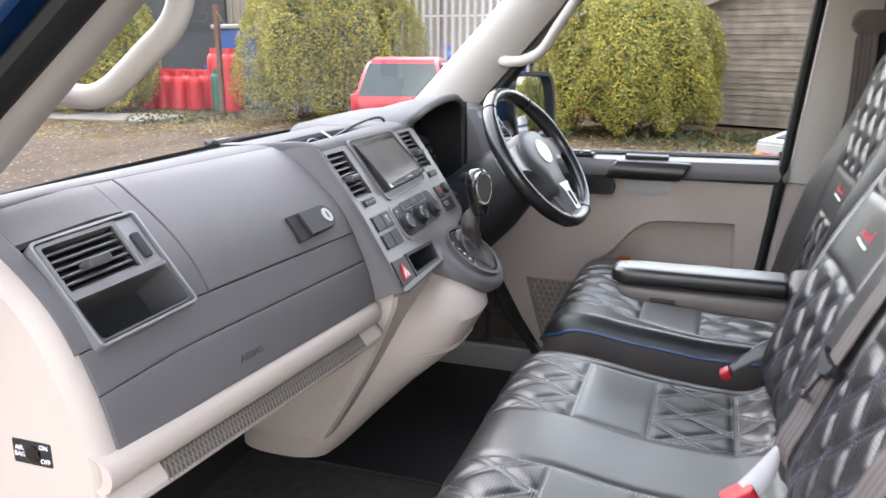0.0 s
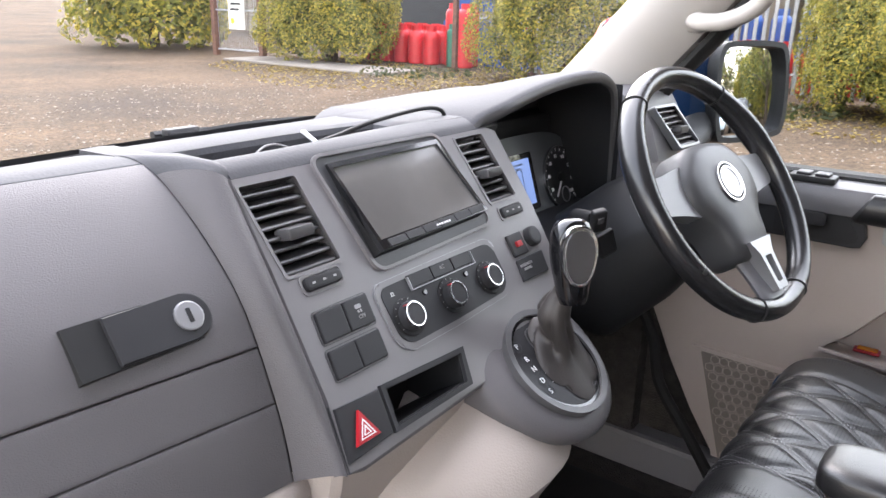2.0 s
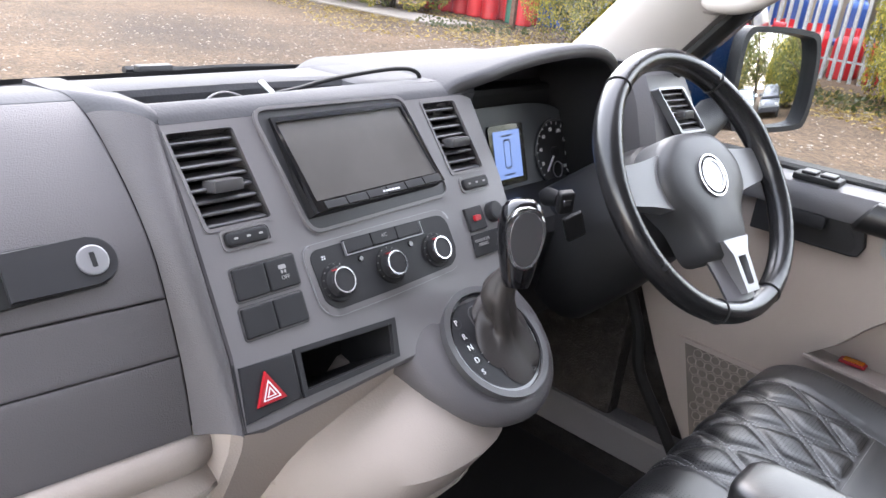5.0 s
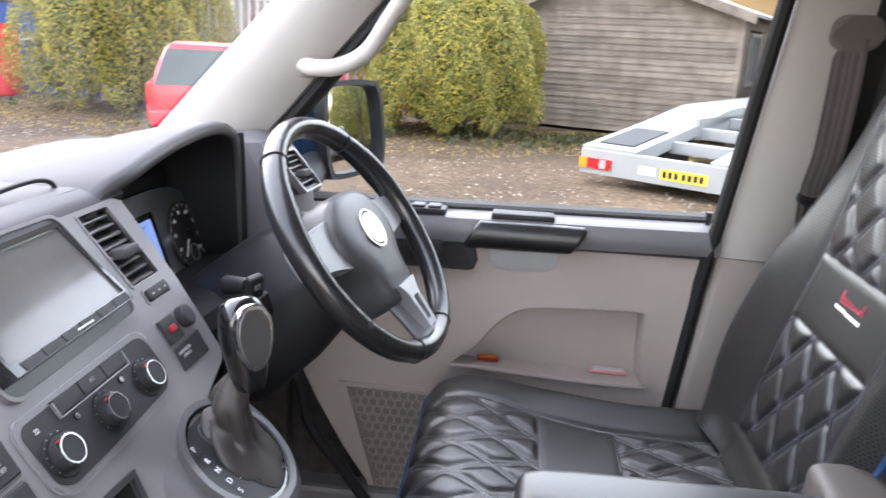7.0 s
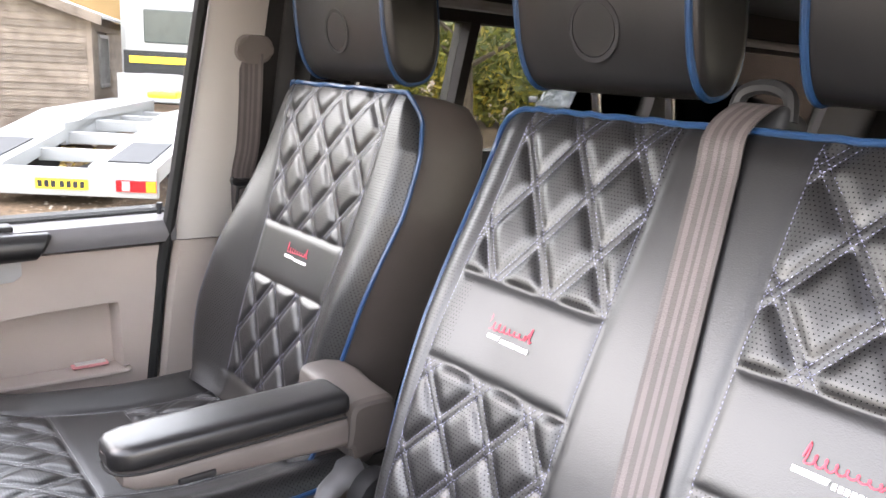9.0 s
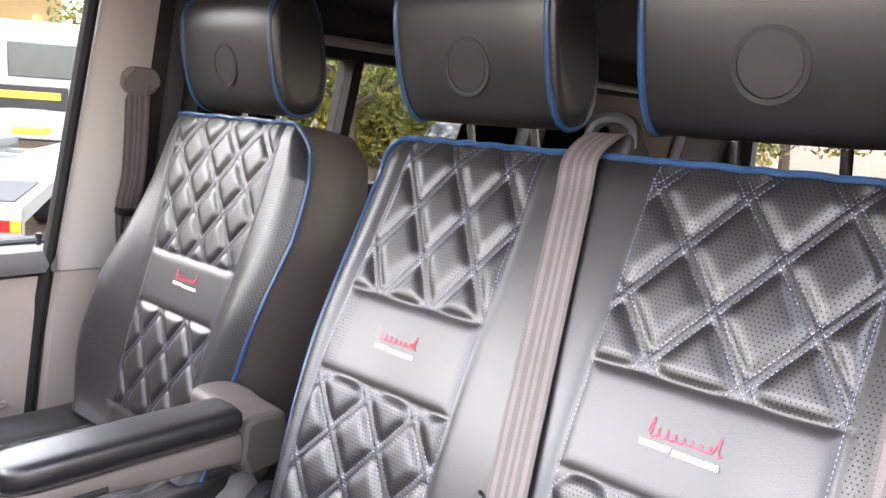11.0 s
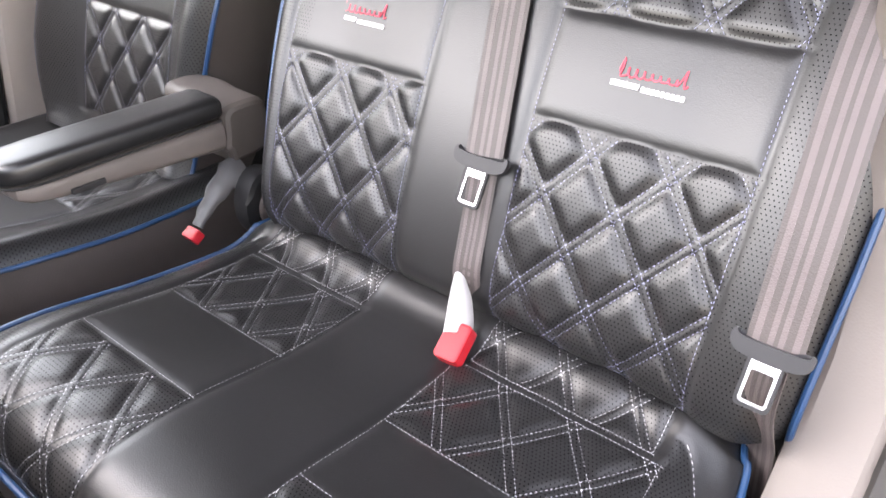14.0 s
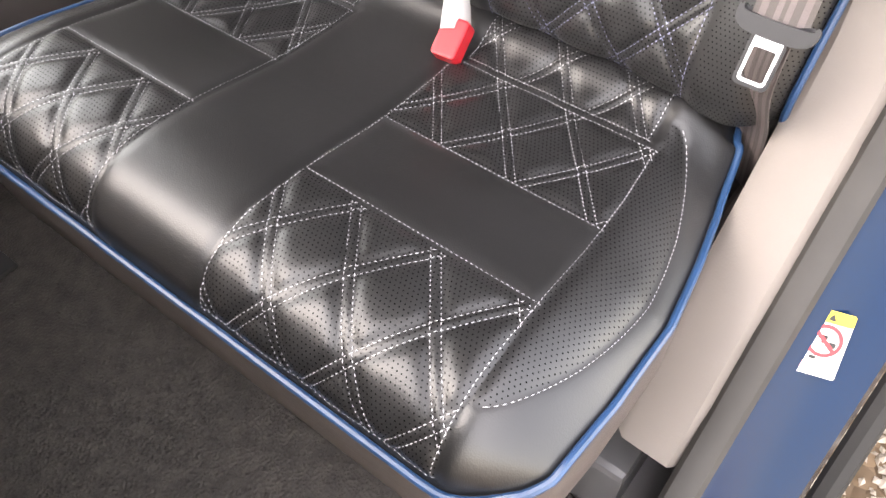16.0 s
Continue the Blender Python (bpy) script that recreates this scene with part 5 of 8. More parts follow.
lettering("switch_text", "AIR\nBAG", 0.0075, WHITE, ma @ Matrix.Translation((-0.017, 0, 0.0022)), cap)
lettering("switch_text", "ON", 0.0075, WHITE, ma @ Matrix.Translation((0.016, 0.008, 0.0022)), cap)
lettering("switch_text", "OFF", 0.0075, WHITE, ma @ Matrix.Translation((0.017, -0.008, 0.0022)), cap)


def air_vent(m, w, h, n, parent, skew=0.0, tab=True, frame_mat=None, rim=0.006, deep=0.045):
    """A louvred outlet: frame, dark throat, slats, guide tab. Local x across, y up, z out."""
    v = part("vent_frame", ring_plate(rrect(-w / 2 - rim, w / 2 + rim, -h / 2 - rim, h / 2 + rim, 0.004, skew=skew), rrect(-w / 2, w / 2, -h / 2, h / 2, 0.003, skew=skew), -0.012, 0.002, m), frame_mat or FASCIA, parent, "air vent frame")
    throat = part("throat", ring_plate(rrect(-w / 2 - 0.002, w / 2 + 0.002, -h / 2 - 0.002, h / 2 + 0.002, 0.003, skew=skew), rrect(-w / 2, w / 2, -h / 2, h / 2, 0.003, skew=skew), -deep, -0.002, m), BLACK, v)
    part("throat_back", prism(rrect(-w / 2, w / 2, -h / 2, h / 2, 0.003, skew=skew), -deep - 0.001, -deep + 0.001, m), RUBBER, v)
    for k in range(n):
        y = -h / 2 + h * (k + 0.55) / n
        sx = skew * (y + h / 2) / h
        bm = bmesh.new()
        box(bm, (-w / 2 + 0.001, -0.0016, -0.013), (w / 2 - 0.001, 0.0016, 0.009), 0.0010, 1, m @ Matrix.Translation((sx, y, -0.010)) @ Euler((radians(28), 0, 0)).to_matrix().to_4x4())
        part("slat", bm, SLAT, v)
    if tab:
        bm = bmesh.new()
        box(bm, (-0.015, -0.0055, -0.010), (0.015, 0.0055, 0.012), 0.0025, 2, m @ Matrix.Translation((skew * 0.45, -h * 0.08, 0.0)) @ Euler((radians(20), 0, 0)).to_matrix().to_4x4())
        part("guide_tab", bm, SLAT, v)
    return v


# outer vent with the open cup tray below it
s0, s1 = s_at(1.352), s_at(1.249)
pm = dash_at(0.665, s_at(1.3005), 0.0)
ptop, plow = dash_at(0.665, s0), dash_at(0.665, s1)
mv = frame_matrix(pm, dash_at(0.735, s_at(1.3005)) - dash_at(0.595, s_at(1.3005)), ptop - plow)
hh = (ptop - plow).length
part("vent_panel", ring_plate(rrect(-0.072, 0.072, -hh / 2, hh / 2, 0.007), rrect(-0.0688, 0.0688, -hh / 2 + 0.0032, hh / 2 - 0.0032, 0.005), -0.02, 0.004, mv), SATIN, dash, "satin grey vent surround")
air_vent(mv @ Matrix.Translation((-0.0135, hh * 0.215, 0)), 0.096, hh * 0.43, 6, dash, frame_mat=FASCIA, rim=0.0048)
part("vent_thumbwheel", prism(rrect(0.046, 0.058, 0.006, 0.040, 0.003), -0.012, 0.004, mv, 0.002), BUTTON, dash)
part("vent_side_infill", prism(rrect(0.0395, 0.0665, -0.006, hh / 2 - 0.0055, 0.002), -0.014, -0.001, mv), SATIN, dash)
part("cup_tray_back", prism(rrect(-0.066, 0.066, -hh / 2 + 0.006, -0.006, 0.004), -0.075, -0.07, mv), BLACK, dash)
part("cup_tray", ring_plate(rrect(-0.0668, 0.0668, -hh / 2 + 0.0052, -0.004, 0.004), rrect(-0.0645, 0.0645, -hh / 2 + 0.008, -0.0085, 0.006), -0.075, 0.001, mv), SLAT, dash, "open black cup tray")
part("cup_tray_lip", prism(rrect(-0.0665, 0.0665, -0.0095, -0.004, 0.001), -0.004, 0.003, mv), FASCIA, dash)

# warm grey knee roll with a perforated strip under it
roll = [(0.508, 1.138), (0.494, 1.131), (0.489, 1.117), (0.493, 1.104), (0.500, 1.099)]
strip = [(0.500, 1.099), (0.496, 1.093), (0.491, 1.087), (0.487, 1.081)]
tail = [(0.487, 1.082), (0.4865, 1.076), (0.492, 1.070), (0.53, 1.048), (0.80, 1.03)]


def knee(pts, x0, x1, nx=32, thick=0.012):
    rings = []
    for k in range(nx + 1):
        x = x0 + (x1 - x0) * k / nx
        sw = 0.105 * max(0.0, 1.10 - x)
        tuck = max(0.0, (x - 1.10) / 0.05)
        p = [Vector((x, y + sw + 0.030 * tuck * tuck, z - 0.004 * tuck)) for y, z in pts]
        rings.append(p + [Vector((q.x, q.y + thick, q.z + 0.003)) for q in p[::-1]])
    return loft(rings)


part("knee_roll", knee([(p.x, p.y) for p in smooth_path([(a, b, 0) for a, b in roll], 4)], 0.552, 1.150), BEIGE, dash, "rounded warm grey knee roll")
part("knee_lip", knee(tail, 0.552, 1.150), BEIGE, dash)
part("knee_web", knee(strip, 0.552, 1.150), BEIGE, dash)
part("mesh_strip", knee([(y - 0.0015, z) for y, z in strip], 0.625, 1.050), SIDE, dash, "dark perforated strip under the knee roll")
bm = bmesh.new()
for k in range(62):
    x = 0.630 + 0.41 * k / 61
    sw = 0.105 * max(0.0, 1.10 - x)
    for lean in (1, -1):
        tube(bm, [Vector((x + lean * 0.009 * q / 3, strip[q][0] + sw - 0.0025, strip[q][1] - 0.001)) for q in range(4)], 0.0009, 4)
part("wire_mesh", bm, DARKTRIM, dash)

# ---- centre fascia: a plane leaning away at the top ----
FM = frame_matrix((0, 0.520, 1.2317), (1, 0, 0), (0, 0.555, 0.832))


def vz(z):
    return (z - 1.235) / 0.832


def holed_plate(outline, holes, front, back, m):
    """A thick plate with openings right through it."""
    bm = bmesh.new()
    loops, edges = [], []
    for o in [outline] + holes:
        vs_ = [bm.verts.new(m @ Vector((x, y, front))) for x, y in o]
        edges += [bm.edges.new((vs_[i], vs_[(i + 1) % len(vs_)])) for i in range(len(vs_))]
        loops.append((o, vs_))
    bmesh.ops.triangle_fill(bm, use_beauty=True, edges=edges)
    for o, vs_ in loops:
        low_ = [bm.verts.new(m @ Vector((x, y, back))) for x, y in o]
        for i in range(len(o)):
            bm.faces.new((vs_[i], vs_[(i + 1) % len(o)], low_[(i + 1) % len(o)], low_[i]))
    return bm


def shifted(pts, x, y):
    return [(a + x, b + y) for a, b in pts]


VENT_L, VENT_R = (1.191, 0.114, 0.066, 0.088, -0.010), (1.509, 0.117, 0.056, 0.086, -0.012)
CUBBY = [(1.204, -0.056), (1.316, -0.062), (1.307, -0.090), (1.199, -0.090)]
f_out = [(1.1455, 0.1670), (1.20, 0.1670), (1.45, 0.1670), (1.540, 0.1670), (1.557, 0.160), (1.562, 0.06), (1.556, -0.036), (1.545, -0.046), (1.470, -0.066), (1.350, -0.096), (1.340, -0.100), (1.150, -0.105), (1.133, -0.103), (1.142, -0.04), (1.1455, 0.08)]
holes = [shifted(rrect(-w / 2, w / 2, -h / 2, h / 2, 0.003, skew=k), x, y) for x, y, w, h, k in (VENT_L, VENT_R)] + [CUBBY]
fas = part("fascia_body", holed_plate(f_out, holes, 0.007, -0.06, FM), FASCIA, dash, "satin grey centre fascia")
bm = bmesh.new()
tube(bm, [FM @ Vector((x, y, 0.0030)) for x, y in f_out], 0.0038, 8, closed=True)
part("fascia_edge", bm, GRAINED, fas)
BROW = [(p.y, p.z) for p in smooth_path([(0, 0.6064, 1.3742), (0, 0.6130, 1.3810), (0, 0.6215, 1.3853), (0, 0.6310, 1.3868), (0, 0.6390, 1.3850), (0, 0.6420, 1.3790)], 3)]
rows = []
for k in range(33):
    f = (k - 8) / 24
    if f < 0:
        g = -f * 3
        a = dash_at(1.1075, S_TOP - 0.085 * g, 0.0006)
        y, z = BROW[min(len(BROW) - 1, int(round(9 * g * 1.6)))] if g < 0.62 else (0.631 + 0.14 * (g - 0.62), 1.3866)
        b = Vector((1.1490, y, z))
    else:
        a = dash_at(1.1085, S_TOP + (S_END - S_TOP) * f)
        v = 0.167 - 0.273 * f
        b = FM @ Vector((float(np.interp(v, [-0.105, -0.04, 0.08, 0.18], [1.130, 1.139, 1.1425, 1.145])), v, 0.0052))
    e1 = 1.0 if f >= 0 else max(0.0, 1 + 3 * f)
    rows.append([a.lerp(b, q / 10) + Vector((0, -0.012, 0.009)) * e1 * math.sin(q / 10 * math.pi) ** 0.7 for q in range(11)])
part("side_band", sheet(rows[8:]), GRAINED, dash, "rounded charcoal band beside the fascia")
part("band_cap", sheet(rows[:9]), DASHTOP, dash)
part("switch_strip", ring_plate([(1.139, -0.046), (1.326, -0.052), (1.315, -0.101), (1.1315, -0.104)], CUBBY, 0.0045, 0.0066, FM), BUTTON, dash, "black strip round the hazard switch and cubby")
part("hazard_panel", prism([(1.143, -0.050), (1.197, -0.053), (1.192, -0.094), (1.134, -0.097)], 0.006, 0.0105, FM, 0.002), BUTTON, dash, "black hazard switch panel")
hz = part("hazard_switch", prism([(1.163, -0.060), (1.146, -0.087), (1.176, -0.087)], 0.0105, 0.0140, FM, 0.001), RED, dash, "red triangular hazard switch")
for r0, r1 in ((0.62, 0.50), (0.32, 0.20)):
    cx0, cy0 = 1.1617, -0.0795
    tri = lambda r: [(cx0 + (x - cx0) * r, cy0 + (y - cy0) * r) for x, y in ((1.163, -0.060), (1.146, -0.087), (1.176, -0.087))]
    part("hazard_mark", ring_plate(tri(r0), tri(r1), 0.0140, 0.0144, FM), WHITE, hz)
part("cubby_rim", ring_plate([(1.199, -0.051), (1.323, -0.057), (1.313, -0.095), (1.194, -0.095)], CUBBY, 0.006, 0.0115, FM), BUTTON, dash, "open black cubby")
part("cubby_liner", ring_plate([(x * 1.0005, y) for x, y in CUBBY], [(1.205, -0.057), (1.315, -0.063), (1.306, -0.089), (1.200, -0.089)], -0.075, 0.0065, FM), BLACK, dash)
part("cubby_back", prism(CUBBY, -0.078, -0.075, FM), RUBBER, dash)

# air vents of the fascia
for x, y, w, h, k in (VENT_L, VENT_R):
    air_vent(FM @ Matrix.Translation((x, y, 0.0062)), w, h, 8, dash, skew=k, rim=0.0032)
for x in (1.192, 1.512):
    part("thumbwheel_pocket", ring_plate(rrect(x - 0.026, x + 0.026, 0.0475, 0.0665, 0.005), rrect(x - 0.024, x + 0.024, 0.0495, 0.0645, 0.004), 0.006, 0.0085, FM), FASCIA, dash)
    tw = part("thumbwheel", prism(rrect(x - 0.0225, x + 0.0225, 0.0505, 0.0635, 0.005), 0.006, 0.0115, FM, 0.003), BUTTON, dash, "ribbed vent thumbwheel")
    bm = bmesh.new()
    for k in (-1, 0, 1):
        prism(rrect(x + k * 0.013 - 0.002, x + k * 0.013 + 0.002, 0.0560, 0.0580, 0.0006, 3), 0.0115, 0.0118, FM, bm=bm)
    part("thumbwheel_mark", bm, GREYBOOT, tw)

# screen bay and tilted head unit
part("screen_bay", prism(fillet([(1.240, 0.170), (1.437, 0.169), (1.462, 0.053), (1.262, 0.047)], 0.014), 0.006, 0.0085, FM), BAY, dash, "dark bay round the screen")
part("bay_rim", ring_plate(fillet([(1.2365, 0.1735), (1.4405, 0.1725), (1.4665, 0.0495), (1.2585, 0.0435)], 0.017), fillet([(1.240, 0.170), (1.437, 0.169), (1.462, 0.053), (1.262, 0.047)], 0.014), 0.006, 0.0108, FM), FASCIA, dash, "raised satin edge round the screen bay")
unit = thing("head_unit", "black double-height touchscreen head unit, switched off, set in the fascia", "car stereo")
HM = FM @ Matrix.Translation((0, 0.158, -0.006)) @ Euler((radians(-8), 0, 0)).to_matrix().to_4x4()
body = [(1.255, 0.001), (1.432, 0.003), (1.445, -0.096), (1.263, -0.100)]
part("housing", prism(body, -0.03, 0.014, HM, 0.002), BLACK, unit)
part("bezel", ring_plate(body, [(1.2595, -0.0045), (1.4285, -0.0025), (1.4395, -0.0855), (1.2665, -0.0895)], 0.012, 0.018, HM), GLOSS, unit, "gloss black bezel")
part("screen", prism([(1.2595, -0.0045), (1.4285, -0.0025), (1.4395, -0.0855), (1.2665, -0.0895)], 0.012, 0.0152, HM), SCREEN, unit, "dark smeared touchscreen")
for k in range(6):
    a0, a1 = 1.2735 + 0.0278 * k, 1.2735 + 0.0278 * (k + 1) - 0.0012
    part("key", prism([(a0, -0.0912 + 0.0008 * k), (a1, -0.0910 + 0.0008 * k), (a1 + 0.001, -0.0990 + 0.0007 * k), (a0 + 0.001, -0.0993 + 0.0007 * k)], 0.016, 0.0190, HM, 0.0008), BUTTON, unit)
bm = bmesh.new()
for k in range(6):
    prism(rrect(1.350 + 0.0042 * k, 1.353 + 0.0042 * k, -0.0950, -0.0930, 0.0004, 3), 0.0190, 0.0193, HM, bm=bm)
part("maker_mark", bm, WHITE, unit, "small pale maker's mark")

# climate panel
cl = thing("climate_panel", "black heater control panel with three chrome-ringed knobs", "heater controls")
cp = [(1.2475, 0.022), (1.254, 0.029), (1.335, 0.0305), (1.428, 0.0315), (1.441, 0.026), (1.442, -0.014), (1.428, -0.0265), (1.335, -0.0305), (1.262, -0.0315), (1.249, -0.022)]
grow = lambda pts, f, g: [(1.342 + (x - 1.342) * f, 0.0 + (y - 0.0) * g) for x, y in pts]
cp = fillet(cp, 0.010)
part("trim", prism(grow(cp, 1.06, 1.19), 0.0045, 0.0095, FM, 0.003), FASCIA, cl, "satin trim round the controls")
part("trim_edge", ring_plate(grow(cp, 1.066, 1.205), grow(cp, 1.056, 1.18), 0.0065, 0.0088, FM), SATIN, cl, "bright thin edge")
part("panel", prism(cp, 0.006, 0.0108, FM, 0.0015), BUTTON, cl)
for x, y in ((1.2700, -0.0065), (1.3412, -0.0058), (1.4105, -0.0052)):
    part("knob_dial", prism(circle(x, y, 0.0195), 0.0105, 0.0125, FM, 0.001), BLACK, cl)
    kn = part("knob", prism(circle(x, y, 0.0148, 36), 0.0125, 0.0215, FM, 0.0035), BUTTON, cl, "black rotary knob")
    part("chrome_ring", ring_plate(circle(x, y, 0.0128, 36), circle(x, y, 0.0113, 36), 0.0195, 0.0224, FM), CHROME, kn, "thin chrome ring")
    part("red_pointer", prism(rrect(x - 0.011, x - 0.006, y + 0.0110, y + 0.0122, 0.0005, 3), 0.0205, 0.0230, FM), RED, kn)
    bm = bmesh.new()
    for q in range(11):
        a = radians(-30 + 240 * q / 10)
        prism([(x + 0.0175 * math.cos(a + d), y + 0.0175 * math.sin(a + d)) if e else (x + 0.0186 * math.cos(a + d), y + 0.0186 * math.sin(a + d)) for e, d in ((1, -0.02), (0, -0.02), (0, 0.02), (1, 0.02))], 0.0125, 0.0128, FM, bm=bm)
    part("scale_marks", bm, GREYBOOT, cl)
for k in range(3):
    x0 = 1.290 + 0.0355 * k
    part("push_key", prism(rrect(x0, x0 + 0.0345, 0.0175, 0.0315, 0.0015), 0.0095, 0.0135, FM, 0.001), BUTTON, cl)
bm = bmesh.new()
for lo, hi in (((1.2885, 0.0156), (1.3975, 0.0164)), ((1.2885, 0.0156), (1.2894, 0.0300)), ((1.3967, 0.0156), (1.3975, 0.0300))):
    prism([(lo[0], lo[1]), (hi[0], lo[1]), (hi[0], hi[1]), (lo[0], hi[1])], 0.0095, 0.0139, FM, bm=bm)
part("key_surround", bm, SATIN, cl)
lettering("key_text", "A/C", 0.005, GREYBOOT, FM @ Matrix.Translation((1.343, 0.0255, 0.0136)), cl)
lettering("scale_text", "22", 0.0055, WHITE, FM @ Matrix.Translation((1.262, 0.0195, 0.0109)), cl)
for x in (1.305, 1.376):
    part("small_button", prism(circle(x, 0.009, 0.0032, 16), 0.0105, 0.0128, FM, 0.0008), GLOSS, cl)

# switch blanks
for x0, x1, y0, y1, skew in ((1.1635, 1.2295, 0.003, 0.031, 0.002), (1.1600, 1.2255, -0.0305, -0.004, 0.002)):
    xm = 0.5 * (x0 + x1)
    part("switch_surround", ring_plate(rrect(x0 - 0.0022, x1 + 0.0022, y0 - 0.0022, y1 + 0.0022, 0.004, skew=skew), rrect(x0 - 0.0012, x1 + 0.0012, y0 - 0.0012, y1 + 0.0012, 0.003, skew=skew), 0.0065, 0.0078, FM), SLAT, dash)
    for a, b in ((x0, xm - 0.0006), (xm + 0.0006, x1)):
        part("switch", prism(rrect(a, b, y0, y1, 0.002, skew=skew), 0.004, 0.0105, FM, 0.0015), BUTTON, dash, "black rocker switch")
lettering("switch_text", "OFF", 0.0052, GREYBOOT, FM @ Matrix.Translation((1.2155, 0.0125, 0.0108)), dash)
bm = bmesh.new()
prism(rrect(1.211, 1.219, 0.0205, 0.0245, 0.001, 3), 0.0105, 0.0108, FM, bm=bm)
prism(rrect(1.2125, 1.2145, 0.0165, 0.0195, 0.0005, 3), 0.0105, 0.0108, FM, bm=bm)
prism(rrect(1.2160, 1.2180, 0.0165, 0.0195, 0.0005, 3), 0.0105, 0.0108, FM, bm=bm)
part("switch_symbol", bm, GREYBOOT, dash)
part("switch", prism(rrect(1.4760, 1.5065, 0.002, 0.030, 0.002), 0.004, 0.0105, FM, 0.0015), BUTTON, dash)
part("red_toggle", prism(rrect(1.4860, 1.4970, 0.0125, 0.0195, 0.002), 0.0105, 0.0135, FM, 0.001), RED, dash, "small red toggle")
part("socket_cap", prism(circle(1.5250, 0.018, 0.0125, 28), 0.004, 0.0165, FM, 0.003), BUTTON, dash, "round black socket cover")
part("airbag_lamp", prism(rrect(1.4715, 1.5300, -0.028, -0.0015, 0.002, skew=0.004), 0.004, 0.0095, FM, 0.0015), BUTTON, dash)
lettering("airbag_text", "PASSENGER\nAIRBAG", 0.0050, GREYBOOT, FM @ Matrix.Translation((1.4900, -0.0125, 0.0098)), dash)

# dash top behind the fascia: open tray with loose leads
rings = []
for k in range(21):
    x = 1.106 + (1.600 - 1.106) * k / 20
    u = (x - CX) / 0.74
    f = front_edge(1.372) + screen_curve(u) - 0.003
    z = 1.3845
    b_ = 0.704 - 0.012 * float(step01(1.28, 1.44, x))
    rings.append([Vector((x, f, 1.357)), Vector((x, 0.81, 1.372)), Vector((x, 0.765, z - 0.002)), Vector((x, b_ + 0.012, z)), Vector((x, b_ + 0.003, z - 0.002)), Vector((x, b_, z - 0.008)), Vector((x, b_, 1.33)), Vector((x, f, 1.33))])
part("top_rear", loft(rings), DASHTOP, dash)
bm = bmesh.new()
box(bm, (1.130, 0.630, 1.325), (1.50, 0.770, 1.345), 0.002)
part("tray_floor", bm, BLACK, dash, "open black storage tray on the dash top")
rings = []
for x, h in ((1.185, 0.0), (1.192, 0.014), (1.205, 0.021), (1.26, 0.023), (1.30, 0.020), (1.325, 0.008), (1.332, 0.0)):
    rings.append([Vector((x, y, 1.344 + h * g)) for y, g in ((0.640, 1.2), (0.655, 1.15), (0.672, 1.0), (0.680, 0.8), (0.684, 0.0), (0.640, 0.0))])
part("tray_step", loft(rings), BUTTON, dash, "moulded pocket in the tray")
rings = []
for k in range(21):
    x = 1.146 + (1.570 - 1.146) * k / 20
    back = 0.012 * float(step01(1.20, 1.42, x))
    rings.append([Vector((x, y + back * min(1.0, max(0.0, (y - 0.613) / 0.02)), z)) for y, z in BROW] + [Vector((x, 0.642 + back, 1.345)), Vector((x, 0.620, 1.345))])
part("fascia_brow", loft(rings), DASHTOP, dash, "rounded top edge of the fascia")
rings = []
for x, z in ((1.425, 1.374), (1.428, 1.381), (1.436, 1.3848), (1.450, 1.3862), (1.53, 1.3866), (1.60, 1.3868)):
    rings.append([Vector((x, y, zz)) for y, zz in ((0.632, z), (0.70, z), (0.76, z - 0.001), (0.76, 1.34), (0.632, 1.34))])
part("tray_end", loft(rings), DASHTOP, dash)
rings = []
for x, z in ((1.104, 1.3858), (1.125, 1.3864), (1.139, 1.3852), (1.146, 1.380), (1.147, 1.34)):
    rings.append([Vector((x, y, zz)) for y, zz in ((0.690, z - 0.002), (0.70, z), (0.715, z), (0.775, z - 0.002), (0.775, 1.335), (0.690, 1.335))])
part("tray_side", loft(rings), DASHTOP, dash)

cable = thing("loose_cable", "thin black lead looping out of the dash tray", "cable")
bm = bmesh.new()
tube(bm, smooth_path([(1.22, 0.675, 1.352), (1.300, 0.668, 1.375), (1.345, 0.668, 1.382), (1.390, 0.668, 1.3895), (1.455, 0.665, 1.396), (1.495, 0.660, 1.398), (1.513, 0.657, 1.394), (1.518, 0.655, 1.388), (1.517, 0.655, 1.380)], 7), 0.0028, 8)
part("lead", bm, BLACK, cable)
lead = thing("white_connector", "short white lead with a flat plug in the dash tray", "cable")
bm = bmesh.new()
tube(bm, smooth_path([(1.22, 0.680, 1.35), (1.245, 0.690, 1.372), (1.270, 0.690, 1.378), (1.30, 0.680, 1.366)], 6), 0.0012, 6)
part("wire", bm, GREYBOOT, lead)
bm = bmesh.new()
box(bm, (-0.004, -0.012, -0.0015), (0.004, 0.012, 0.0015), 0.001, 1, Matrix.Translation((1.316, 0.685, 1.380)) @ Euler((radians(35), 0, radians(20))).to_matrix().to_4x4())
part("plug", bm, WHITE, lead)

# ---- lower console and gear lever ----
def superring(x0, x1, y0, y1, z, n=36, p=0.55):
    cx0, cy0, a0, b0 = (x0 + x1) / 2, (y0 + y1) / 2, (x1 - x0) / 2, (y1 - y0) / 2
    return [Vector((cx0 + a0 * math.copysign(abs(math.cos(t)) ** p, math.cos(t)), cy0 + b0 * math.copysign(abs(math.sin(t)) ** p, math.sin(t)), z)) for t in [2 * math.pi * k / n for k in range(n)]]


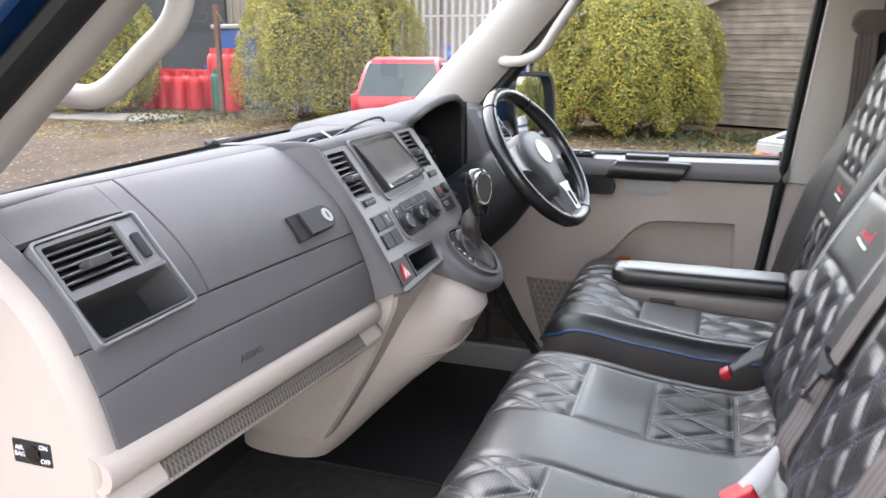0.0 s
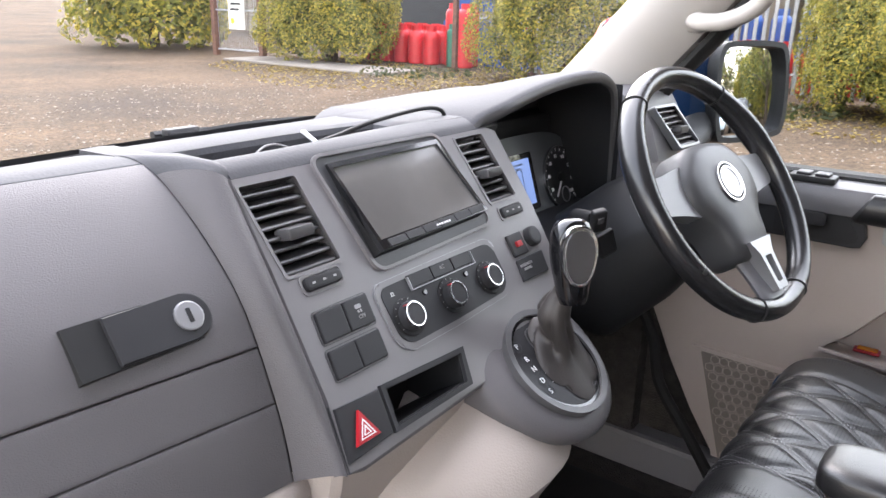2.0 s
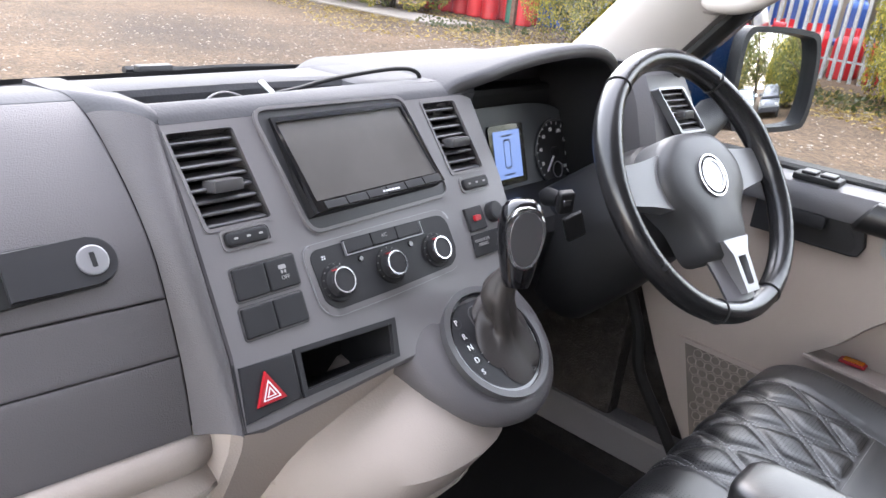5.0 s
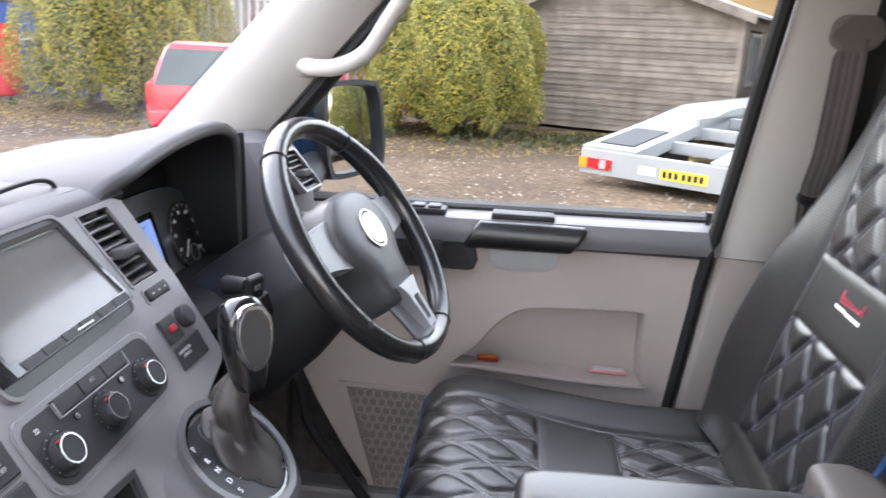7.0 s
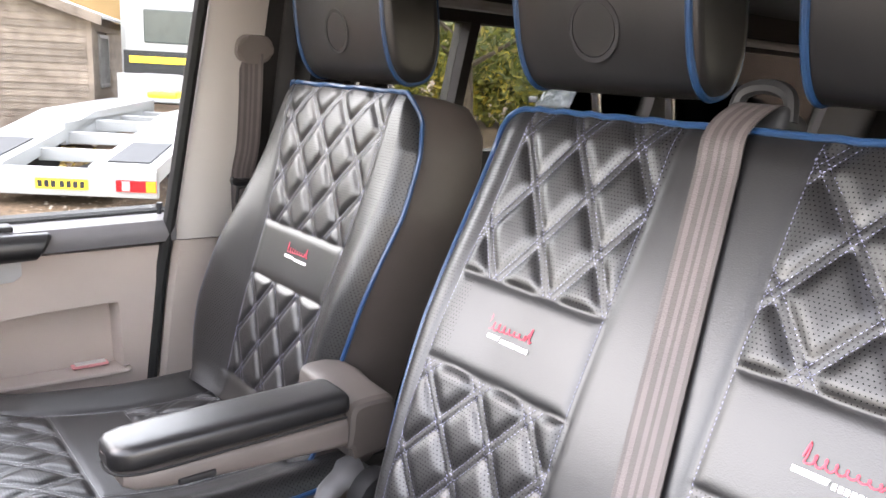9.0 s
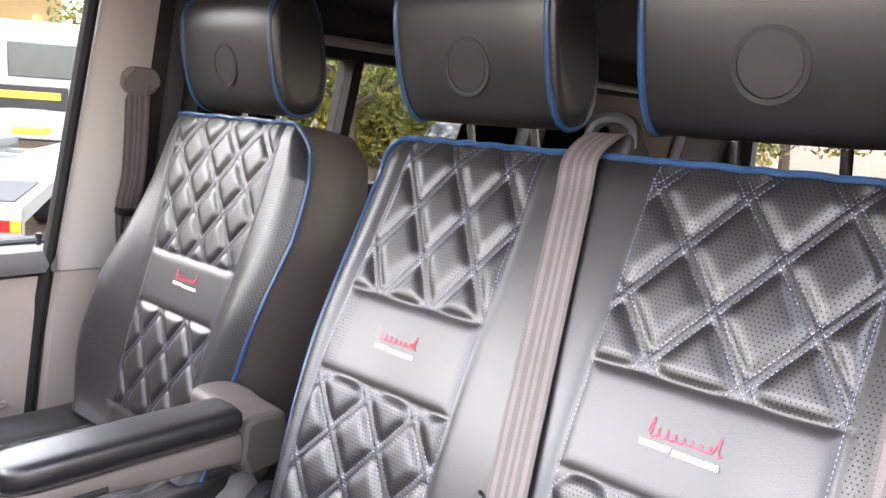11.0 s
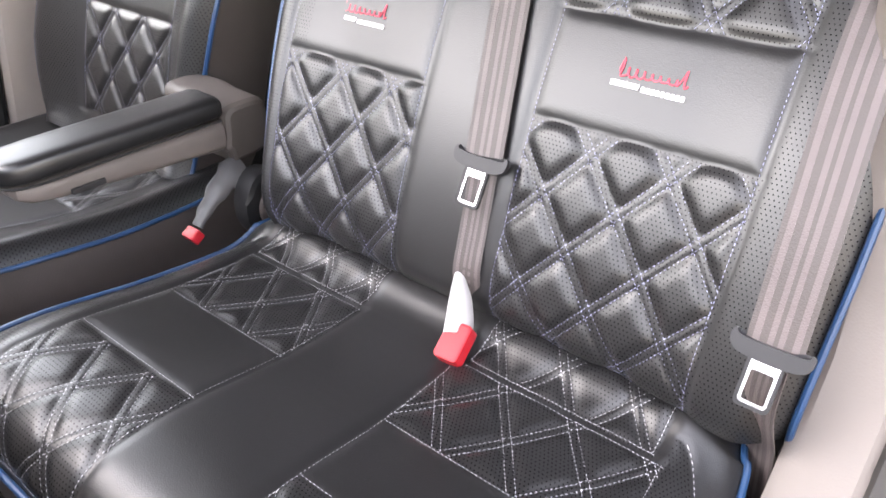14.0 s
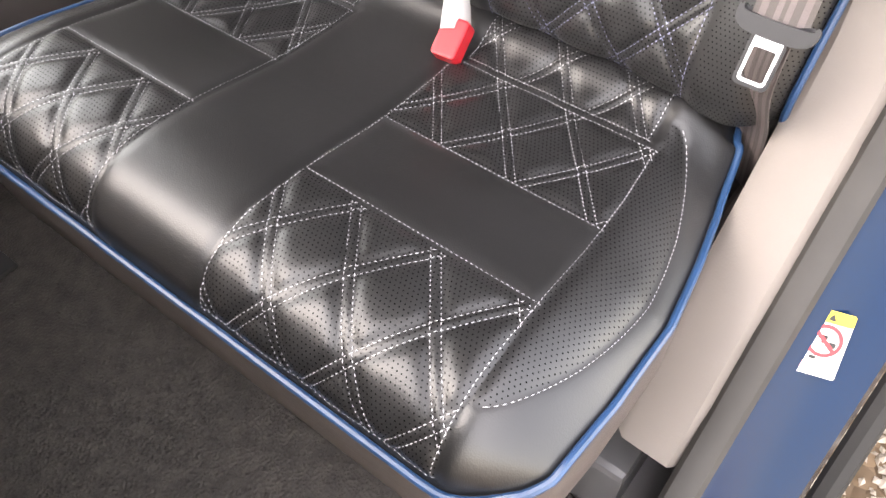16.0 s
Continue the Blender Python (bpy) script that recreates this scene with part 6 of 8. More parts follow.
con = thing("centre_console", "warm grey lower console with a charcoal gear lever pod", "console")
part("trunk", loft([superring(r[0] - 0.022, *r[1:], 48, 0.80) for r in ((1.318, 1.497, 0.448, 0.80, 1.125), (1.272, 1.511, 0.415, 0.80, 1.102), (1.236, 1.514, 0.394, 0.80, 1.080), (1.224, 1.504, 0.384, 0.80, 1.055), (1.216, 1.474, 0.400, 0.80, 1.022), (1.208, 1.430, 0.436, 0.80, 0.980), (1.200, 1.385, 0.495, 0.80, 0.930), (1.190, 1.335, 0.565, 0.82, 0.860), (1.185, 1.295, 0.622, 0.84, 0.800), (1.192, 1.272, 0.65, 0.84, 0.776))]), BEIGE, con, "smooth warm grey console body")
rings = []
for x, e in ((1.126, 0.022), (1.131, 0.006), (1.140, 0.0), (1.235, 0.0), (1.330, 0.004)):
    rings.append([Vector((x, y + e, z)) for y, z in ((0.476, 1.152), (0.472, 1.138), (0.475, 1.118), (0.488, 1.085), (0.508, 1.040), (0.535, 0.985), (0.575, 0.915), (0.615, 0.85), (0.80, 0.85), (0.80, 0.98), (0.50, 1.10))])
part("lower_face", loft(rings), BEIGE, con, "warm grey face below the cubby")
part("seam_line", loft([superring(1.2055, 1.4505, 0.4095, 0.80, z) for z in (1.0035, 1.0015)]), CARDFAB, con)
bm = bmesh.new()
tube(bm, smooth_path([(1.205, 0.520, 1.030), (1.214, 0.502, 1.026), (1.232, 0.494, 1.022), (1.243, 0.486, 1.012), (1.240, 0.484, 1.002)], 4), 0.006, 8)
part("bag_hook", bm, BEIGE, con, "small moulded bag hook")

# pod: swells out of the fascia and carries the selector plate
GM = frame_matrix((1.437, 0.434, 1.142), (1, 0, 0), (0, 0.80, 0.60))
pod_rings = []
N_ = 48
for f in (0.0, 0.15, 0.3, 0.45, 0.6, 0.72, 0.82, 0.9, 0.95, 0.98, 1.0):
    ring = []
    for q in range(N_):
        t = 2 * math.pi * q / N_
        lo_ = FM @ Vector((1.432 + 0.108 * math.cos(t), -0.098 + 0.098 * math.sin(t), -0.035))
        hi_ = GM @ Vector((0.0735 * math.cos(t), 0.0720 * math.sin(t), 0.0))
        p = lo_.lerp(hi_, f)
        swell = math.sin(math.pi * f ** 1.6) ** 0.8 if 0 < f < 1 else 0.0
        out_ = GM.to_3x3() @ Vector((math.cos(t), math.sin(t), 0))
        ring.append(p + out_ * swell * (0.016 - 0.004 * math.sin(t)) + Vector((0, -0.006, 0.004)) * swell)
    pod_rings.append(ring)
part("pod", loft(pod_rings), GRAINED, con, "charcoal grained gear lever pod")
part("selector_rim", ring_plate(circle(0, 0, 0.0700, 44, 0.0680), circle(0, 0, 0.0625, 44, 0.0605), -0.006, 0.0085, GM), SLAT, con, "satin black rim")
part("selector_inner_rim", ring_plate(circle(0, 0, 0.0625, 44, 0.0605), circle(0, 0, 0.0585, 44, 0.0565), -0.004, 0.0055, GM), GLOSS, con, "gloss black inner rim")
part("selector_plate", prism(circle(0, 0, 0.0605, 44, 0.0585), -0.004, 0.003, GM), BUTTON, con)
part("selector_slot", prism(rrect(-0.012, 0.040, -0.046, 0.046, 0.012), 0.002, 0.0036, GM), BLACK, con)
part("slot_trim", ring_plate(rrect(-0.014, 0.042, -0.048, 0.048, 0.014), rrect(-0.0125, 0.0405, -0.0465, 0.0465, 0.012), 0.002, 0.0042, GM), SLAT, con)
for ch, x, y in (("P", -0.036, 0.036), ("R", -0.0366, 0.0189), ("N", -0.0376, 0.0056), ("D", -0.0392, -0.0093), ("S", -0.0404, -0.0235), ("+", -0.0252, -0.0052), ("-", -0.0258, -0.0157)):
    if ch in "PRNDS":
        part("letter_ring", ring_plate(circle(x, y, 0.0068, 24), circle(x, y, 0.0063, 24), 0.003, 0.0034, GM), DASHTOP, con)
    lettering("selector_letter", ch, 0.0092, WHITE, GM @ Matrix.Translation((x, y, 0.0033)), con)

lever = thing("gear_lever", "black leather gaitered automatic gear lever with a satin knob insert", "gear lever")
top = Vector((1.438, 0.428, 1.228))
base = GM @ Vector((0.017, -0.002, 0.004))
rings = []
for k in range(25):
    f = k / 24
    c = base.lerp(top, f) + Vector((0.004 * math.sin(f * 7), 0.010 * math.sin(f * 3.1), 0))
    r = 0.0125 + 0.030 * (1 - f) ** 1.25 * (0.8 + 0.2 * math.cos(f * 9))
    ring = []
    for q in range(40):
        t = 2 * math.pi * q / 40
        crease = abs(math.sin(2.5 * t + 2.2 * f + 0.6 * math.sin(7 * f))) ** 0.55
        roll = 0.5 + 0.5 * math.sin(f * 17 + 1.5 * math.sin(2 * t))
        g = r * (0.80 + 0.22 * crease) + 0.0035 * roll * (1 - f)
        ring.append(c + GM.to_3x3() @ Vector((g * math.cos(t), g * (1.22 - 0.2 * f) * math.sin(t), 0)))
    rings.append(ring)
part("gaiter", loft(rings), GAITER, lever, "creased black leather gaiter")
KM = frame_matrix(top + Vector((0.003, -0.005, 0.040)), (0.80, -0.60, 0.0), (0.20, 0.08, 1.0))
kr = []
for y, wx, wz in [tuple(p) for p in smooth_path([(-0.050, 0.013, 0.013), (-0.042, 0.016, 0.015), (-0.022, 0.020, 0.017), (0.0, 0.0235, 0.0185), (0.020, 0.0235, 0.0185), (0.034, 0.0195, 0.016), (0.041, 0.012, 0.010), (0.0425, 0.004, 0.003)], 5)]:
    kr.append([KM @ Vector((1.0 * wx * math.copysign(abs(math.cos(t)) ** 0.8, math.cos(t)), y, wz * math.copysign(abs(math.sin(t)) ** 0.8, math.sin(t)))) for t in [2 * math.pi * q / 28 for q in range(28)]])
knob = part("knob", loft(kr), GLOSS, lever, "gloss black knob")
sh = [(p.x, p.y) for p in smooth_path([(-0.014, -0.016, 0), (-0.018, 0.010, 0), (-0.010, 0.032, 0), (0.010, 0.032, 0), (0.018, 0.010, 0), (0.010, -0.022, 0), (-0.004, -0.028, 0)], 5, closed=True)]
part("insert_rim", prism([(x * 1.12, y * 1.04) for x, y in sh], 0.010, 0.0205, KM, 0.002), CHROME, knob, "chrome outline")
part("insert", prism([(x * 0.94, y * 0.89) for x, y in sh], 0.014, 0.0214, KM, 0.0015), SATINDARK, knob, "brushed dark insert")

# ---- instruments and steering ----
ARCH = smooth_path([(1.496, 0, 1.352), (1.506, 0, 1.372), (1.535, 0, 1.390), (1.585, 0, 1.4045), (1.655, 0, 1.4175), (1.74, 0, 1.4265), (1.82, 0, 1.4285), (1.872, 0, 1.420), (1.910, 0, 1.4005), (1.934, 0, 1.372), (1.946, 0, 1.335), (1.952, 0, 1.28), (1.956, 0, 1.20)], 4)


def arch_row(y, inset, flatten=0.0, skew=0.0):
    """One line across the instrument hood, drawn in from its outer arch and let down towards the dash top."""
    row = []
    for k, p in enumerate(ARCH):
        a, b = ARCH[max(0, k - 1)], ARCH[min(len(ARCH) - 1, k + 1)]
        t = (b - a).normalized()
        q = Vector((p.x + t.z * inset, 0, p.z - t.x * inset))
        if q.z > 1.375:
            q.z += (1.375 + (q.z - 1.375) * 0.3 - q.z) * flatten
        lead = float(step01(0.03, 0.10, abs(p.x - 1.74) - 0.12))
        row.append(Vector((q.x + skew * (q.x - 1.74), y + 0.012 * lead, q.z)))
    return row


part("instrument_hood", sheet([arch_row(0.598, 0.0035), arch_row(0.602, 0.0005), arch_row(0.608, 0.0), arch_row(0.64, 0.0, 0.10, 0.02), arch_row(0.68, 0.0, 0.30, 0.04), arch_row(0.73, 0.0, 0.62, 0.07), arch_row(0.78, 0.001, 1.0, 0.1), arch_row(0.86, 0.02, 1.15, 0.1)]), DASHTOP, dash, "arched grey hood over the instruments")
part("hood_rim", sheet([arch_row(0.598, 0.0035), arch_row(0.5955, 0.007), arch_row(0.5955, 0.012), arch_row(0.598, 0.0165), arch_row(0.603, 0.0185)]), SLAT, dash, "rounded black rim of the instrument hood")
part("hood_lining", sheet([arch_row(0.603, 0.0185), arch_row(0.64, 0.020, 0.1), arch_row(0.70, 0.024, 0.35), arch_row(0.735, 0.026, 0.5)]), BLACK, dash, "black underside of the instrument hood")
part("hood_back", loft([[Vector((x, 0.765, 1.30)), Vector((x, 0.765, 1.384)), Vector((x, 0.845, 1.368)), Vector((x, 0.845, 1.30))] for x in (1.58, 1.80, 2.06)]), DASHTOP, dash)
part("binnacle_side", sheet([[Vector((x, y, z)) for y in (0.60, 0.66, 0.74)] for x, z in ((1.932, 1.40), (1.936, 1.34), (1.938, 1.27), (1.940, 1.19))]), BLACK, dash)
bm = bmesh.new()
box(bm, (1.572, 0.725, 1.10), (2.00, 0.80, 1.345), 0.01)
part("instrument_well", bm, BLACK, dash)
CM = frame_matrix((1.765, 0.688, 1.249), (1, 0, 0), (0, 0.30, 0.954))
part("cluster_panel", prism([(p.x, p.y) for p in smooth_path([(-0.19, -0.055, 0), (-0.185, 0.03, 0), (-0.13, 0.068, 0), (0.0, 0.075, 0), (0.13, 0.068, 0), (0.185, 0.03, 0), (0.19, -0.055, 0)], 4)], -0.01, 0.0, CM), CLUSTER, dash, "dark instrument panel")
CD = CM @ Matrix.Translation((0, -0.011, 0))
for x in (-0.115, 0.132):
    d = part("dial_face", prism(circle(x, 0.0, 0.052, 40), 0.0, 0.002, CD), DIAL, dash, "round dial with pale numerals")
    part("dial_ring", ring_plate(circle(x, 0.0, 0.055, 40), circle(x, 0.0, 0.0515, 40), 0.0, 0.005, CD), CHROME, d)
    bm = bmesh.new()
    for q in range(17):
        a = radians(225 - 270 * q / 16)
        prism([(x + r * math.cos(a + e), r * math.sin(a + e)) for r, e in ((0.046, -0.02), (0.0505, -0.02), (0.0505, 0.02), (0.046, 0.02))], 0.002, 0.0026, CD, bm=bm)
    part("dial_ticks", bm, WHITE, d)
    part("dial_hub", prism(circle(x, 0.0, 0.009, 20), 0.002, 0.008, CD, 0.002), BLACK, d)
    part("needle", prism([(x - 0.002, 0.0), (x + 0.002, 0.0), (x - 0.026, -0.030), (x - 0.028, -0.028)], 0.004, 0.006, CD), WHITE, d)
    part("sub_dial", ring_plate(circle(x + 0.006, -0.030, 0.014, 24), circle(x + 0.006, -0.030, 0.0125, 24), 0.002, 0.0035, CD), SATIN, d)
    if x > 0:
        for q, num in enumerate(("20", "40", "60", "80", "100", "120", "140", "160")):
            a = radians(205 - 250 * q / 7)
            lettering("dial_number", num, 0.0085, WHITE, CD @ Matrix.Translation((x + 0.038 * math.cos(a), 0.038 * math.sin(a), 0.0024)), d)
part("display_frame", prism(rrect(-0.038, 0.050, -0.047, 0.046, 0.004), 0.0, 0.003, CM), GLOSS, dash)
part("display", prism(rrect(-0.028, 0.038, -0.037, 0.037, 0.002), 0.003, 0.004, CM), LCD, dash, "pale blue lit driver's display")
part("display_figure", ring_plate(rrect(-0.005, 0.012, -0.022, 0.024, 0.005), rrect(-0.0035, 0.0105, -0.019, 0.021, 0.004), 0.004, 0.0044, CM), DIALBLUE, dash)
bm = bmesh.new()
prism(rrect(-0.010, 0.018, 0.028, 0.0305, 0.0008, 3), 0.004, 0.0044, CM, bm=bm)
prism(rrect(-0.010, 0.018, -0.032, -0.0295, 0.0008, 3), 0.004, 0.0044, CM, bm=bm)
part("display_bars", bm, DIALBLUE, dash)

# driver's lower dash, ledge and right-hand vent
rings = []
for k in range(9):
    x = 1.50 + 0.62 * k / 8
    bow = 0.02 * math.sin(k / 8 * math.pi)
    rings.append([Vector((x, y - bow, z)) for y, z in ((0.68, 1.198), (0.595, 1.208), (0.568, 1.203), (0.556, 1.185), (0.565, 1.10), (0.60, 1.02), (0.68, 0.96), (0.80, 0.96), (0.80, 1.198))])
part("driver_lower_dash", loft(rings), BLACK, dash, "dark lower dash under the steering column")
rings = []
for x, e in ((1.972, 0.03), (1.984, 0.006), (2.10, 0.0), (2.145, 0.008)):
    rings.append([Vector((x + (0.30 * max(0.0, y - 0.53) if x < 2 else 0.0), y + e, z)) for y, z in ((0.82, 1.36), (0.69, 1.385), (0.625, 1.387), (0.592, 1.376), (0.563, 1.33), (0.540, 1.27), (0.535, 1.21), (0.80, 1.20))])
part("vent_housing", loft(rings), DASH, dash)
VM = frame_matrix((2.080, 0.546, 1.325), (1, -0.10, 0), (0, 0.45, 0.89))
air_vent(VM, 0.070, 0.072, 7, dash, skew=-0.045, frame_mat=SATIN, rim=0.004, deep=0.022)

wheel = thing("steering_wheel", "black leather three-spoke steering wheel with a satin lower spoke", "steering wheel")
tilt, yaw = radians(36.0), radians(-9.0)
wn_ = Vector((math.sin(yaw) * math.cos(tilt), -math.cos(yaw) * math.cos(tilt), math.sin(tilt)))
wx_ = Vector((math.cos(yaw), math.sin(yaw), 0))
wy_ = wn_.cross(wx_)
WM = frame_matrix((1.760, 0.372, 1.294), wx_, wy_)
R0 = 0.170
HB = WM @ Matrix.Translation((0.007, 0.0, 0.012))
bm = bmesh.new()
rings = []
for k in range(96):
    a = 2 * math.pi * k / 96
    thick = 0.0155 + 0.0022 * math.exp(-((math.degrees(a) % 180 - 25 if math.degrees(a) < 180 else 99) / 16) ** 2) + 0.0022 * math.exp(-((math.degrees(a) - 155) / 16) ** 2)
    c = Vector((R0 * math.cos(a), R0 * math.sin(a), 0))
    o = Vector((math.cos(a), math.sin(a), 0))
    rings.append([bm.verts.new(WM @ (c + o * thick * 0.92 * math.cos(t) + Vector((0, 0, 1)) * thick * 1.08 * math.sin(t))) for t in [2 * math.pi * q / 16 for q in range(16)]])
skin(bm, rings, closed=True)
rim_ob = part("rim", bm, RIM, wheel, "smooth black leather rim, a little shiny with wear")
for deg in (52, 128, 250, 290):
    a = radians(deg)
    c = Vector((R0 * math.cos(a), R0 * math.sin(a), 0))
    o = Vector((math.cos(a), math.sin(a), 0))
    bm = bmesh.new()
    tube(bm, [WM @ (c + o * 0.0152 * math.cos(t) + Vector((0, 0, 1)) * 0.0172 * math.sin(t)) for t in [2 * math.pi * q / 20 for q in range(20)]], 0.0011, 5, closed=True)
    part("rim_seam", bm, RUBBER, rim_ob)
pad_out = smooth_path([(-0.060, 0.045, 0), (-0.030, 0.060, 0), (0.030, 0.060, 0), (0.060, 0.045, 0), (0.078, 0.020, 0), (0.074, -0.010, 0), (0.050, -0.040, 0), (0.036, -0.078, 0), (0.0, -0.084, 0), (-0.036, -0.078, 0), (-0.050, -0.040, 0), (-0.074, -0.010, 0), (-0.078, 0.020, 0)], 4, closed=True)
prings = []
for f, d in ((1.0, -0.045), (1.0, -0.012), (0.985, -0.003), (0.94, 0.004), (0.82, 0.009), (0.55, 0.012), (0.2, 0.013)):
    prings.append([HB @ Vector((p.x * f * 1.12, p.y * f * 1.18 - 0.004, d - 0.012)) for p in pad_out])
hub = part("airbag_pad", loft(prings), HUB, wheel, "soft charcoal airbag pad")
part("emblem_ring", ring_plate(circle(0, 0.004, 0.0285, 40), circle(0, 0.004, 0.0262, 40), -0.002, 0.0035, HB), CHROME, hub, "chrome emblem ring")
part("emblem_disc", prism(circle(0, 0.004, 0.021, 40), -0.002, 0.003, HB, 0.001), SATIN, hub, "plain satin emblem disc")
part("emblem_inner", ring_plate(circle(0, 0.004, 0.0225, 40), circle(0, 0.004, 0.0195, 40), 0.0, 0.004, HB), CHROME, hub)
lettering("airbag_text", "AIRBAG", 0.0085, BLACK, HB @ Matrix.Translation((0.0, -0.068, -0.0065)), hub)
for sx in (-1, 1):
    so = [(x * sx, y) for x, y in fillet([(0.055, 0.046), (0.105, 0.038), (0.160, 0.036), (0.161, -0.010), (0.105, -0.018), (0.055, -0.030)], 0.012)]
    part("spoke", prism(so, -0.026, -0.004, WM, 0.005), SPOKE, wheel, "pale satin side spoke")
rr_ = []
for y, hw, d in ((-0.070, 0.034, -0.016), (-0.095, 0.027, -0.013), (-0.125, 0.024, -0.008), (-0.150, 0.028, -0.002), (-0.170, 0.034, 0.002)):
    rr_.append([WM @ Vector((hw * math.copysign(abs(math.cos(t)) ** 0.6, math.cos(t)), y, d + 0.009 * math.sin(t))) for t in [2 * math.pi * q / 16 for q in range(16)]])
low = part("lower_spoke", loft(rr_), DASH, wheel, "lower spoke")
part("spoke_trim", ring_plate([(-0.029, -0.080), (0.029, -0.080), (0.017, -0.100), (0.014, -0.150), (-0.014, -0.150), (-0.017, -0.100)], [(-0.009, -0.104), (0.0, -0.103), (0.009, -0.104), (0.007, -0.140), (0.0, -0.141), (-0.007, -0.140)], -0.016, 0.0035, HB), SATIN, low, "satin silver fork trim")
# column, stalks and ignition
bm = bmesh.new()
c0, c1 = WM @ Vector((0, 0, -0.045)), WM @ Vector((0, -0.02, -0.26))
tube(bm, [c0, c0.lerp(c1, 0.1), c0.lerp(c1, 0.5), c1], [0.055, 0.085, 0.104, 0.112], 28, flat=0.78)
col = tagged(part("steering_column", bm, BLACK), "black plastic steering column shroud below the wheel", "steering column")
key = thing("ignition_key", "black folding key hanging in the ignition switch", "key")
bm = bmesh.new()
tube(bm, [Vector((1.600, 0.477, 1.266)), Vector((1.604, 0.483, 1.265)), Vector((1.622, 0.510, 1.258))], [0.009, 0.010, 0.012], 18)
part("lock_barrel", bm, BLACK, key)
KF = Matrix.Translation((1.592, 0.466, 1.268)) @ Euler((radians(15), radians(-8), radians(-35))).to_matrix().to_4x4()
bm = bmesh.new()
box(bm, (-0.010, -0.006, -0.014), (0.010, 0.006, 0.016), 0.004, 3, KF)
part("fob", bm, BLACK, key)
bm = bmesh.new()
box(bm, (-0.005, -0.0072, -0.001), (0.005, -0.0055, 0.008), 0.001, 1, KF)
part("blade", bm, CHROME, key)
bm = bmesh.new()
box(bm, (-0.014, -0.004, -0.022), (0.014, 0.004, 0.016), 0.004, 2, Matrix.Translation((1.632, 0.472, 1.230)) @ Euler((radians(10), radians(-25), radians(-30))).to_matrix().to_4x4())
part("tag", bm, BLACK, key)
# pedals' footwell side: dark carpeted tunnel edge
bm = bmesh.new()
tube(bm, smooth_path([(2.135, 0.66, 1.04), (2.125, 0.575, 0.90), (2.12, 0.545, 0.80), (2.12, 0.47, 0.70), (2.12, 0.40, 0.60)], 6), 0.012, 8)
tagged(part("footwell_hose", bm, RUBBER), "black rubber edging in the driver's footwell", "edging")
bm = bmesh.new()
box(bm, (2.180, 0.40, 0.56), (2.222, 1.03, 1.19), 0.006)
tagged(part("footwell_lining", bm, CARPET), "dark carpet lining on the driver's footwell side", "lining", kind="structure")
mat_ = thing("floor_mat", "black ribbed rubber floor mat in the driver's footwell", "floor mat")
bm = bmesh.new()
box(bm, (1.46, 0.30, 0.580), (2.05, 0.92, 0.588), 0.003)
part("sheet", bm, BLACK, mat_)

# ---- driver's door ----
door = thing("driver_door", "closed driver's door with a warm grey card, black pull and open pocket", "door")


pocket = [(p.x, p.y) for p in smooth_path([(0.275, 0.945, 0), (0.235, 0.980, 0), (0.190, 1.035, 0), (0.150, 1.064, 0), (0.100, 1.073, 0), (0.0, 1.076, 0), (-0.070, 1.077, 0), (-0.084, 1.066, 0), (-0.087, 0.99, 0), (-0.089, 0.938, 0), (-0.080, 0.930, 0), (0.10, 0.934, 0), (0.26, 0.938, 0)], 4, closed=True)]
outline = [(-0.190, 1.188), (-0.172, 1.06), (-0.160, 0.93), (-0.155, 0.80), (-0.15, 0.70), (0.0, 0.66), (0.30, 0.62), (0.41, 0.62), (0.49, 0.74), (0.545, 0.84), (0.62, 1.0), (0.66, 1.10), (0.66, 1.188), (0.3, 1.188), (0.0, 1.188)]
bm = bmesh.new()


def wall_loop(pts, x):
    vs_ = [bm.verts.new((x, a, b)) for a, b in pts]
    es_ = [bm.edges.new((vs_[i], vs_[(i + 1) % len(vs_)])) for i in range(len(vs_))]
    return vs_, es_


vo, eo = wall_loop(outline, 2.165)
vi, ei = wall_loop(pocket, 2.165)
bmesh.ops.triangle_fill(bm, use_beauty=True, edges=eo + ei)
cy0, cz0 = 0.07, 1.0
r1 = [bm.verts.new((2.172, cy0 + (v.co.y - cy0) * 0.975, cz0 + (v.co.z - cz0) * 0.965)) for v in vi]
r2 = [bm.verts.new((2.215, cy0 + (v.co.y - cy0) * 0.955, cz0 + (v.co.z - cz0) * 0.95)) for v in vi]
for a, b in ((vi, r1), (r1, r2)):
    for i in range(len(a)):
        bm.faces.new((a[i], a[(i + 1) % len(a)], b[(i + 1) % len(a)], b[i]))
bm.faces.new(r2)
vb = [bm.verts.new((2.225, v.co.y, v.co.z)) for v in vo]
for i in range(len(vo)):
    bm.faces.new((vo[i], vo[(i + 1) % len(vo)], vb[(i + 1) % len(vo)], vb[i]))
card = part("door_card", bm, CARDFAB, door, "warm grey moulded door card with an open map pocket")
bm = bmesh.new()
tube(bm, smooth_path([(2.163, 0.279, 0.941), (2.161, 0.10, 0.9325), (2.161, -0.08, 0.9275), (2.162, -0.093, 0.937)], 6), 0.0055, 8)
part("pocket_lip", bm, CARDFAB, card)
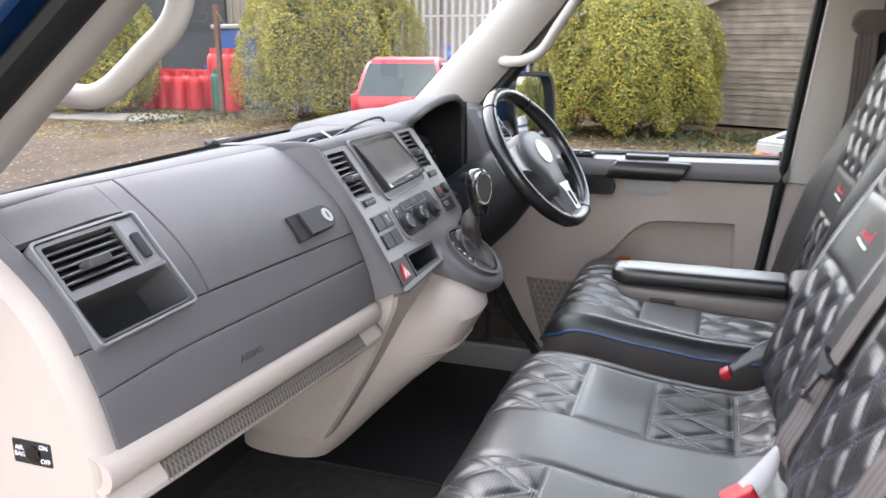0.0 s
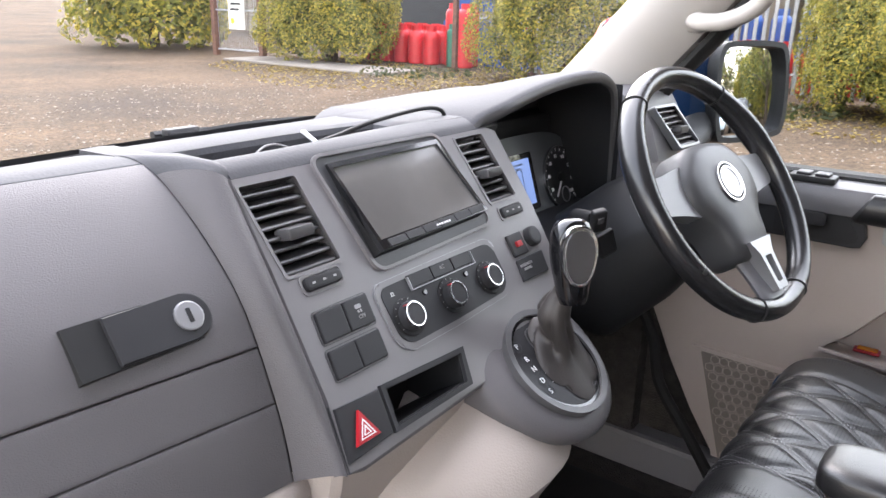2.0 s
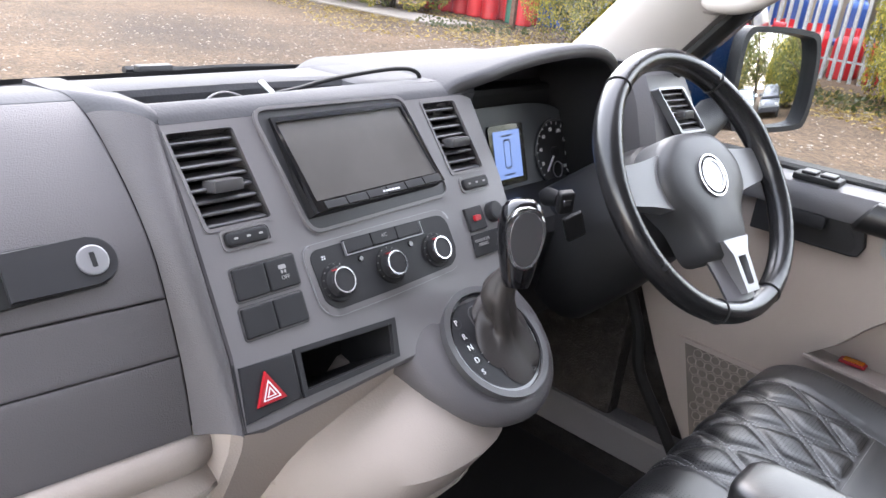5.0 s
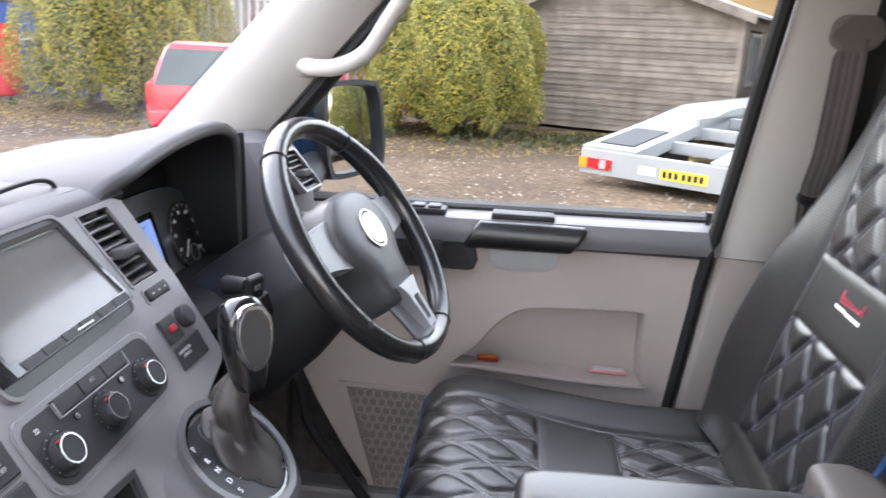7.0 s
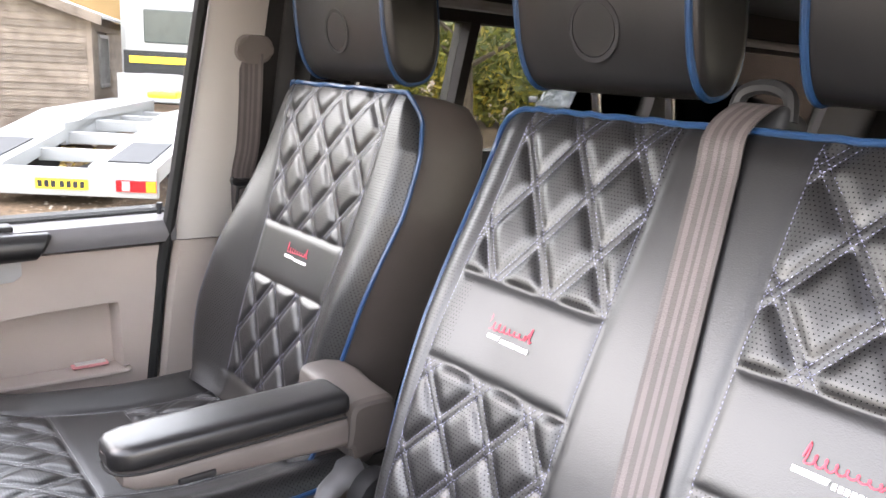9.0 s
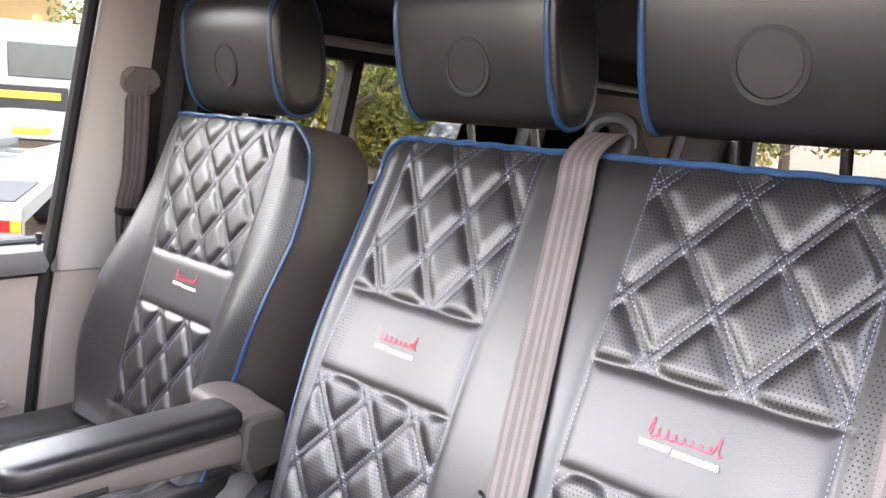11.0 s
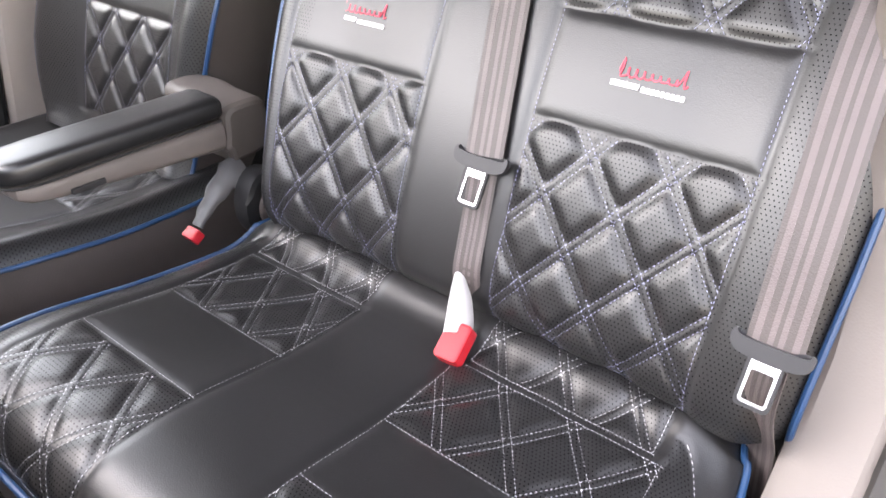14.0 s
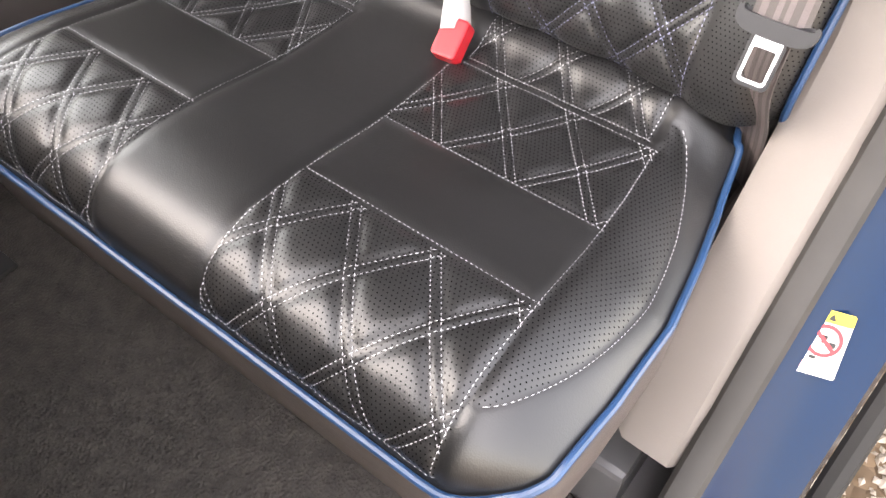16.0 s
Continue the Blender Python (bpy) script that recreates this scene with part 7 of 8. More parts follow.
# belt rail
rings = []
for k in range(13):
    y = -0.196 + 0.86 * k / 12
    dz = 0.010 * (1 - k / 12)
    rings.append([Vector((x, y, z + dz)) for x, z in ((2.160, 1.186), (2.142, 1.190), (2.137, 1.205), (2.138, 1.222), (2.146, 1.234), (2.162, 1.239), (2.20, 1.240), (2.22, 1.232), (2.22, 1.186))])
part("belt_rail", loft(rings), DASH, door, "grey rail along the window ledge")
rings = []
for k in range(13):
    y = -0.196 + 0.86 * k / 12
    dz = 0.010 * (1 - k / 12)
    rings.append([Vector((x, y, z + dz)) for x, z in ((2.196, 1.232), (2.198, 1.2455), (2.206, 1.250), (2.262, 1.246), (2.266, 1.232))])
part("weather_strip", loft(rings), RUBBER, door, "black rubber strip along the foot of the window")
# pull: padded dark grip
rings = []
for y, s in ((0.052, 0.75), (0.058, 0.95), (0.15, 1.0), (0.246, 0.95), (0.252, 0.75)):
    rings.append([Vector((2.136 + 0.020 * s * math.cos(t), y - 0.012 * math.sin(t), 1.214 + 0.027 * s * math.sin(t))) for t in [2 * math.pi * q / 18 for q in range(18)]])
part("pull", loft(rings), LEATHER, door, "padded black door pull")
rings = []
for y, s in ((0.090, 0.5), (0.105, 0.9), (0.16, 1.0), (0.20, 0.9), (0.215, 0.5)):
    rings.append([Vector((2.163 - 0.010 * s, y, 1.186)), Vector((2.163 - 0.009 * s, y, 1.175 - 0.02 * s)), Vector((2.163 - 0.002, y, 1.168 - 0.026 * s)), Vector((2.17, y, 1.168 - 0.026 * s)), Vector((2.17, y, 1.186))])
part("pull_scallop", loft(rings), material("pale_scallop", (0.42, 0.42, 0.42), 0.5, vary=0.05), door, "paler grey finger scallop")
DM = frame_matrix((2.158, 0.0, 0.0), (0, -1, 0), (0, 0, 1))
part("handle_panel", prism([(-0.42, 1.232), (-0.252, 1.232), (-0.236, 1.160), (-0.243, 1.143), (-0.255, 1.140), (-0.42, 1.140)], 0.0, 0.012, DM, 0.003), BUTTON, door)
part("handle_recess", prism([(-0.385, 1.204), (-0.285, 1.204), (-0.268, 1.194), (-0.248, 1.160), (-0.252, 1.150), (-0.262, 1.147), (-0.385, 1.147)], 0.010, 0.0135, DM), BLACK, door, "black handle recess")
part("inner_handle", prism(rrect(-0.375, -0.300, 1.172, 1.196, 0.008), 0.012, 0.024, DM, 0.005), BUTTON, door, "black inner door handle")
for y0, y1, n in ((0.30, 0.375, 2), (0.10, 0.215, 1)):
    bm = bmesh.new()
    box(bm, (2.150, y0, 1.240), (2.192, y1, 1.252), 0.004)
    sw = part("switch_block", bm, BLACK, door, "black window switch block")
    if n == 2:
        for q in range(2):
            bm = bmesh.new()
            box(bm, (2.156, y0 + 0.010 + 0.030 * q, 1.251), (2.186, y0 + 0.034 + 0.030 * q, 1.257), 0.003)
            part("window_switch", bm, BUTTON, sw)
bm = bmesh.new()
tube(bm, [Vector((2.186, -0.178, 1.24)), Vector((2.184, -0.178, 1.263)), Vector((2.184, -0.178, 1.264)), Vector((2.183, -0.178, 1.274))], [0.0045, 0.0045, 0.007, 0.006], 12)
part("lock_pin", bm, BLACK, door, "black lock pin")
# speaker grille
part("grille_frame", prism([(-0.500, 0.886), (-0.255, 0.882), (-0.235, 0.64), (-0.43, 0.64)], 0.0, 0.010, frame_matrix((2.165, 0, 0), (0, -1, 0), (0, 0, 1)), 0.003), CARDFAB, door)
gm = frame_matrix((2.155, 0, 0), (0, -1, 0), (0, 0, 1))
part("speaker_grille", prism([(-0.482, 0.878), (-0.262, 0.874), (-0.245, 0.650), (-0.418, 0.650)], 0.0, 0.0015, gm), material("grille_brown", (0.19, 0.165, 0.14), 0.7, vary=0.15, scale=20), door, "perforated speaker grille with a honeycomb pattern")
bm = bmesh.new()
for r in range(12):
    for c in range(14):
        y, z = -0.47 + 0.0173 * c + (0.00865 if r % 2 else 0), 0.868 - 0.018 * r
        if y < -0.482 + (0.878 - z) * 0.28 + 0.012 or y > -0.262:
            continue
        hexo = [(y + 0.0098 * math.cos(radians(60 * q + 30)), z + 0.0098 * math.sin(radians(60 * q + 30))) for q in range(6)]
        hexi = [(y + 0.0088 * math.cos(radians(60 * q + 30)), z + 0.0088 * math.sin(radians(60 * q + 30))) for q in range(6)]
        ring_plate(hexo, hexi, 0.0015, 0.0025, gm, bm)
part("honeycomb", bm, CARDFAB, door)
# outer skin and glass
bm = bmesh.new()
box(bm, (2.226, -0.19, 0.42), (2.262, 0.70, 1.232), 0.012)
part("outer_skin", bm, PAINT, door, "dark blue outer skin")
pts = []
for z in (1.232, 1.86):
    x = side_x(z) + 0.05
    ring = [(x, post_front(z) + 0.01, z), (x, rear_edge(z) - 0.01, z), (x + 0.004, rear_edge(z) - 0.01, z), (x + 0.004, post_front(z) + 0.01, z)]
    pts.append([Vector(p) for p in ring])
g = part("window_glass", loft(pts), GLASS, door, "clear side window")
g.visible_shadow = False
for nm, col_, y0, y1, z0 in (("folded_leaflet", RED, 0.185, 0.228, 0.943), ("pink_leaflet", PINK, -0.065, 0.005, 0.938)):
    p_ = thing(nm, "folded paper lying in the door pocket", "leaflet")
    bm = bmesh.new()
    box(bm, (2.188, y0, z0), (2.208, y1, z0 + 0.005), 0.001, 1)
    part("sheet", bm, col_, p_)
    bm = bmesh.new()
    box(bm, (2.190, y0 + 0.004, z0 + 0.0055), (2.206, y1 - 0.006, z0 + 0.008), 0.001, 1)
    part("fold", bm, CREAM if nm[0] == "p" else ORANGE, p_)

# door mirror
mir = thing("door_mirror", "blue-capped door mirror with a black rim and silvered glass", "mirror")
MM = frame_matrix((2.455, 0.545, 1.355), (0.945, -0.30, 0), (0.03, 0.105, 1))
outl = [(p.x, p.y) for p in smooth_path([(-0.115, -0.075, 0), (-0.118, 0.02, 0), (-0.105, 0.082, 0), (-0.06, 0.095, 0), (0.07, 0.092, 0), (0.112, 0.075, 0), (0.120, 0.0, 0), (0.108, -0.075, 0), (0.07, -0.095, 0), (-0.08, -0.095, 0)], 5, closed=True)]
part("rim", ring_plate([(x * 1.08, y * 1.08) for x, y in outl], [(x * 0.97, y * 0.97) for x, y in outl], -0.015, 0.012, MM), BLACK, mir, "black plastic rim")
part("mirror_glass", loft([[MM @ Vector((x * f, y * f, d - ((x * f) ** 2 + (y * f) ** 2) / 3.2)) for x, y in outl] for f, d in ((0.985, -0.012), (0.985, 0.0), (0.90, 0.0), (0.75, 0.0), (0.6, 0.0), (0.45, 0.0), (0.3, 0.0), (0.15, 0.0), (0.02, 0.0))]), MIRROR, mir, "convex silvered mirror glass")
rings = []
for f, d in ((1.05, -0.012), (1.09, -0.03), (1.10, -0.08), (1.02, -0.14), (0.80, -0.18), (0.40, -0.195)):
    rings.append([MM @ Vector((x * f - (0.028 if d < -0.02 else 0.0), y * f, d)) for x, y in outl])
part("cap", loft(rings), PAINT, mir, "dark blue painted cap")
bm = bmesh.new()
tube(bm, [Vector((2.20, 0.60, 1.255)), Vector((2.28, 0.60, 1.265)), Vector((2.36, 0.60, 1.30))], [0.04, 0.035, 0.035], 14, flat=0.7)
part("arm", bm, BLACK, mir)

# ---- the yard outside ----
ground = tagged(part("ground", ([(-400, -400, 0), (420, -400, 0), (420, 400, 0), (-400, 400, 0)], [(0, 1, 2, 3)]), GRAVEL), "brown gravel yard with fallen leaves and puddled dirt", "ground", kind="structure")
rng = np.random.default_rng(4)


def scatter_stones(n, x0, x1, y0, y1, size):
    vs, fs = [], []
    base = np.array([(0, 0, 1), (1, 0, 0), (0, 1, 0), (-1, 0, 0), (0, -1, 0), (0, 0, -1)], float)
    tri = [(0, 1, 2), (0, 2, 3), (0, 3, 4), (0, 4, 1), (5, 2, 1), (5, 3, 2), (5, 4, 3), (5, 1, 4)]
    for k in range(n):
        s = size * rng.uniform(0.4, 1.3)
        p = base * (1 + rng.uniform(-0.35, 0.35, (6, 3))) * s * np.array([1, rng.uniform(0.6, 1.0), 0.55])
        a = rng.uniform(0, 6.3)
        rot = np.array([[math.cos(a), -math.sin(a), 0], [math.sin(a), math.cos(a), 0], [0, 0, 1]])
        p = p @ rot.T + np.array([rng.uniform(x0, x1), rng.uniform(y0, y1), 0.002])
        b = len(vs)
        vs.extend(p.tolist())
        fs.extend([tuple(i + b for i in t) for t in tri])
    return vs, fs


tagged(part("gravel_stones", scatter_stones(9000, -0.7, 0.42, -2.2, 0.6, 0.013), STONE, smooth=False), "loose tan gravel stones beside the van", "gravel", kind="stuff")
tagged(part("yard_stones", scatter_stones(5000, 3.0, 13.0, -5.0, 12.0, 0.022), STONE, smooth=False), "scattered pale stones across the yard", "gravel", kind="stuff")


def leaf_cloud(centers, normals, size, spread):
    """Small bent leaves round the given places."""
    n = len(centers)
    a = rng.normal(size=(n, 3))
    nn = normals + 0.9 * rng.normal(size=(n, 3)) * spread
    nn /= np.linalg.norm(nn, axis=1)[:, None]
    u = np.cross(nn, a)
    u /= np.linalg.norm(u, axis=1)[:, None]
    w = np.cross(nn, u)
    s = size * rng.uniform(0.6, 1.35, (n, 1))
    tip, left, right, base = centers + u * s, centers + w * s * 0.42 + nn * s * 0.12, centers - w * s * 0.42 + nn * s * 0.12, centers - u * s * 0.8
    vs = np.stack([base, right, tip, left], 1).reshape(-1, 3)
    fs = np.arange(4 * n).reshape(-1, 4)
    return vs, fs


def hedge_points(n, rx, ry, h, low, seed, lobes=9):
    """Places on an uneven dome that bulges over its foot."""
    g = np.random.default_rng(seed)
    th = g.uniform(0, 2 * math.pi, n)
    t = g.uniform(0, 1, n) ** 0.85
    ph = [g.uniform(0, 6.3) for _ in range(8)]
    bump = 1 + 0.10 * np.sin(3 * th + ph[0]) * np.sin(5 * t + ph[1]) + 0.08 * np.sin(7 * th + ph[2] + 6 * t) + 0.05 * np.sin(15 * th + ph[3]) * np.sin(14 * t + ph[4])
    prof = np.interp(t, [0, 0.08, 0.25, 0.5, 0.75, 0.9, 1.0], [0.80, 0.96, 1.0, 0.98, 0.80, 0.50, 0.08])
    depth = 1 - np.abs(g.normal(0, 0.07, n))
    r = prof * bump * depth
    skirt = low * (0.6 + 0.5 * np.sin(9 * th + ph[5]))
    z = skirt * (1 - t) + t * h * (1 + 0.04 * np.sin(4 * th + ph[6]))
    p = np.stack([rx * r * np.cos(th), ry * r * np.sin(th), z], 1)
    nrm = np.stack([np.cos(th), np.sin(th), 0.2 + 0.9 * t], 1)
    return p, nrm


def weeping_bush(x, y, rx, ry, h, n, seed, size, label):
    b = thing("hedge_bush", label, "bush", "bushes in the yard")
    p, nr = hedge_points(n, rx, ry, h, 0.32, seed)
    vs, fs = leaf_cloud(p, nr, size, 0.55)
    vs = vs + np.array([x, y, 0])
    me = bpy.data.meshes.new("crown")
    me.from_pydata(vs.tolist(), [], fs.tolist())
    me.materials.append(LEAF)
    ob = new("crown", me)
    ob.parent = b
    bm = bmesh.new()
    for q in range(7):
        a = q * 0.9
        tube(bm, smooth_path([(x + 0.1 * math.cos(a), y + 0.1 * math.sin(a), 0), (x + 0.25 * math.cos(a), y + 0.25 * math.sin(a), h * 0.35), (x + rx * 0.7 * math.cos(a), y + ry * 0.7 * math.sin(a), h * 0.7)], 4), [0.06, 0.055, 0.05, 0.045, 0.04, 0.035, 0.03, 0.02, 0.01], 6)
    part("trunk", bm, BARK, b)
    # inner leaves in darker tree-leaf colours: painted shade keeps the bush from looking hollow
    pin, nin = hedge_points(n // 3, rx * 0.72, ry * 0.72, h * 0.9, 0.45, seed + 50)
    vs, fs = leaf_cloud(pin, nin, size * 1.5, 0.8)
    part("inner_shade_leaves", (vs + np.array([x, y, 0]), fs), TREELEAF, b, smooth=False)
    return b


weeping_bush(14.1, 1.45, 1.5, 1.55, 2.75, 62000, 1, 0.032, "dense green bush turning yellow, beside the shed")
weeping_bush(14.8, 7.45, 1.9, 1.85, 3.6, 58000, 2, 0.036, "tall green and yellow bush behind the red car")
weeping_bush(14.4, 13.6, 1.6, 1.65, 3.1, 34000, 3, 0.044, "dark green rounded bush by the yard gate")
weeping_bush(14.0, 20.2, 2.0, 2.4, 3.6, 11000, 5, 0.09, "wide green bush beyond the yard gate")

weeping_bush(16.8, -9.8, 2.2, 2.4, 3.7, 12000, 7, 0.10, "tall yellowing bush at the back of the yard")
weeping_bush(18.2, -17.5, 2.8, 3.0, 4.4, 12000, 8, 0.12, "tall yellowing bush at the back of the yard")
weeping_bush(11.5, -22.0, 2.6, 2.8, 4.2, 12000, 9, 0.11, "tall yellowing bush at the back of the yard")

# leaf litter and rough grass under the bushes
pts, lit = [], []
for cx_, cy_, r in ((13.2, 1.4, 2.2), (13.6, 8.0, 2.4), (13.4, 13.0, 2.4), (12.8, 4.6, 2.5), (13.3, -1.5, 1.8), (12.5, 10.5, 2.5)):
    for k in range(1500):
        a, d = rng.uniform(0, 6.3), r * math.sqrt(rng.uniform(0, 1))
        pts.append((cx_ + d * math.cos(a), cy_ + d * math.sin(a), 0.012))
pts = np.array(pts)
vs, fs = leaf_cloud(pts, np.tile([0, 0, 1.0], (len(pts), 1)), 0.045, 0.35)
tagged(part("leaf_litter", (vs, fs), LITTER, smooth=False), "fallen yellow and brown leaves on the gravel", "leaves", kind="stuff")
pts = []
for cx_, cy_, r in ((13.0, 2.9, 0.9), (13.0, 0.4, 1.1), (13.2, 5.5, 1.2), (13.3, -0.8, 0.6), (13.4, 10.2, 1.2)):
    for k in range(260):
        a, d = rng.uniform(0, 6.3), r * math.sqrt(rng.uniform(0, 1))
        pts.append((cx_ + d * math.cos(a), cy_ + d * math.sin(a), rng.uniform(0.02, 0.10)))
pts = np.array(pts)
vs, fs = leaf_cloud(pts, np.tile([0.0, 1.0, 0.1], (len(pts), 1)) + rng.normal(size=(len(pts), 3)) * 0.8, 0.06, 0.6)
tagged(part("rough_grass", (vs, fs), GRASS, smooth=False), "tufts of rough grass at the foot of the fence", "grass", kind="stuff")


# palisade fence
def fence_run(p0, p1, h, label):
    f = thing("palisade_fence", label, "fence")
    a, b = Vector((*p0, 0)), Vector((*p1, 0))
    n = int((b - a).length / 0.155)
    d = (b - a).normalized()
    nrm = Vector((-d.y, d.x, 0))
    pale = bmesh.new()
    prof = [(-0.034, 0.0), (-0.017, 0.016), (0.0, 0.010), (0.017, 0.016), (0.034, 0.0), (0.017, 0.012), (0.0, 0.006), (-0.017, 0.012)]
    rings = []
    for z, s in ((0.06, 1), (h - 0.10, 1), (h, 0.25)):
        rings.append([Vector((d.x * x * s + nrm.x * y, d.y * x * s + nrm.y * y, z)) for x, y in prof])
    loft(rings, pale)
    first = part("pale", pale, STEEL, f)
    first.location = a
    for k in range(1, n):
        o = new("pale", first.data)
        o.parent = f
        o.location = a + d * 0.155 * k
    for z in (0.4, h - 0.45):
        bm = bmesh.new()
        tube(bm, [a + Vector((0, 0, z)) + nrm * -0.03, b + Vector((0, 0, z)) + nrm * -0.03], 0.025, 4)
        part("rail", bm, STEEL, f)
    for k in range(0, n, 14):
        q = a + d * 0.155 * k + nrm * -0.07
        bm = bmesh.new()
        box(bm, (q.x - 0.05, q.y - 0.05, 0), (q.x + 0.05, q.y + 0.05, h + 0.05), 0.004)
        part("post", bm, RUSTY, f, "rust-brown steel post")
    return f


fence_run((15.2, 1.0), (15.2, 8.6), 2.5, "galvanised steel palisade fence with rusty posts")
fence_run((15.2, 8.6), (15.9, 9.6), 2.5, "short return of galvanised palisade fence by the gas store")


# gas store
def gas_bottle(x, y, r, h, mat, label, parent_mat=None):
    g = thing("gas_bottle", label, "gas bottle", "gas bottles")
    prof = [(0.92, 0.0), (1.0, 0.03), (1.0, h - r * 0.8), (0.93, h - r * 0.45), (0.70, h - r * 0.15), (0.30, h)]
    part("cylinder", loft([[Vector((r * f * math.cos(t), r * f * math.sin(t), z)) for t in [2 * math.pi * q / 18 for q in range(18)]] for f, z in prof]), mat, g)
    bm = bmesh.new()
    tube(bm, [Vector((0, 0, h - 0.01)), Vector((0, 0, h + 0.09))], 0.022, 8)
    part("valve", bm, RUSTY, g)
    part("collar", ring_plate(circle(0, 0, r * 0.62, 16), circle(0, 0, r * 0.56, 16), h - r * 0.3, h + 0.10), mat, g)
    g.location = (x, y, 0)
    return g


tall = gas_bottle(15.6, 10.55, 0.19, 1.30, GASRED, "tall red steel gas bottle standing in the gas store")
for x, y in ((15.9, 11.1), (16.1, 10.75), (16.3, 11.4)):
    copy_thing(tall, pose(x, y, 0, 0, 0, 30))
short_r = gas_bottle(15.7, 11.6, 0.20, 0.78, GASRED, "squat red steel gas bottle in a row of the gas store")
k = 0
for i in range(4):
    for j in range(5):
        if i + j:
            copy_thing(short_r, pose(15.7 + 0.45 * i, 11.6 + 0.45 * j, 0.0, 0, 0, 37 * (i + j)))
for i in range(2):
    for j in range(9):
        copy_thing(short_r, pose(16.3 + 0.5 * i, 2.1 + 0.62 * j, 0.0, 0, 0, 20 * j))
blue = gas_bottle(16.4, 9.4, 0.20, 0.75, GASBLUE, "squat blue steel gas bottle in a row of the gas store")
for i in range(3):
    for j in range(4):
        if i + j:
            copy_thing(blue, pose(16.4 + 0.46 * i, 9.4 + 0.42 * j * 0.9 - 0.2, 0.0, 0, 0, 31 * (i + j)))
for j in range(8):
    copy_thing(blue, pose(17.3, 2.0 + 0.55 * j, 0.62, 0, 0, 13 * j))
green = gas_bottle(15.65, 10.95, 0.13, 0.85, GASGREEN, "slim green gas bottle between red ones")
copy_thing(green, pose(16.9, 2.2, 0.4, 0, 0, 0))
rack = thing("bottle_rack", "blue steel bottle rack under a white sheet on the gas store", "rack")
part("shelf", boxes(((16.9, 1.6, 0.52), (17.8, 6.6, 0.60))), GASBLUE, rack)
bm = bmesh.new()
box(bm, (18.0, 11.2, 1.20), (18.9, 12.5, 1.85), 0.02)
part("crate", bm, GASBLUE, rack)
bm = bmesh.new()
box(bm, (17.9, 11.1, 1.87), (19.0, 12.6, 1.99), 0.04, 3)
part("cover_sheet", bm, VANWHITE, rack, "white cover sheet")
for y in (11.25, 12.45):
    bm = bmesh.new()
    box(bm, (18.05, y - 0.04, 0), (18.13, y + 0.04, 1.86))
    part("leg", bm, STEEL, rack)
for k_, (x, y) in enumerate(((17.6, 10.2), (17.6, 11.8), (18.2, 9.2))):
    s_ = thing("sack_pile", "pale sheeting bundled over the stored bottles", "sheeting")
    rr = []
    for q in range(9):
        f = q / 8
        rr.append([Vector((x + 0.35 * math.sin(f * 3.1) * math.cos(t) * (1 + 0.15 * math.sin(3 * t + q)), y - 0.7 + 1.4 * f, 1.02 + 0.10 * math.sin(f * 3.14) * math.sin(t) + 0.03 * math.sin(q * 2.1))) for t in [2 * math.pi * i / 14 for i in range(14)]])
    part("sheet", loft(rr), VANWHITE, s_)
    part("crate", boxes(((x - 0.3, y - 0.65, 0.0), (x + 0.3, y + 0.65, 0.96))), GASBLUE if k_ % 2 else GASRED, s_)

# yard gate with a notice
gate = thing("yard_gate", "rusty steel mesh gate with a white notice", "gate")
ga, gb = Vector((13.6, 16.9, 0)), Vector((13.75, 15.3, 0))
for p in (ga, gb):
    bm = bmesh.new()
    box(bm, (p.x - 0.07, p.y - 0.07, 0), (p.x + 0.07, p.y + 0.07, 2.2), 0.01)
    part("post", bm, RUSTY, gate, "rust-brown gate post")
bm = bmesh.new()
for z in (0.15, 1.1, 2.0):
    tube(bm, [ga + Vector((0, 0, z)), gb + Vector((0, 0, z))], 0.022, 6)
part("gate_rail", bm, STEEL, gate)
bm = bmesh.new()
for q in range(1, 26):
    p = ga.lerp(gb, q / 26)
    tube(bm, [p + Vector((0, 0, 0.15)), p + Vector((0, 0, 2.0))], 0.006, 4)
part("mesh", bm, STEEL, gate)
NM = frame_matrix(ga.lerp(gb, 0.52) + Vector((-0.06, 0, 1.15)), gb - ga, (0, 0, 1))
NM = frame_matrix(ga.lerp(gb, 0.52) + Vector((-0.06, 0, 1.15)), Vector((gb - ga)), (0, 0, 1))
part("notice", prism(rrect(-0.27, 0.27, -0.50, 0.50, 0.02), -0.006, 0.006, NM), CREAM, gate, "white notice board")
bm = bmesh.new()
for q, (a0, a1) in enumerate(((-0.16, 0.16), (-0.20, 0.20), (-0.18, 0.16), (-0.2, 0.1))):
    prism(rrect(a0, a1, 0.34 - 0.13 * q, 0.39 - 0.13 * q, 0.005, 3), -0.008, 0.008, NM, bm=bm)
part("notice_bars", bm, BEDGREY, gate)
part("notice_symbol", prism(circle(-0.14, -0.30, 0.07, 16), -0.008, 0.008, NM), YELLOW, gate)
bm = bmesh.new()
box(bm, (14.4, 9.95, 0), (14.5, 10.05, 2.3), 0.01)
tagged(part("steel_post", bm, RUSTY), "dark steel post beside the gas store", "post")
bm = bmesh.new()
box(bm, (12.6, 10.5, 0.0), (13.9, 15.4, 0.05), 0.02)
tagged(part("pavement", bm, CONCRETE), "pale concrete apron by the gate", "concrete", kind="structure")
bm = bmesh.new()
tube(bm, [Vector((21.5, 9.2, 0)), Vector((21.5, 9.2, 7.5))], [0.11, 0.07], 10)
tagged(part("lamp_post", bm, STEEL), "galvanised pole behind the fence", "pole")


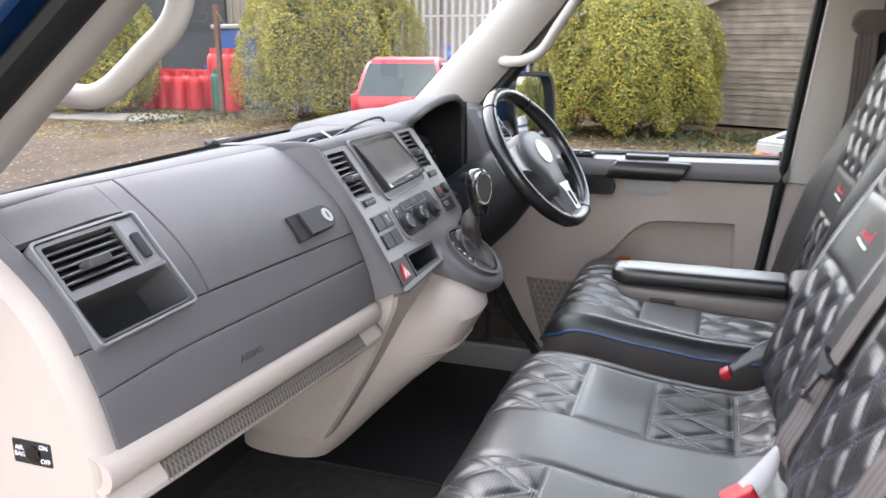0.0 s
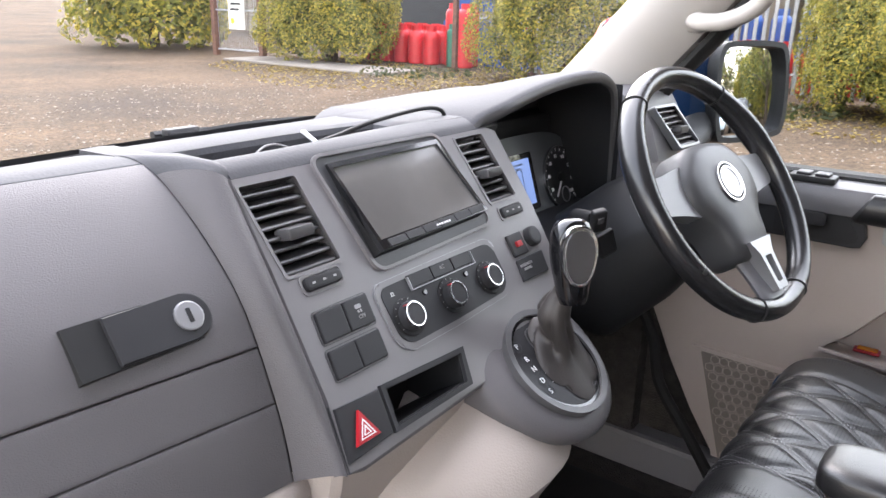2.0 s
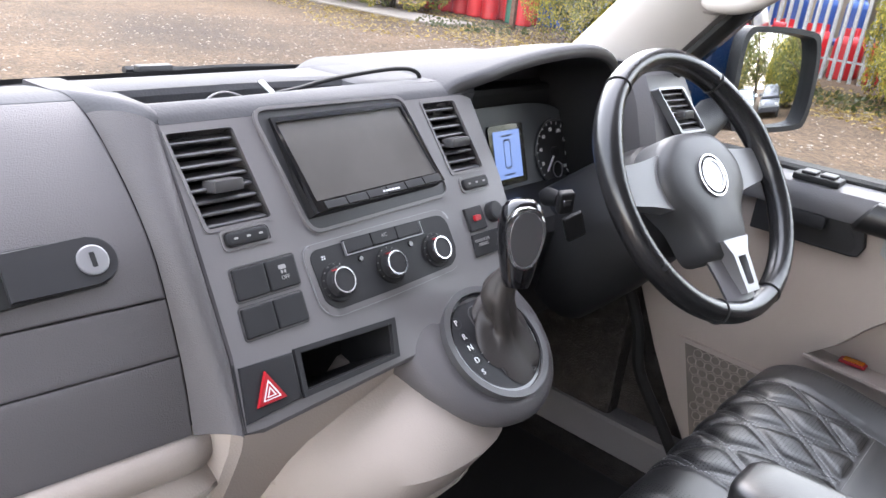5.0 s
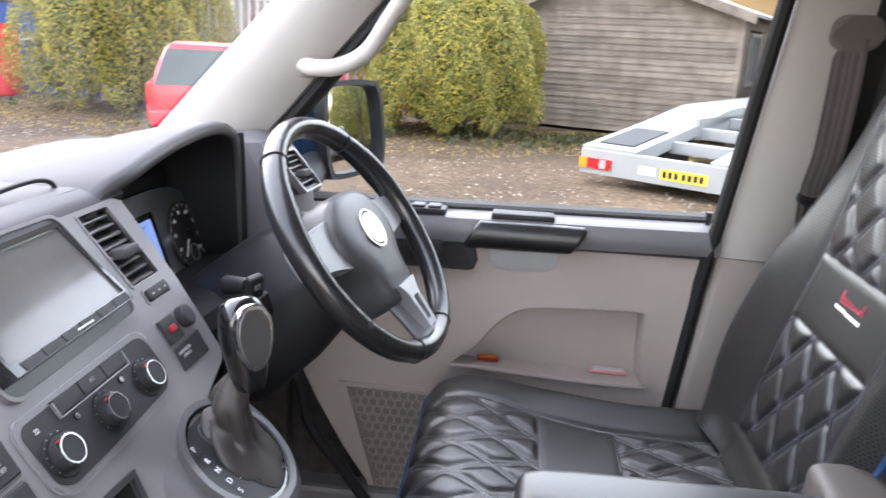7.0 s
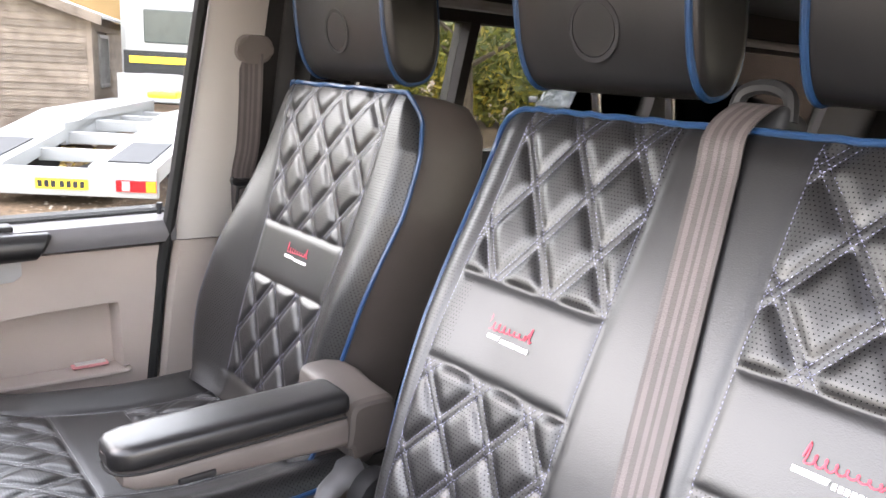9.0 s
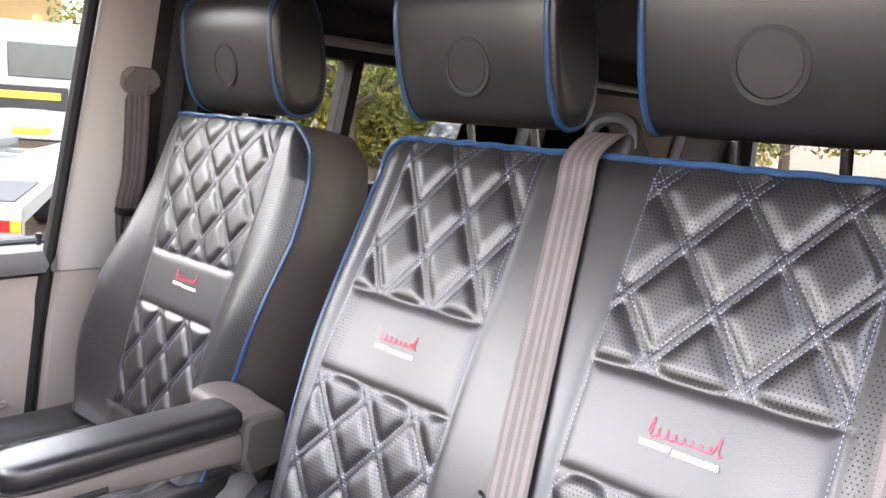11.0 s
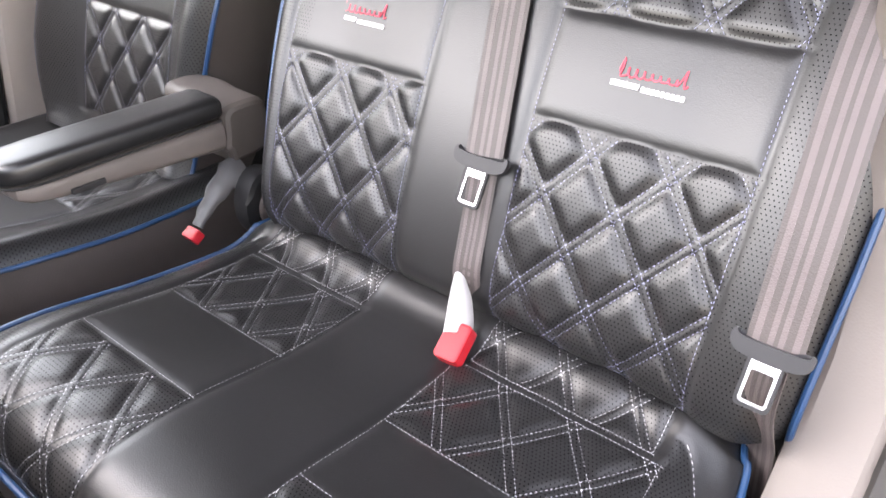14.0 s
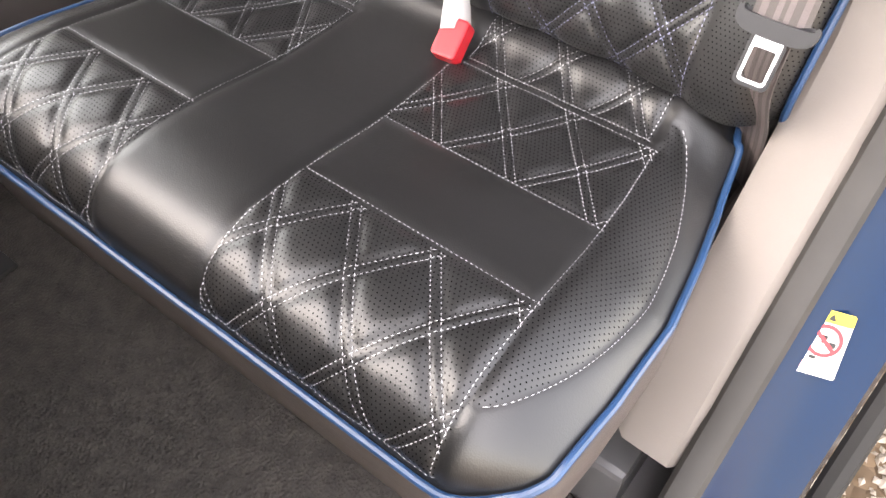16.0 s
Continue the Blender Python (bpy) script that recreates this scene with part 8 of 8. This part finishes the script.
# industrial unit behind the yard, ribbed cladding sheets
unit_b = thing("industrial_unit", "grey-brown clad industrial building with a dark doorway", "building")
bm = bmesh.new()
box(bm, (23.0, 6.4, 0), (32, 34, 5.6))
part("wall", bm, CLAD, unit_b)
bm = bmesh.new()
box(bm, (22.6, 6.0, 5.6), (33, 34.4, 6.0), 0.05)
part("roof", bm, BEDGREY, unit_b)
rib = bmesh.new()
box(rib, (-0.04, -0.045, 0), (0.0, 0.045, 5.58), 0.01, 1)
r0 = part("rib", rib, CLAD, unit_b)
r0.location = (22.998, 6.6, 0)
for q in range(1, 92):
    o = new("rib", r0.data)
    o.parent = unit_b
    o.location = (22.998, 6.6 + 0.30 * q, 0)
bm = bmesh.new()
box(bm, (22.90, 15.5, 0), (23.0, 19.5, 3.6))
part("shutter_door", bm, BEDGREY, unit_b, "dark roller door")
# lower ochre brick building past the bush
ob_ = thing("brick_house", "ochre brick building with pale fascia behind the fence", "building")
bm = bmesh.new()
box(bm, (27, -10, 0), (36, 5.4, 5.2))
part("wall", bm, OCHRE, ob_)
bm = bmesh.new()
box(bm, (26.6, -10.4, 5.2), (36.4, 5.6, 5.6), 0.05)
part("fascia", bm, VANWHITE, ob_)
part("roof", loft([[Vector((26.6, y, 5.6)), Vector((36.4, y, 5.6)), Vector((31.5, y, 8.2))] for y in (-10.4, 5.6)]), BARK, ob_)

# timber shed: lapped boards
shed = thing("timber_shed", "weathered grey-brown timber shed with lapped boards and a shallow felt roof", "shed")
SX, SY0, SY1, SH, AP = 14.2, -3.25, 0.95, 2.12, 2.80
SD = 4.2
bm = bmesh.new()
loft([[Vector((x, SY0 + 0.02, 0.05)), Vector((x, SY1 - 0.02, 0.05)), Vector((x, SY1 - 0.02, SH)), Vector((x, (SY0 + SY1) / 2, AP)), Vector((x, SY0 + 0.02, SH))] for x in (SX + 0.03, SX + SD - 0.03)], bm)
part("frame", bm, BARK, shed)
z = 0.06
q = 0
while z < AP - 0.05:
    h = 0.118
    mid = (SY0 + SY1) / 2
    top = z + h
    half0 = (SY1 - SY0) / 2 if z <= SH else (SY1 - SY0) / 2 * (AP - z) / (AP - SH)
    half1 = (SY1 - SY0) / 2 if top <= SH else max(0.02, (SY1 - SY0) / 2 * (AP - top) / (AP - SH))
    bm = bmesh.new()
    a0, a1, b0, b1 = mid - half0, mid + half0, mid - half1, mid + half1
    loft([[Vector((SX - 0.022, a0, z)), Vector((SX + 0.02, a0, z)), Vector((SX + 0.02, b0, top)), Vector((SX - 0.004, b0, top))], [Vector((SX - 0.022, a1, z)), Vector((SX + 0.02, a1, z)), Vector((SX + 0.02, b1, top)), Vector((SX - 0.004, b1, top))]], bm)
    part("board", bm, WOOD, shed, smooth=False)
    if top <= SH + 0.02:
        spans = ((SX, SX + SD),) if not (0.95 < z + 0.06 < 1.85) else ((SX, SX + 0.75), (SX + 1.75, SX + SD))
        for xa_, xb_ in spans:
            bm = bmesh.new()
            loft([[Vector((x, SY0 - 0.022, z)), Vector((x, SY0 + 0.02, z)), Vector((x, SY0 + 0.02, top)), Vector((x, SY0 - 0.004, top))] for x in (xa_, xb_)], bm)
            part("board", bm, WOOD, shed, smooth=False)
    z += 0.108
mid = (SY0 + SY1) / 2
for y0_, sgn in ((SY0, -1), (SY1, 1)):
    ov = 0.22 * sgn
    e = Vector((0, y0_ + ov, SH - 0.22 * (AP - SH) / ((SY1 - SY0) / 2)))
    part("roof_slope", loft([[Vector((x, mid, AP + 0.03)), Vector((x, mid, AP + 0.08)), Vector((x, e.y, e.z + 0.08)), Vector((x, e.y, e.z + 0.03))] for x in (SX - 0.2, SX + SD + 0.2)]), FELT, shed, "pale worn roof felt")
    part("barge_board", loft([[Vector((x, mid, AP + 0.07)), Vector((x, mid, AP - 0.08)), Vector((x, e.y, e.z - 0.08)), Vector((x, e.y, e.z + 0.07))] for x in (SX - 0.23, SX - 0.20)]), WOOD, shed)
for y_ in (SY0, SY1):
    bm = bmesh.new()
    box(bm, (SX - 0.035, y_ - 0.04, 0.03), (SX + 0.03, y_ + 0.04, SH), 0.004)
    part("corner_post", bm, WOOD, shed)
win = part("window_frame", ring_plate(rrect(0.75, 1.75, 0.95, 1.85, 0.01, 3), rrect(0.81, 1.69, 1.01, 1.79, 0.01, 3), -0.01, 0.04, frame_matrix((SX, SY0, 0), (1, 0, 0), (0, 0, 1))), FELT, shed, "pale window frame")
WMx = frame_matrix((SX, SY0, 0), (1, 0, 0), (0, 0, 1))
part("pane", prism(rrect(0.81, 1.69, 1.01, 1.79, 0.005, 3), -0.005, 0.005, WMx), CARGLASS, win)
for xx in (1.03, 1.25, 1.47):
    part("mullion", prism(rrect(xx - 0.02, xx + 0.02, 1.01, 1.79, 0.004, 3), 0.0, 0.03, WMx), FELT, win)

shed.matrix_world = Matrix.Translation((SX, SY0, 0)) @ Euler((0, 0, radians(-24))).to_matrix().to_4x4() @ Matrix.Translation((-SX, -SY0, 0))

# ---- recovery truck with an empty bed ----
truck = thing("recovery_truck", "white recovery truck with an empty slatted bed and amber beacon", "truck")
bx, by = Vector((0.819, -0.574, 0)), Vector((0.574, 0.819, 0))
TM = Matrix(((by.x, bx.x, 0, 9.15), (by.y, bx.y, 0, -1.42), (0, 0, 1, 0), (0, 0, 0, 1)))


def tbox(name, lo, hi, mat, parent, bevel=0.01, label=""):
    bm = bmesh.new()
    box(bm, lo, hi, bevel, 2, TM)
    return part(name, bm, mat, parent, label)


tbox("rear_beam", (-1.10, 0.0, 0.12), (1.10, 0.10, 0.40), VANWHITE, truck)
for sx in (-1, 1):
    a, b = sorted((sx * 0.42, sx * 1.10))
    bm = bmesh.new()
    loft([[TM @ Vector((a, y, z0)), TM @ Vector((b, y, z0)), TM @ Vector((b, y, z1)), TM @ Vector((a, y, z1))] for y, z0, z1 in ((0.02, 0.26, 0.43), (1.3, 0.46, 0.60), (2.6, 0.66, 0.80), (5.2, 0.70, 0.84))], bm)
    part("track_deck", bm, VANWHITE, truck, "white wheel track of the bed")
    a, b = sorted((sx * 0.55, sx * 0.98))
    bm = bmesh.new()
    loft([[TM @ Vector((a, y, z)), TM @ Vector((b, y, z)), TM @ Vector((b, y, z - 0.03)), TM @ Vector((a, y, z - 0.03))] for y, z in ((0.20, 0.470), (1.05, 0.583))], bm)
    part("grip_mat", bm, BEDGREY, truck, "dark anti-slip mat")
    a, b = sorted((sx * 0.42, sx * 0.48))
    tbox("inner_rail", (a, 1.6, 0.45), (b, 5.2, 0.72), VANWHITE, truck)
    lx = sx * 0.90
    l = tbox("tail_lamp", (lx - 0.20, -0.025, 0.185), (lx + 0.20, 0.0, 0.305), TAIL, truck, 0.006, "red tail lamp with an amber end")
    ax = sx * 1.05
    tbox("indicator", (ax - 0.05, -0.027, 0.187), (ax + 0.05, -0.022, 0.303), ORANGE, l, 0.002)
    rx_ = sx * 0.80
    tbox("reversing_lens", (rx_ - 0.04, -0.027, 0.195), (rx_ + 0.04, -0.022, 0.295), VANWHITE, l, 0.002)
tbox("number_plate", (-0.42, -0.012, 0.185), (0.10, 0.002, 0.295), YELLOW, truck, 0.002, "yellow rear number plate")
for q in range(7):
    tbox("plate_bar", (-0.385 + 0.066 * q + (0.02 if q > 3 else 0), -0.0135, 0.205), (-0.340 + 0.066 * q + (0.02 if q > 3 else 0), -0.0115, 0.275), BLACK, truck, 0.0)
tbox("maker_plate", (0.16, -0.010, 0.20), (0.36, 0.002, 0.29), CREAM, truck, 0.003)
for y in (0.9, 1.7, 2.6, 3.6, 4.6):
    zc = 0.30 + 0.14 * y if y < 2.4 else 0.62
    tbox("cross_member", (-0.45, y, zc - 0.08), (0.45, y + 0.12, zc + 0.06), VANWHITE, truck)
tbox("well_floor", (-0.45, 0.1, 0.10), (0.45, 5.2, 0.14), BEDGREY, truck)
for sx in (-1, 1):
    bm = bmesh.new()
    c = [TM @ Vector((sx * 0.98, 1.9 + 0.0, 0.34)), TM @ Vector((sx * 0.74, 1.9, 0.34))]
    tube(bm, c, 0.33, 24)
    part("wheel", bm, RUBBER, truck, "black rear tyre")
tbox("cab_body", (-1.02, 5.45, 0.75), (1.02, 7.4, 2.62), VANWHITE, truck, 0.10, "white cab")
tbox("cab_rear_window", (-0.62, 5.44, 1.75), (0.62, 5.46, 2.28), CARGLASS, truck, 0.02, "dark cab rear window")
tbox("headboard", (-1.0, 5.2, 0.80), (1.0, 5.3, 1.25), VANWHITE, truck)
tbox("cab_vent", (-0.98, 5.36, 1.0), (-0.45, 5.46, 1.65), VANWHITE, truck)
tbox("trade_panel", (-0.25, 5.40, 1.05), (0.95, 5.45, 1.62), BLACK, truck, 0.01, "dark trade panel with plain lettering bars")
tbox("panel_bar", (-0.15, 5.385, 1.42), (0.85, 5.40, 1.53), YELLOW, truck, 0.002)
tbox("panel_bar", (0.05, 5.385, 1.20), (0.65, 5.40, 1.26), VANWHITE, truck, 0.002)
for x in (-0.75, 0.30):
    bm = bmesh.new()
    p = TM @ Vector((x, 5.9, 2.62))
    tube(bm, [p, p + Vector((0, 0, 0.10)), p + Vector((0, 0, 0.14))], [0.07, 0.065, 0.03], 14)
    part("beacon", bm, ORANGE, truck, "amber beacon")
tbox("strap_bundle", (-0.42, 3.4, 0.96), (0.0, 3.8, 1.06), YELLOW, truck, 0.04, "bundle of yellow straps")


# ---- parked cars ----
def hatchback(name, label, paint, m, length=3.7, width=1.66, height=1.50, lamps=True):
    """A small parked car: its rear is at local y = 0 and it faces +y."""
    c = thing(name, label, "car", "parked cars")
    hw = width / 2
    ys = [(0.0, 0.42, 0.90, 0.90), (0.05, 0.30, 0.98, 0.96), (0.35, 0.22, 1.0, 1.0), (1.2, 0.20, 0.98, 1.0), (length - 1.1, 0.20, 0.94, 1.0), (length - 0.4, 0.22, 0.80, 0.97), (length - 0.06, 0.28, 0.66, 0.90), (length, 0.38, 0.56, 0.80)]
    rings = []
    for y, zl, zt, w in ys:
        rings.append([m @ Vector((x * hw * w, y, z)) for x, z in ((-0.90, zl), (-1.0, zl + 0.12), (-1.0, zl + 0.6 * (zt - zl)), (-0.94, zt - 0.04), (-0.86, zt), (0.86, zt), (0.94, zt - 0.04), (1.0, zl + 0.6 * (zt - zl)), (1.0, zl + 0.12), (0.90, zl))])
    part("body", loft(rings), paint, c)
    rings = []
    for y, z, w in ((0.02, 0.93, 0.86), (0.215, 1.22, 0.80), (0.40, height - 0.04, 0.70), (0.75, height, 0.68), (1.6, height - 0.02, 0.68), (2.15, height - 0.10, 0.70), (length - 0.75, 0.96, 0.84)):
        rings.append([m @ Vector((x * hw, y, zz)) for x, zz in ((-w - 0.06, 0.90), (-w, z - 0.05), (-w * 0.88, z), (w * 0.88, z), (w, z - 0.05), (w + 0.06, 0.90))])
    part("cabin", loft(rings), paint, c)
    # glazing, slightly proud of the cabin
    def pane(pts, nm="window"):
        vs_ = [m @ Vector(p) for p in pts]
        bm = bmesh.new()
        cen = sum(vs_, Vector()) / len(vs_)
        nn = (vs_[1] - vs_[0]).cross(vs_[2] - vs_[0]).normalized()
        loft([[v - nn * 0.02 for v in vs_], [v + nn * 0.008 for v in vs_]], bm)
        return part(nm, bm, CARGLASS, c, "dark car glass")
    pane([(-0.67 * hw / 0.83, 0.004, 0.90), (0.67 * hw / 0.83, 0.004, 0.90), (0.54 * hw / 0.83, 0.318, 1.395), (-0.54 * hw / 0.83, 0.318, 1.395)], "rear_window")
    for s in (-1, 1):
        k1, k2 = s * hw * 0.885, s * hw * 0.735
        pts_ = [(k1, 0.45, 0.97), (k1, 1.30, 0.97), (k2, 1.30, height - 0.10), (k2, 0.62, height - 0.10)]
        pane(pts_ if s > 0 else pts_[::-1], "side_window")
        pts_ = [(k1, 1.36, 0.97), (k1, 2.55, 0.95), (k2 * 1.02, 1.98, height - 0.12), (k2, 1.36, height - 0.10)]
        pane(pts_ if s > 0 else pts_[::-1], "side_window")
        bm = bmesh.new()
        box(bm, (s * hw * 1.02 - 0.10, 2.42, 0.98), (s * hw * 1.02 + 0.10, 2.54, 1.12), 0.03, 3, m)
        part("wing_mirror", bm, paint, c)
        for y in (0.62, length - 0.72):
            bm = bmesh.new()
            tube(bm, [m @ Vector((s * hw * 0.78, y, 0.29)), m @ Vector((s * hw * 1.005, y, 0.29))], 0.29, 24)
            w_ = part("tyre", bm, RUBBER, c)
            bm = bmesh.new()
            tube(bm, [m @ Vector((s * hw * 0.98, y, 0.29)), m @ Vector((s * hw * 1.012, y, 0.29))], 0.19, 20)
            part("rim", bm, SATIN, w_)
        bm = bmesh.new()
        box(bm, (s * hw * 0.86 - 0.08, 0.0, 0.62), (s * hw * 0.86 + 0.08, 0.16, 0.93), 0.03, 3, m)
        part("tail_lamp", bm, TAIL, c, "red tail lamp")
        bm = bmesh.new()
        box(bm, (s * hw * 0.66 - 0.15, length - 0.12, 0.55), (s * hw * 0.66 + 0.15, length - 0.02, 0.70), 0.03, 3, m)
        part("headlamp", bm, VANWHITE, c)
    bm = bmesh.new()
    box(bm, (-hw * 0.9, -0.05, 0.32), (hw * 0.9, 0.06, 0.55), 0.04, 3, m)
    part("bumper", bm, paint, c)
    return c


def parked(x, y, heading):
    """Local +y along the heading, in degrees from +x."""
    return Matrix.Translation((x, y, 0)) @ Euler((0, 0, radians(heading - 90))).to_matrix().to_4x4()


hatchback("hatchback_car", "small red hatchback parked facing the fence, seen from behind", CARRED, parked(10.35, 4.22, 13) @ Matrix.Scale(0.89, 4))
hatchback("hatchback_car", "dark grey hatchback parked across the yard behind the van", CARDARK, parked(13.4, -14.4, 125))
hatchback("classic_car", "pale blue old-fashioned small car parked behind the van", CARPALE, parked(10.9, -14.9, 115), 3.2, 1.45, 1.36)


# ---- trees beyond the yard ----
def tree(x, y, h, r, n, seed, label):
    t = thing("tree", label, "tree", "trees round the yard")
    g = np.random.default_rng(seed)
    bm = bmesh.new()
    top_ = Vector((x + g.uniform(-0.3, 0.3), y + g.uniform(-0.3, 0.3), h * 0.75))
    tube(bm, smooth_path([(x, y, 0), (x + 0.1, y, h * 0.3), top_], 5), [0.22 - 0.017 * k for k in range(11)], 8)
    clumps = []
    for q in range(26):
        a, rr, zz = g.uniform(0, 6.3), r * math.sqrt(g.uniform(0.05, 1)), h * g.uniform(0.28, 1.0)
        rr *= 1.0 - 0.55 * (zz / h) ** 2
        c = Vector((x + rr * math.cos(a), y + rr * math.sin(a), zz))
        clumps.append(c)
        if q < 12:
            s = Vector((x, y, zz * 0.6))
            tube(bm, [s, s.lerp(c, 0.5) + Vector((0, 0, 0.15)), c], [0.07, 0.045, 0.015], 5)
    part("trunk", bm, BARK, t)
    k = g.integers(0, len(clumps), n)
    cen = np.array([tuple(c) for c in clumps])[k]
    d = g.normal(size=(n, 3))
    d /= np.linalg.norm(d, axis=1)[:, None]
    p = cen + d * (r * 0.36 * g.uniform(0.5, 1.0, (n, 1))) * np.array([1, 1, 0.8])
    vs, fs = leaf_cloud(p, d, 0.13, 0.6)
    part("crown", (vs, fs), TREELEAF, t, smooth=False)
    return t


t0 = tree(0, 0, 6.5, 2.6, 4200, 21, "leafy green and russet tree at the edge of the yard")
spots = [(15, -12), (19, -13.5), (22.5, -9.8), (26, -14), (12.5, -21.5), (16.5, -22), (20.5, -22), (8.5, -23), (4.5, -22), (0.5, -21), (-4, -20), (24.5, -21), (31, -18)]
t0.location = (spots[0][0], spots[0][1], 0)
for q, (x, y) in enumerate(spots[1:]):
    copy_thing(t0, pose(x, y, 0, 0, 0, 57 * q + 20) @ Matrix.Scale(0.85 + 0.08 * (q % 5), 4))
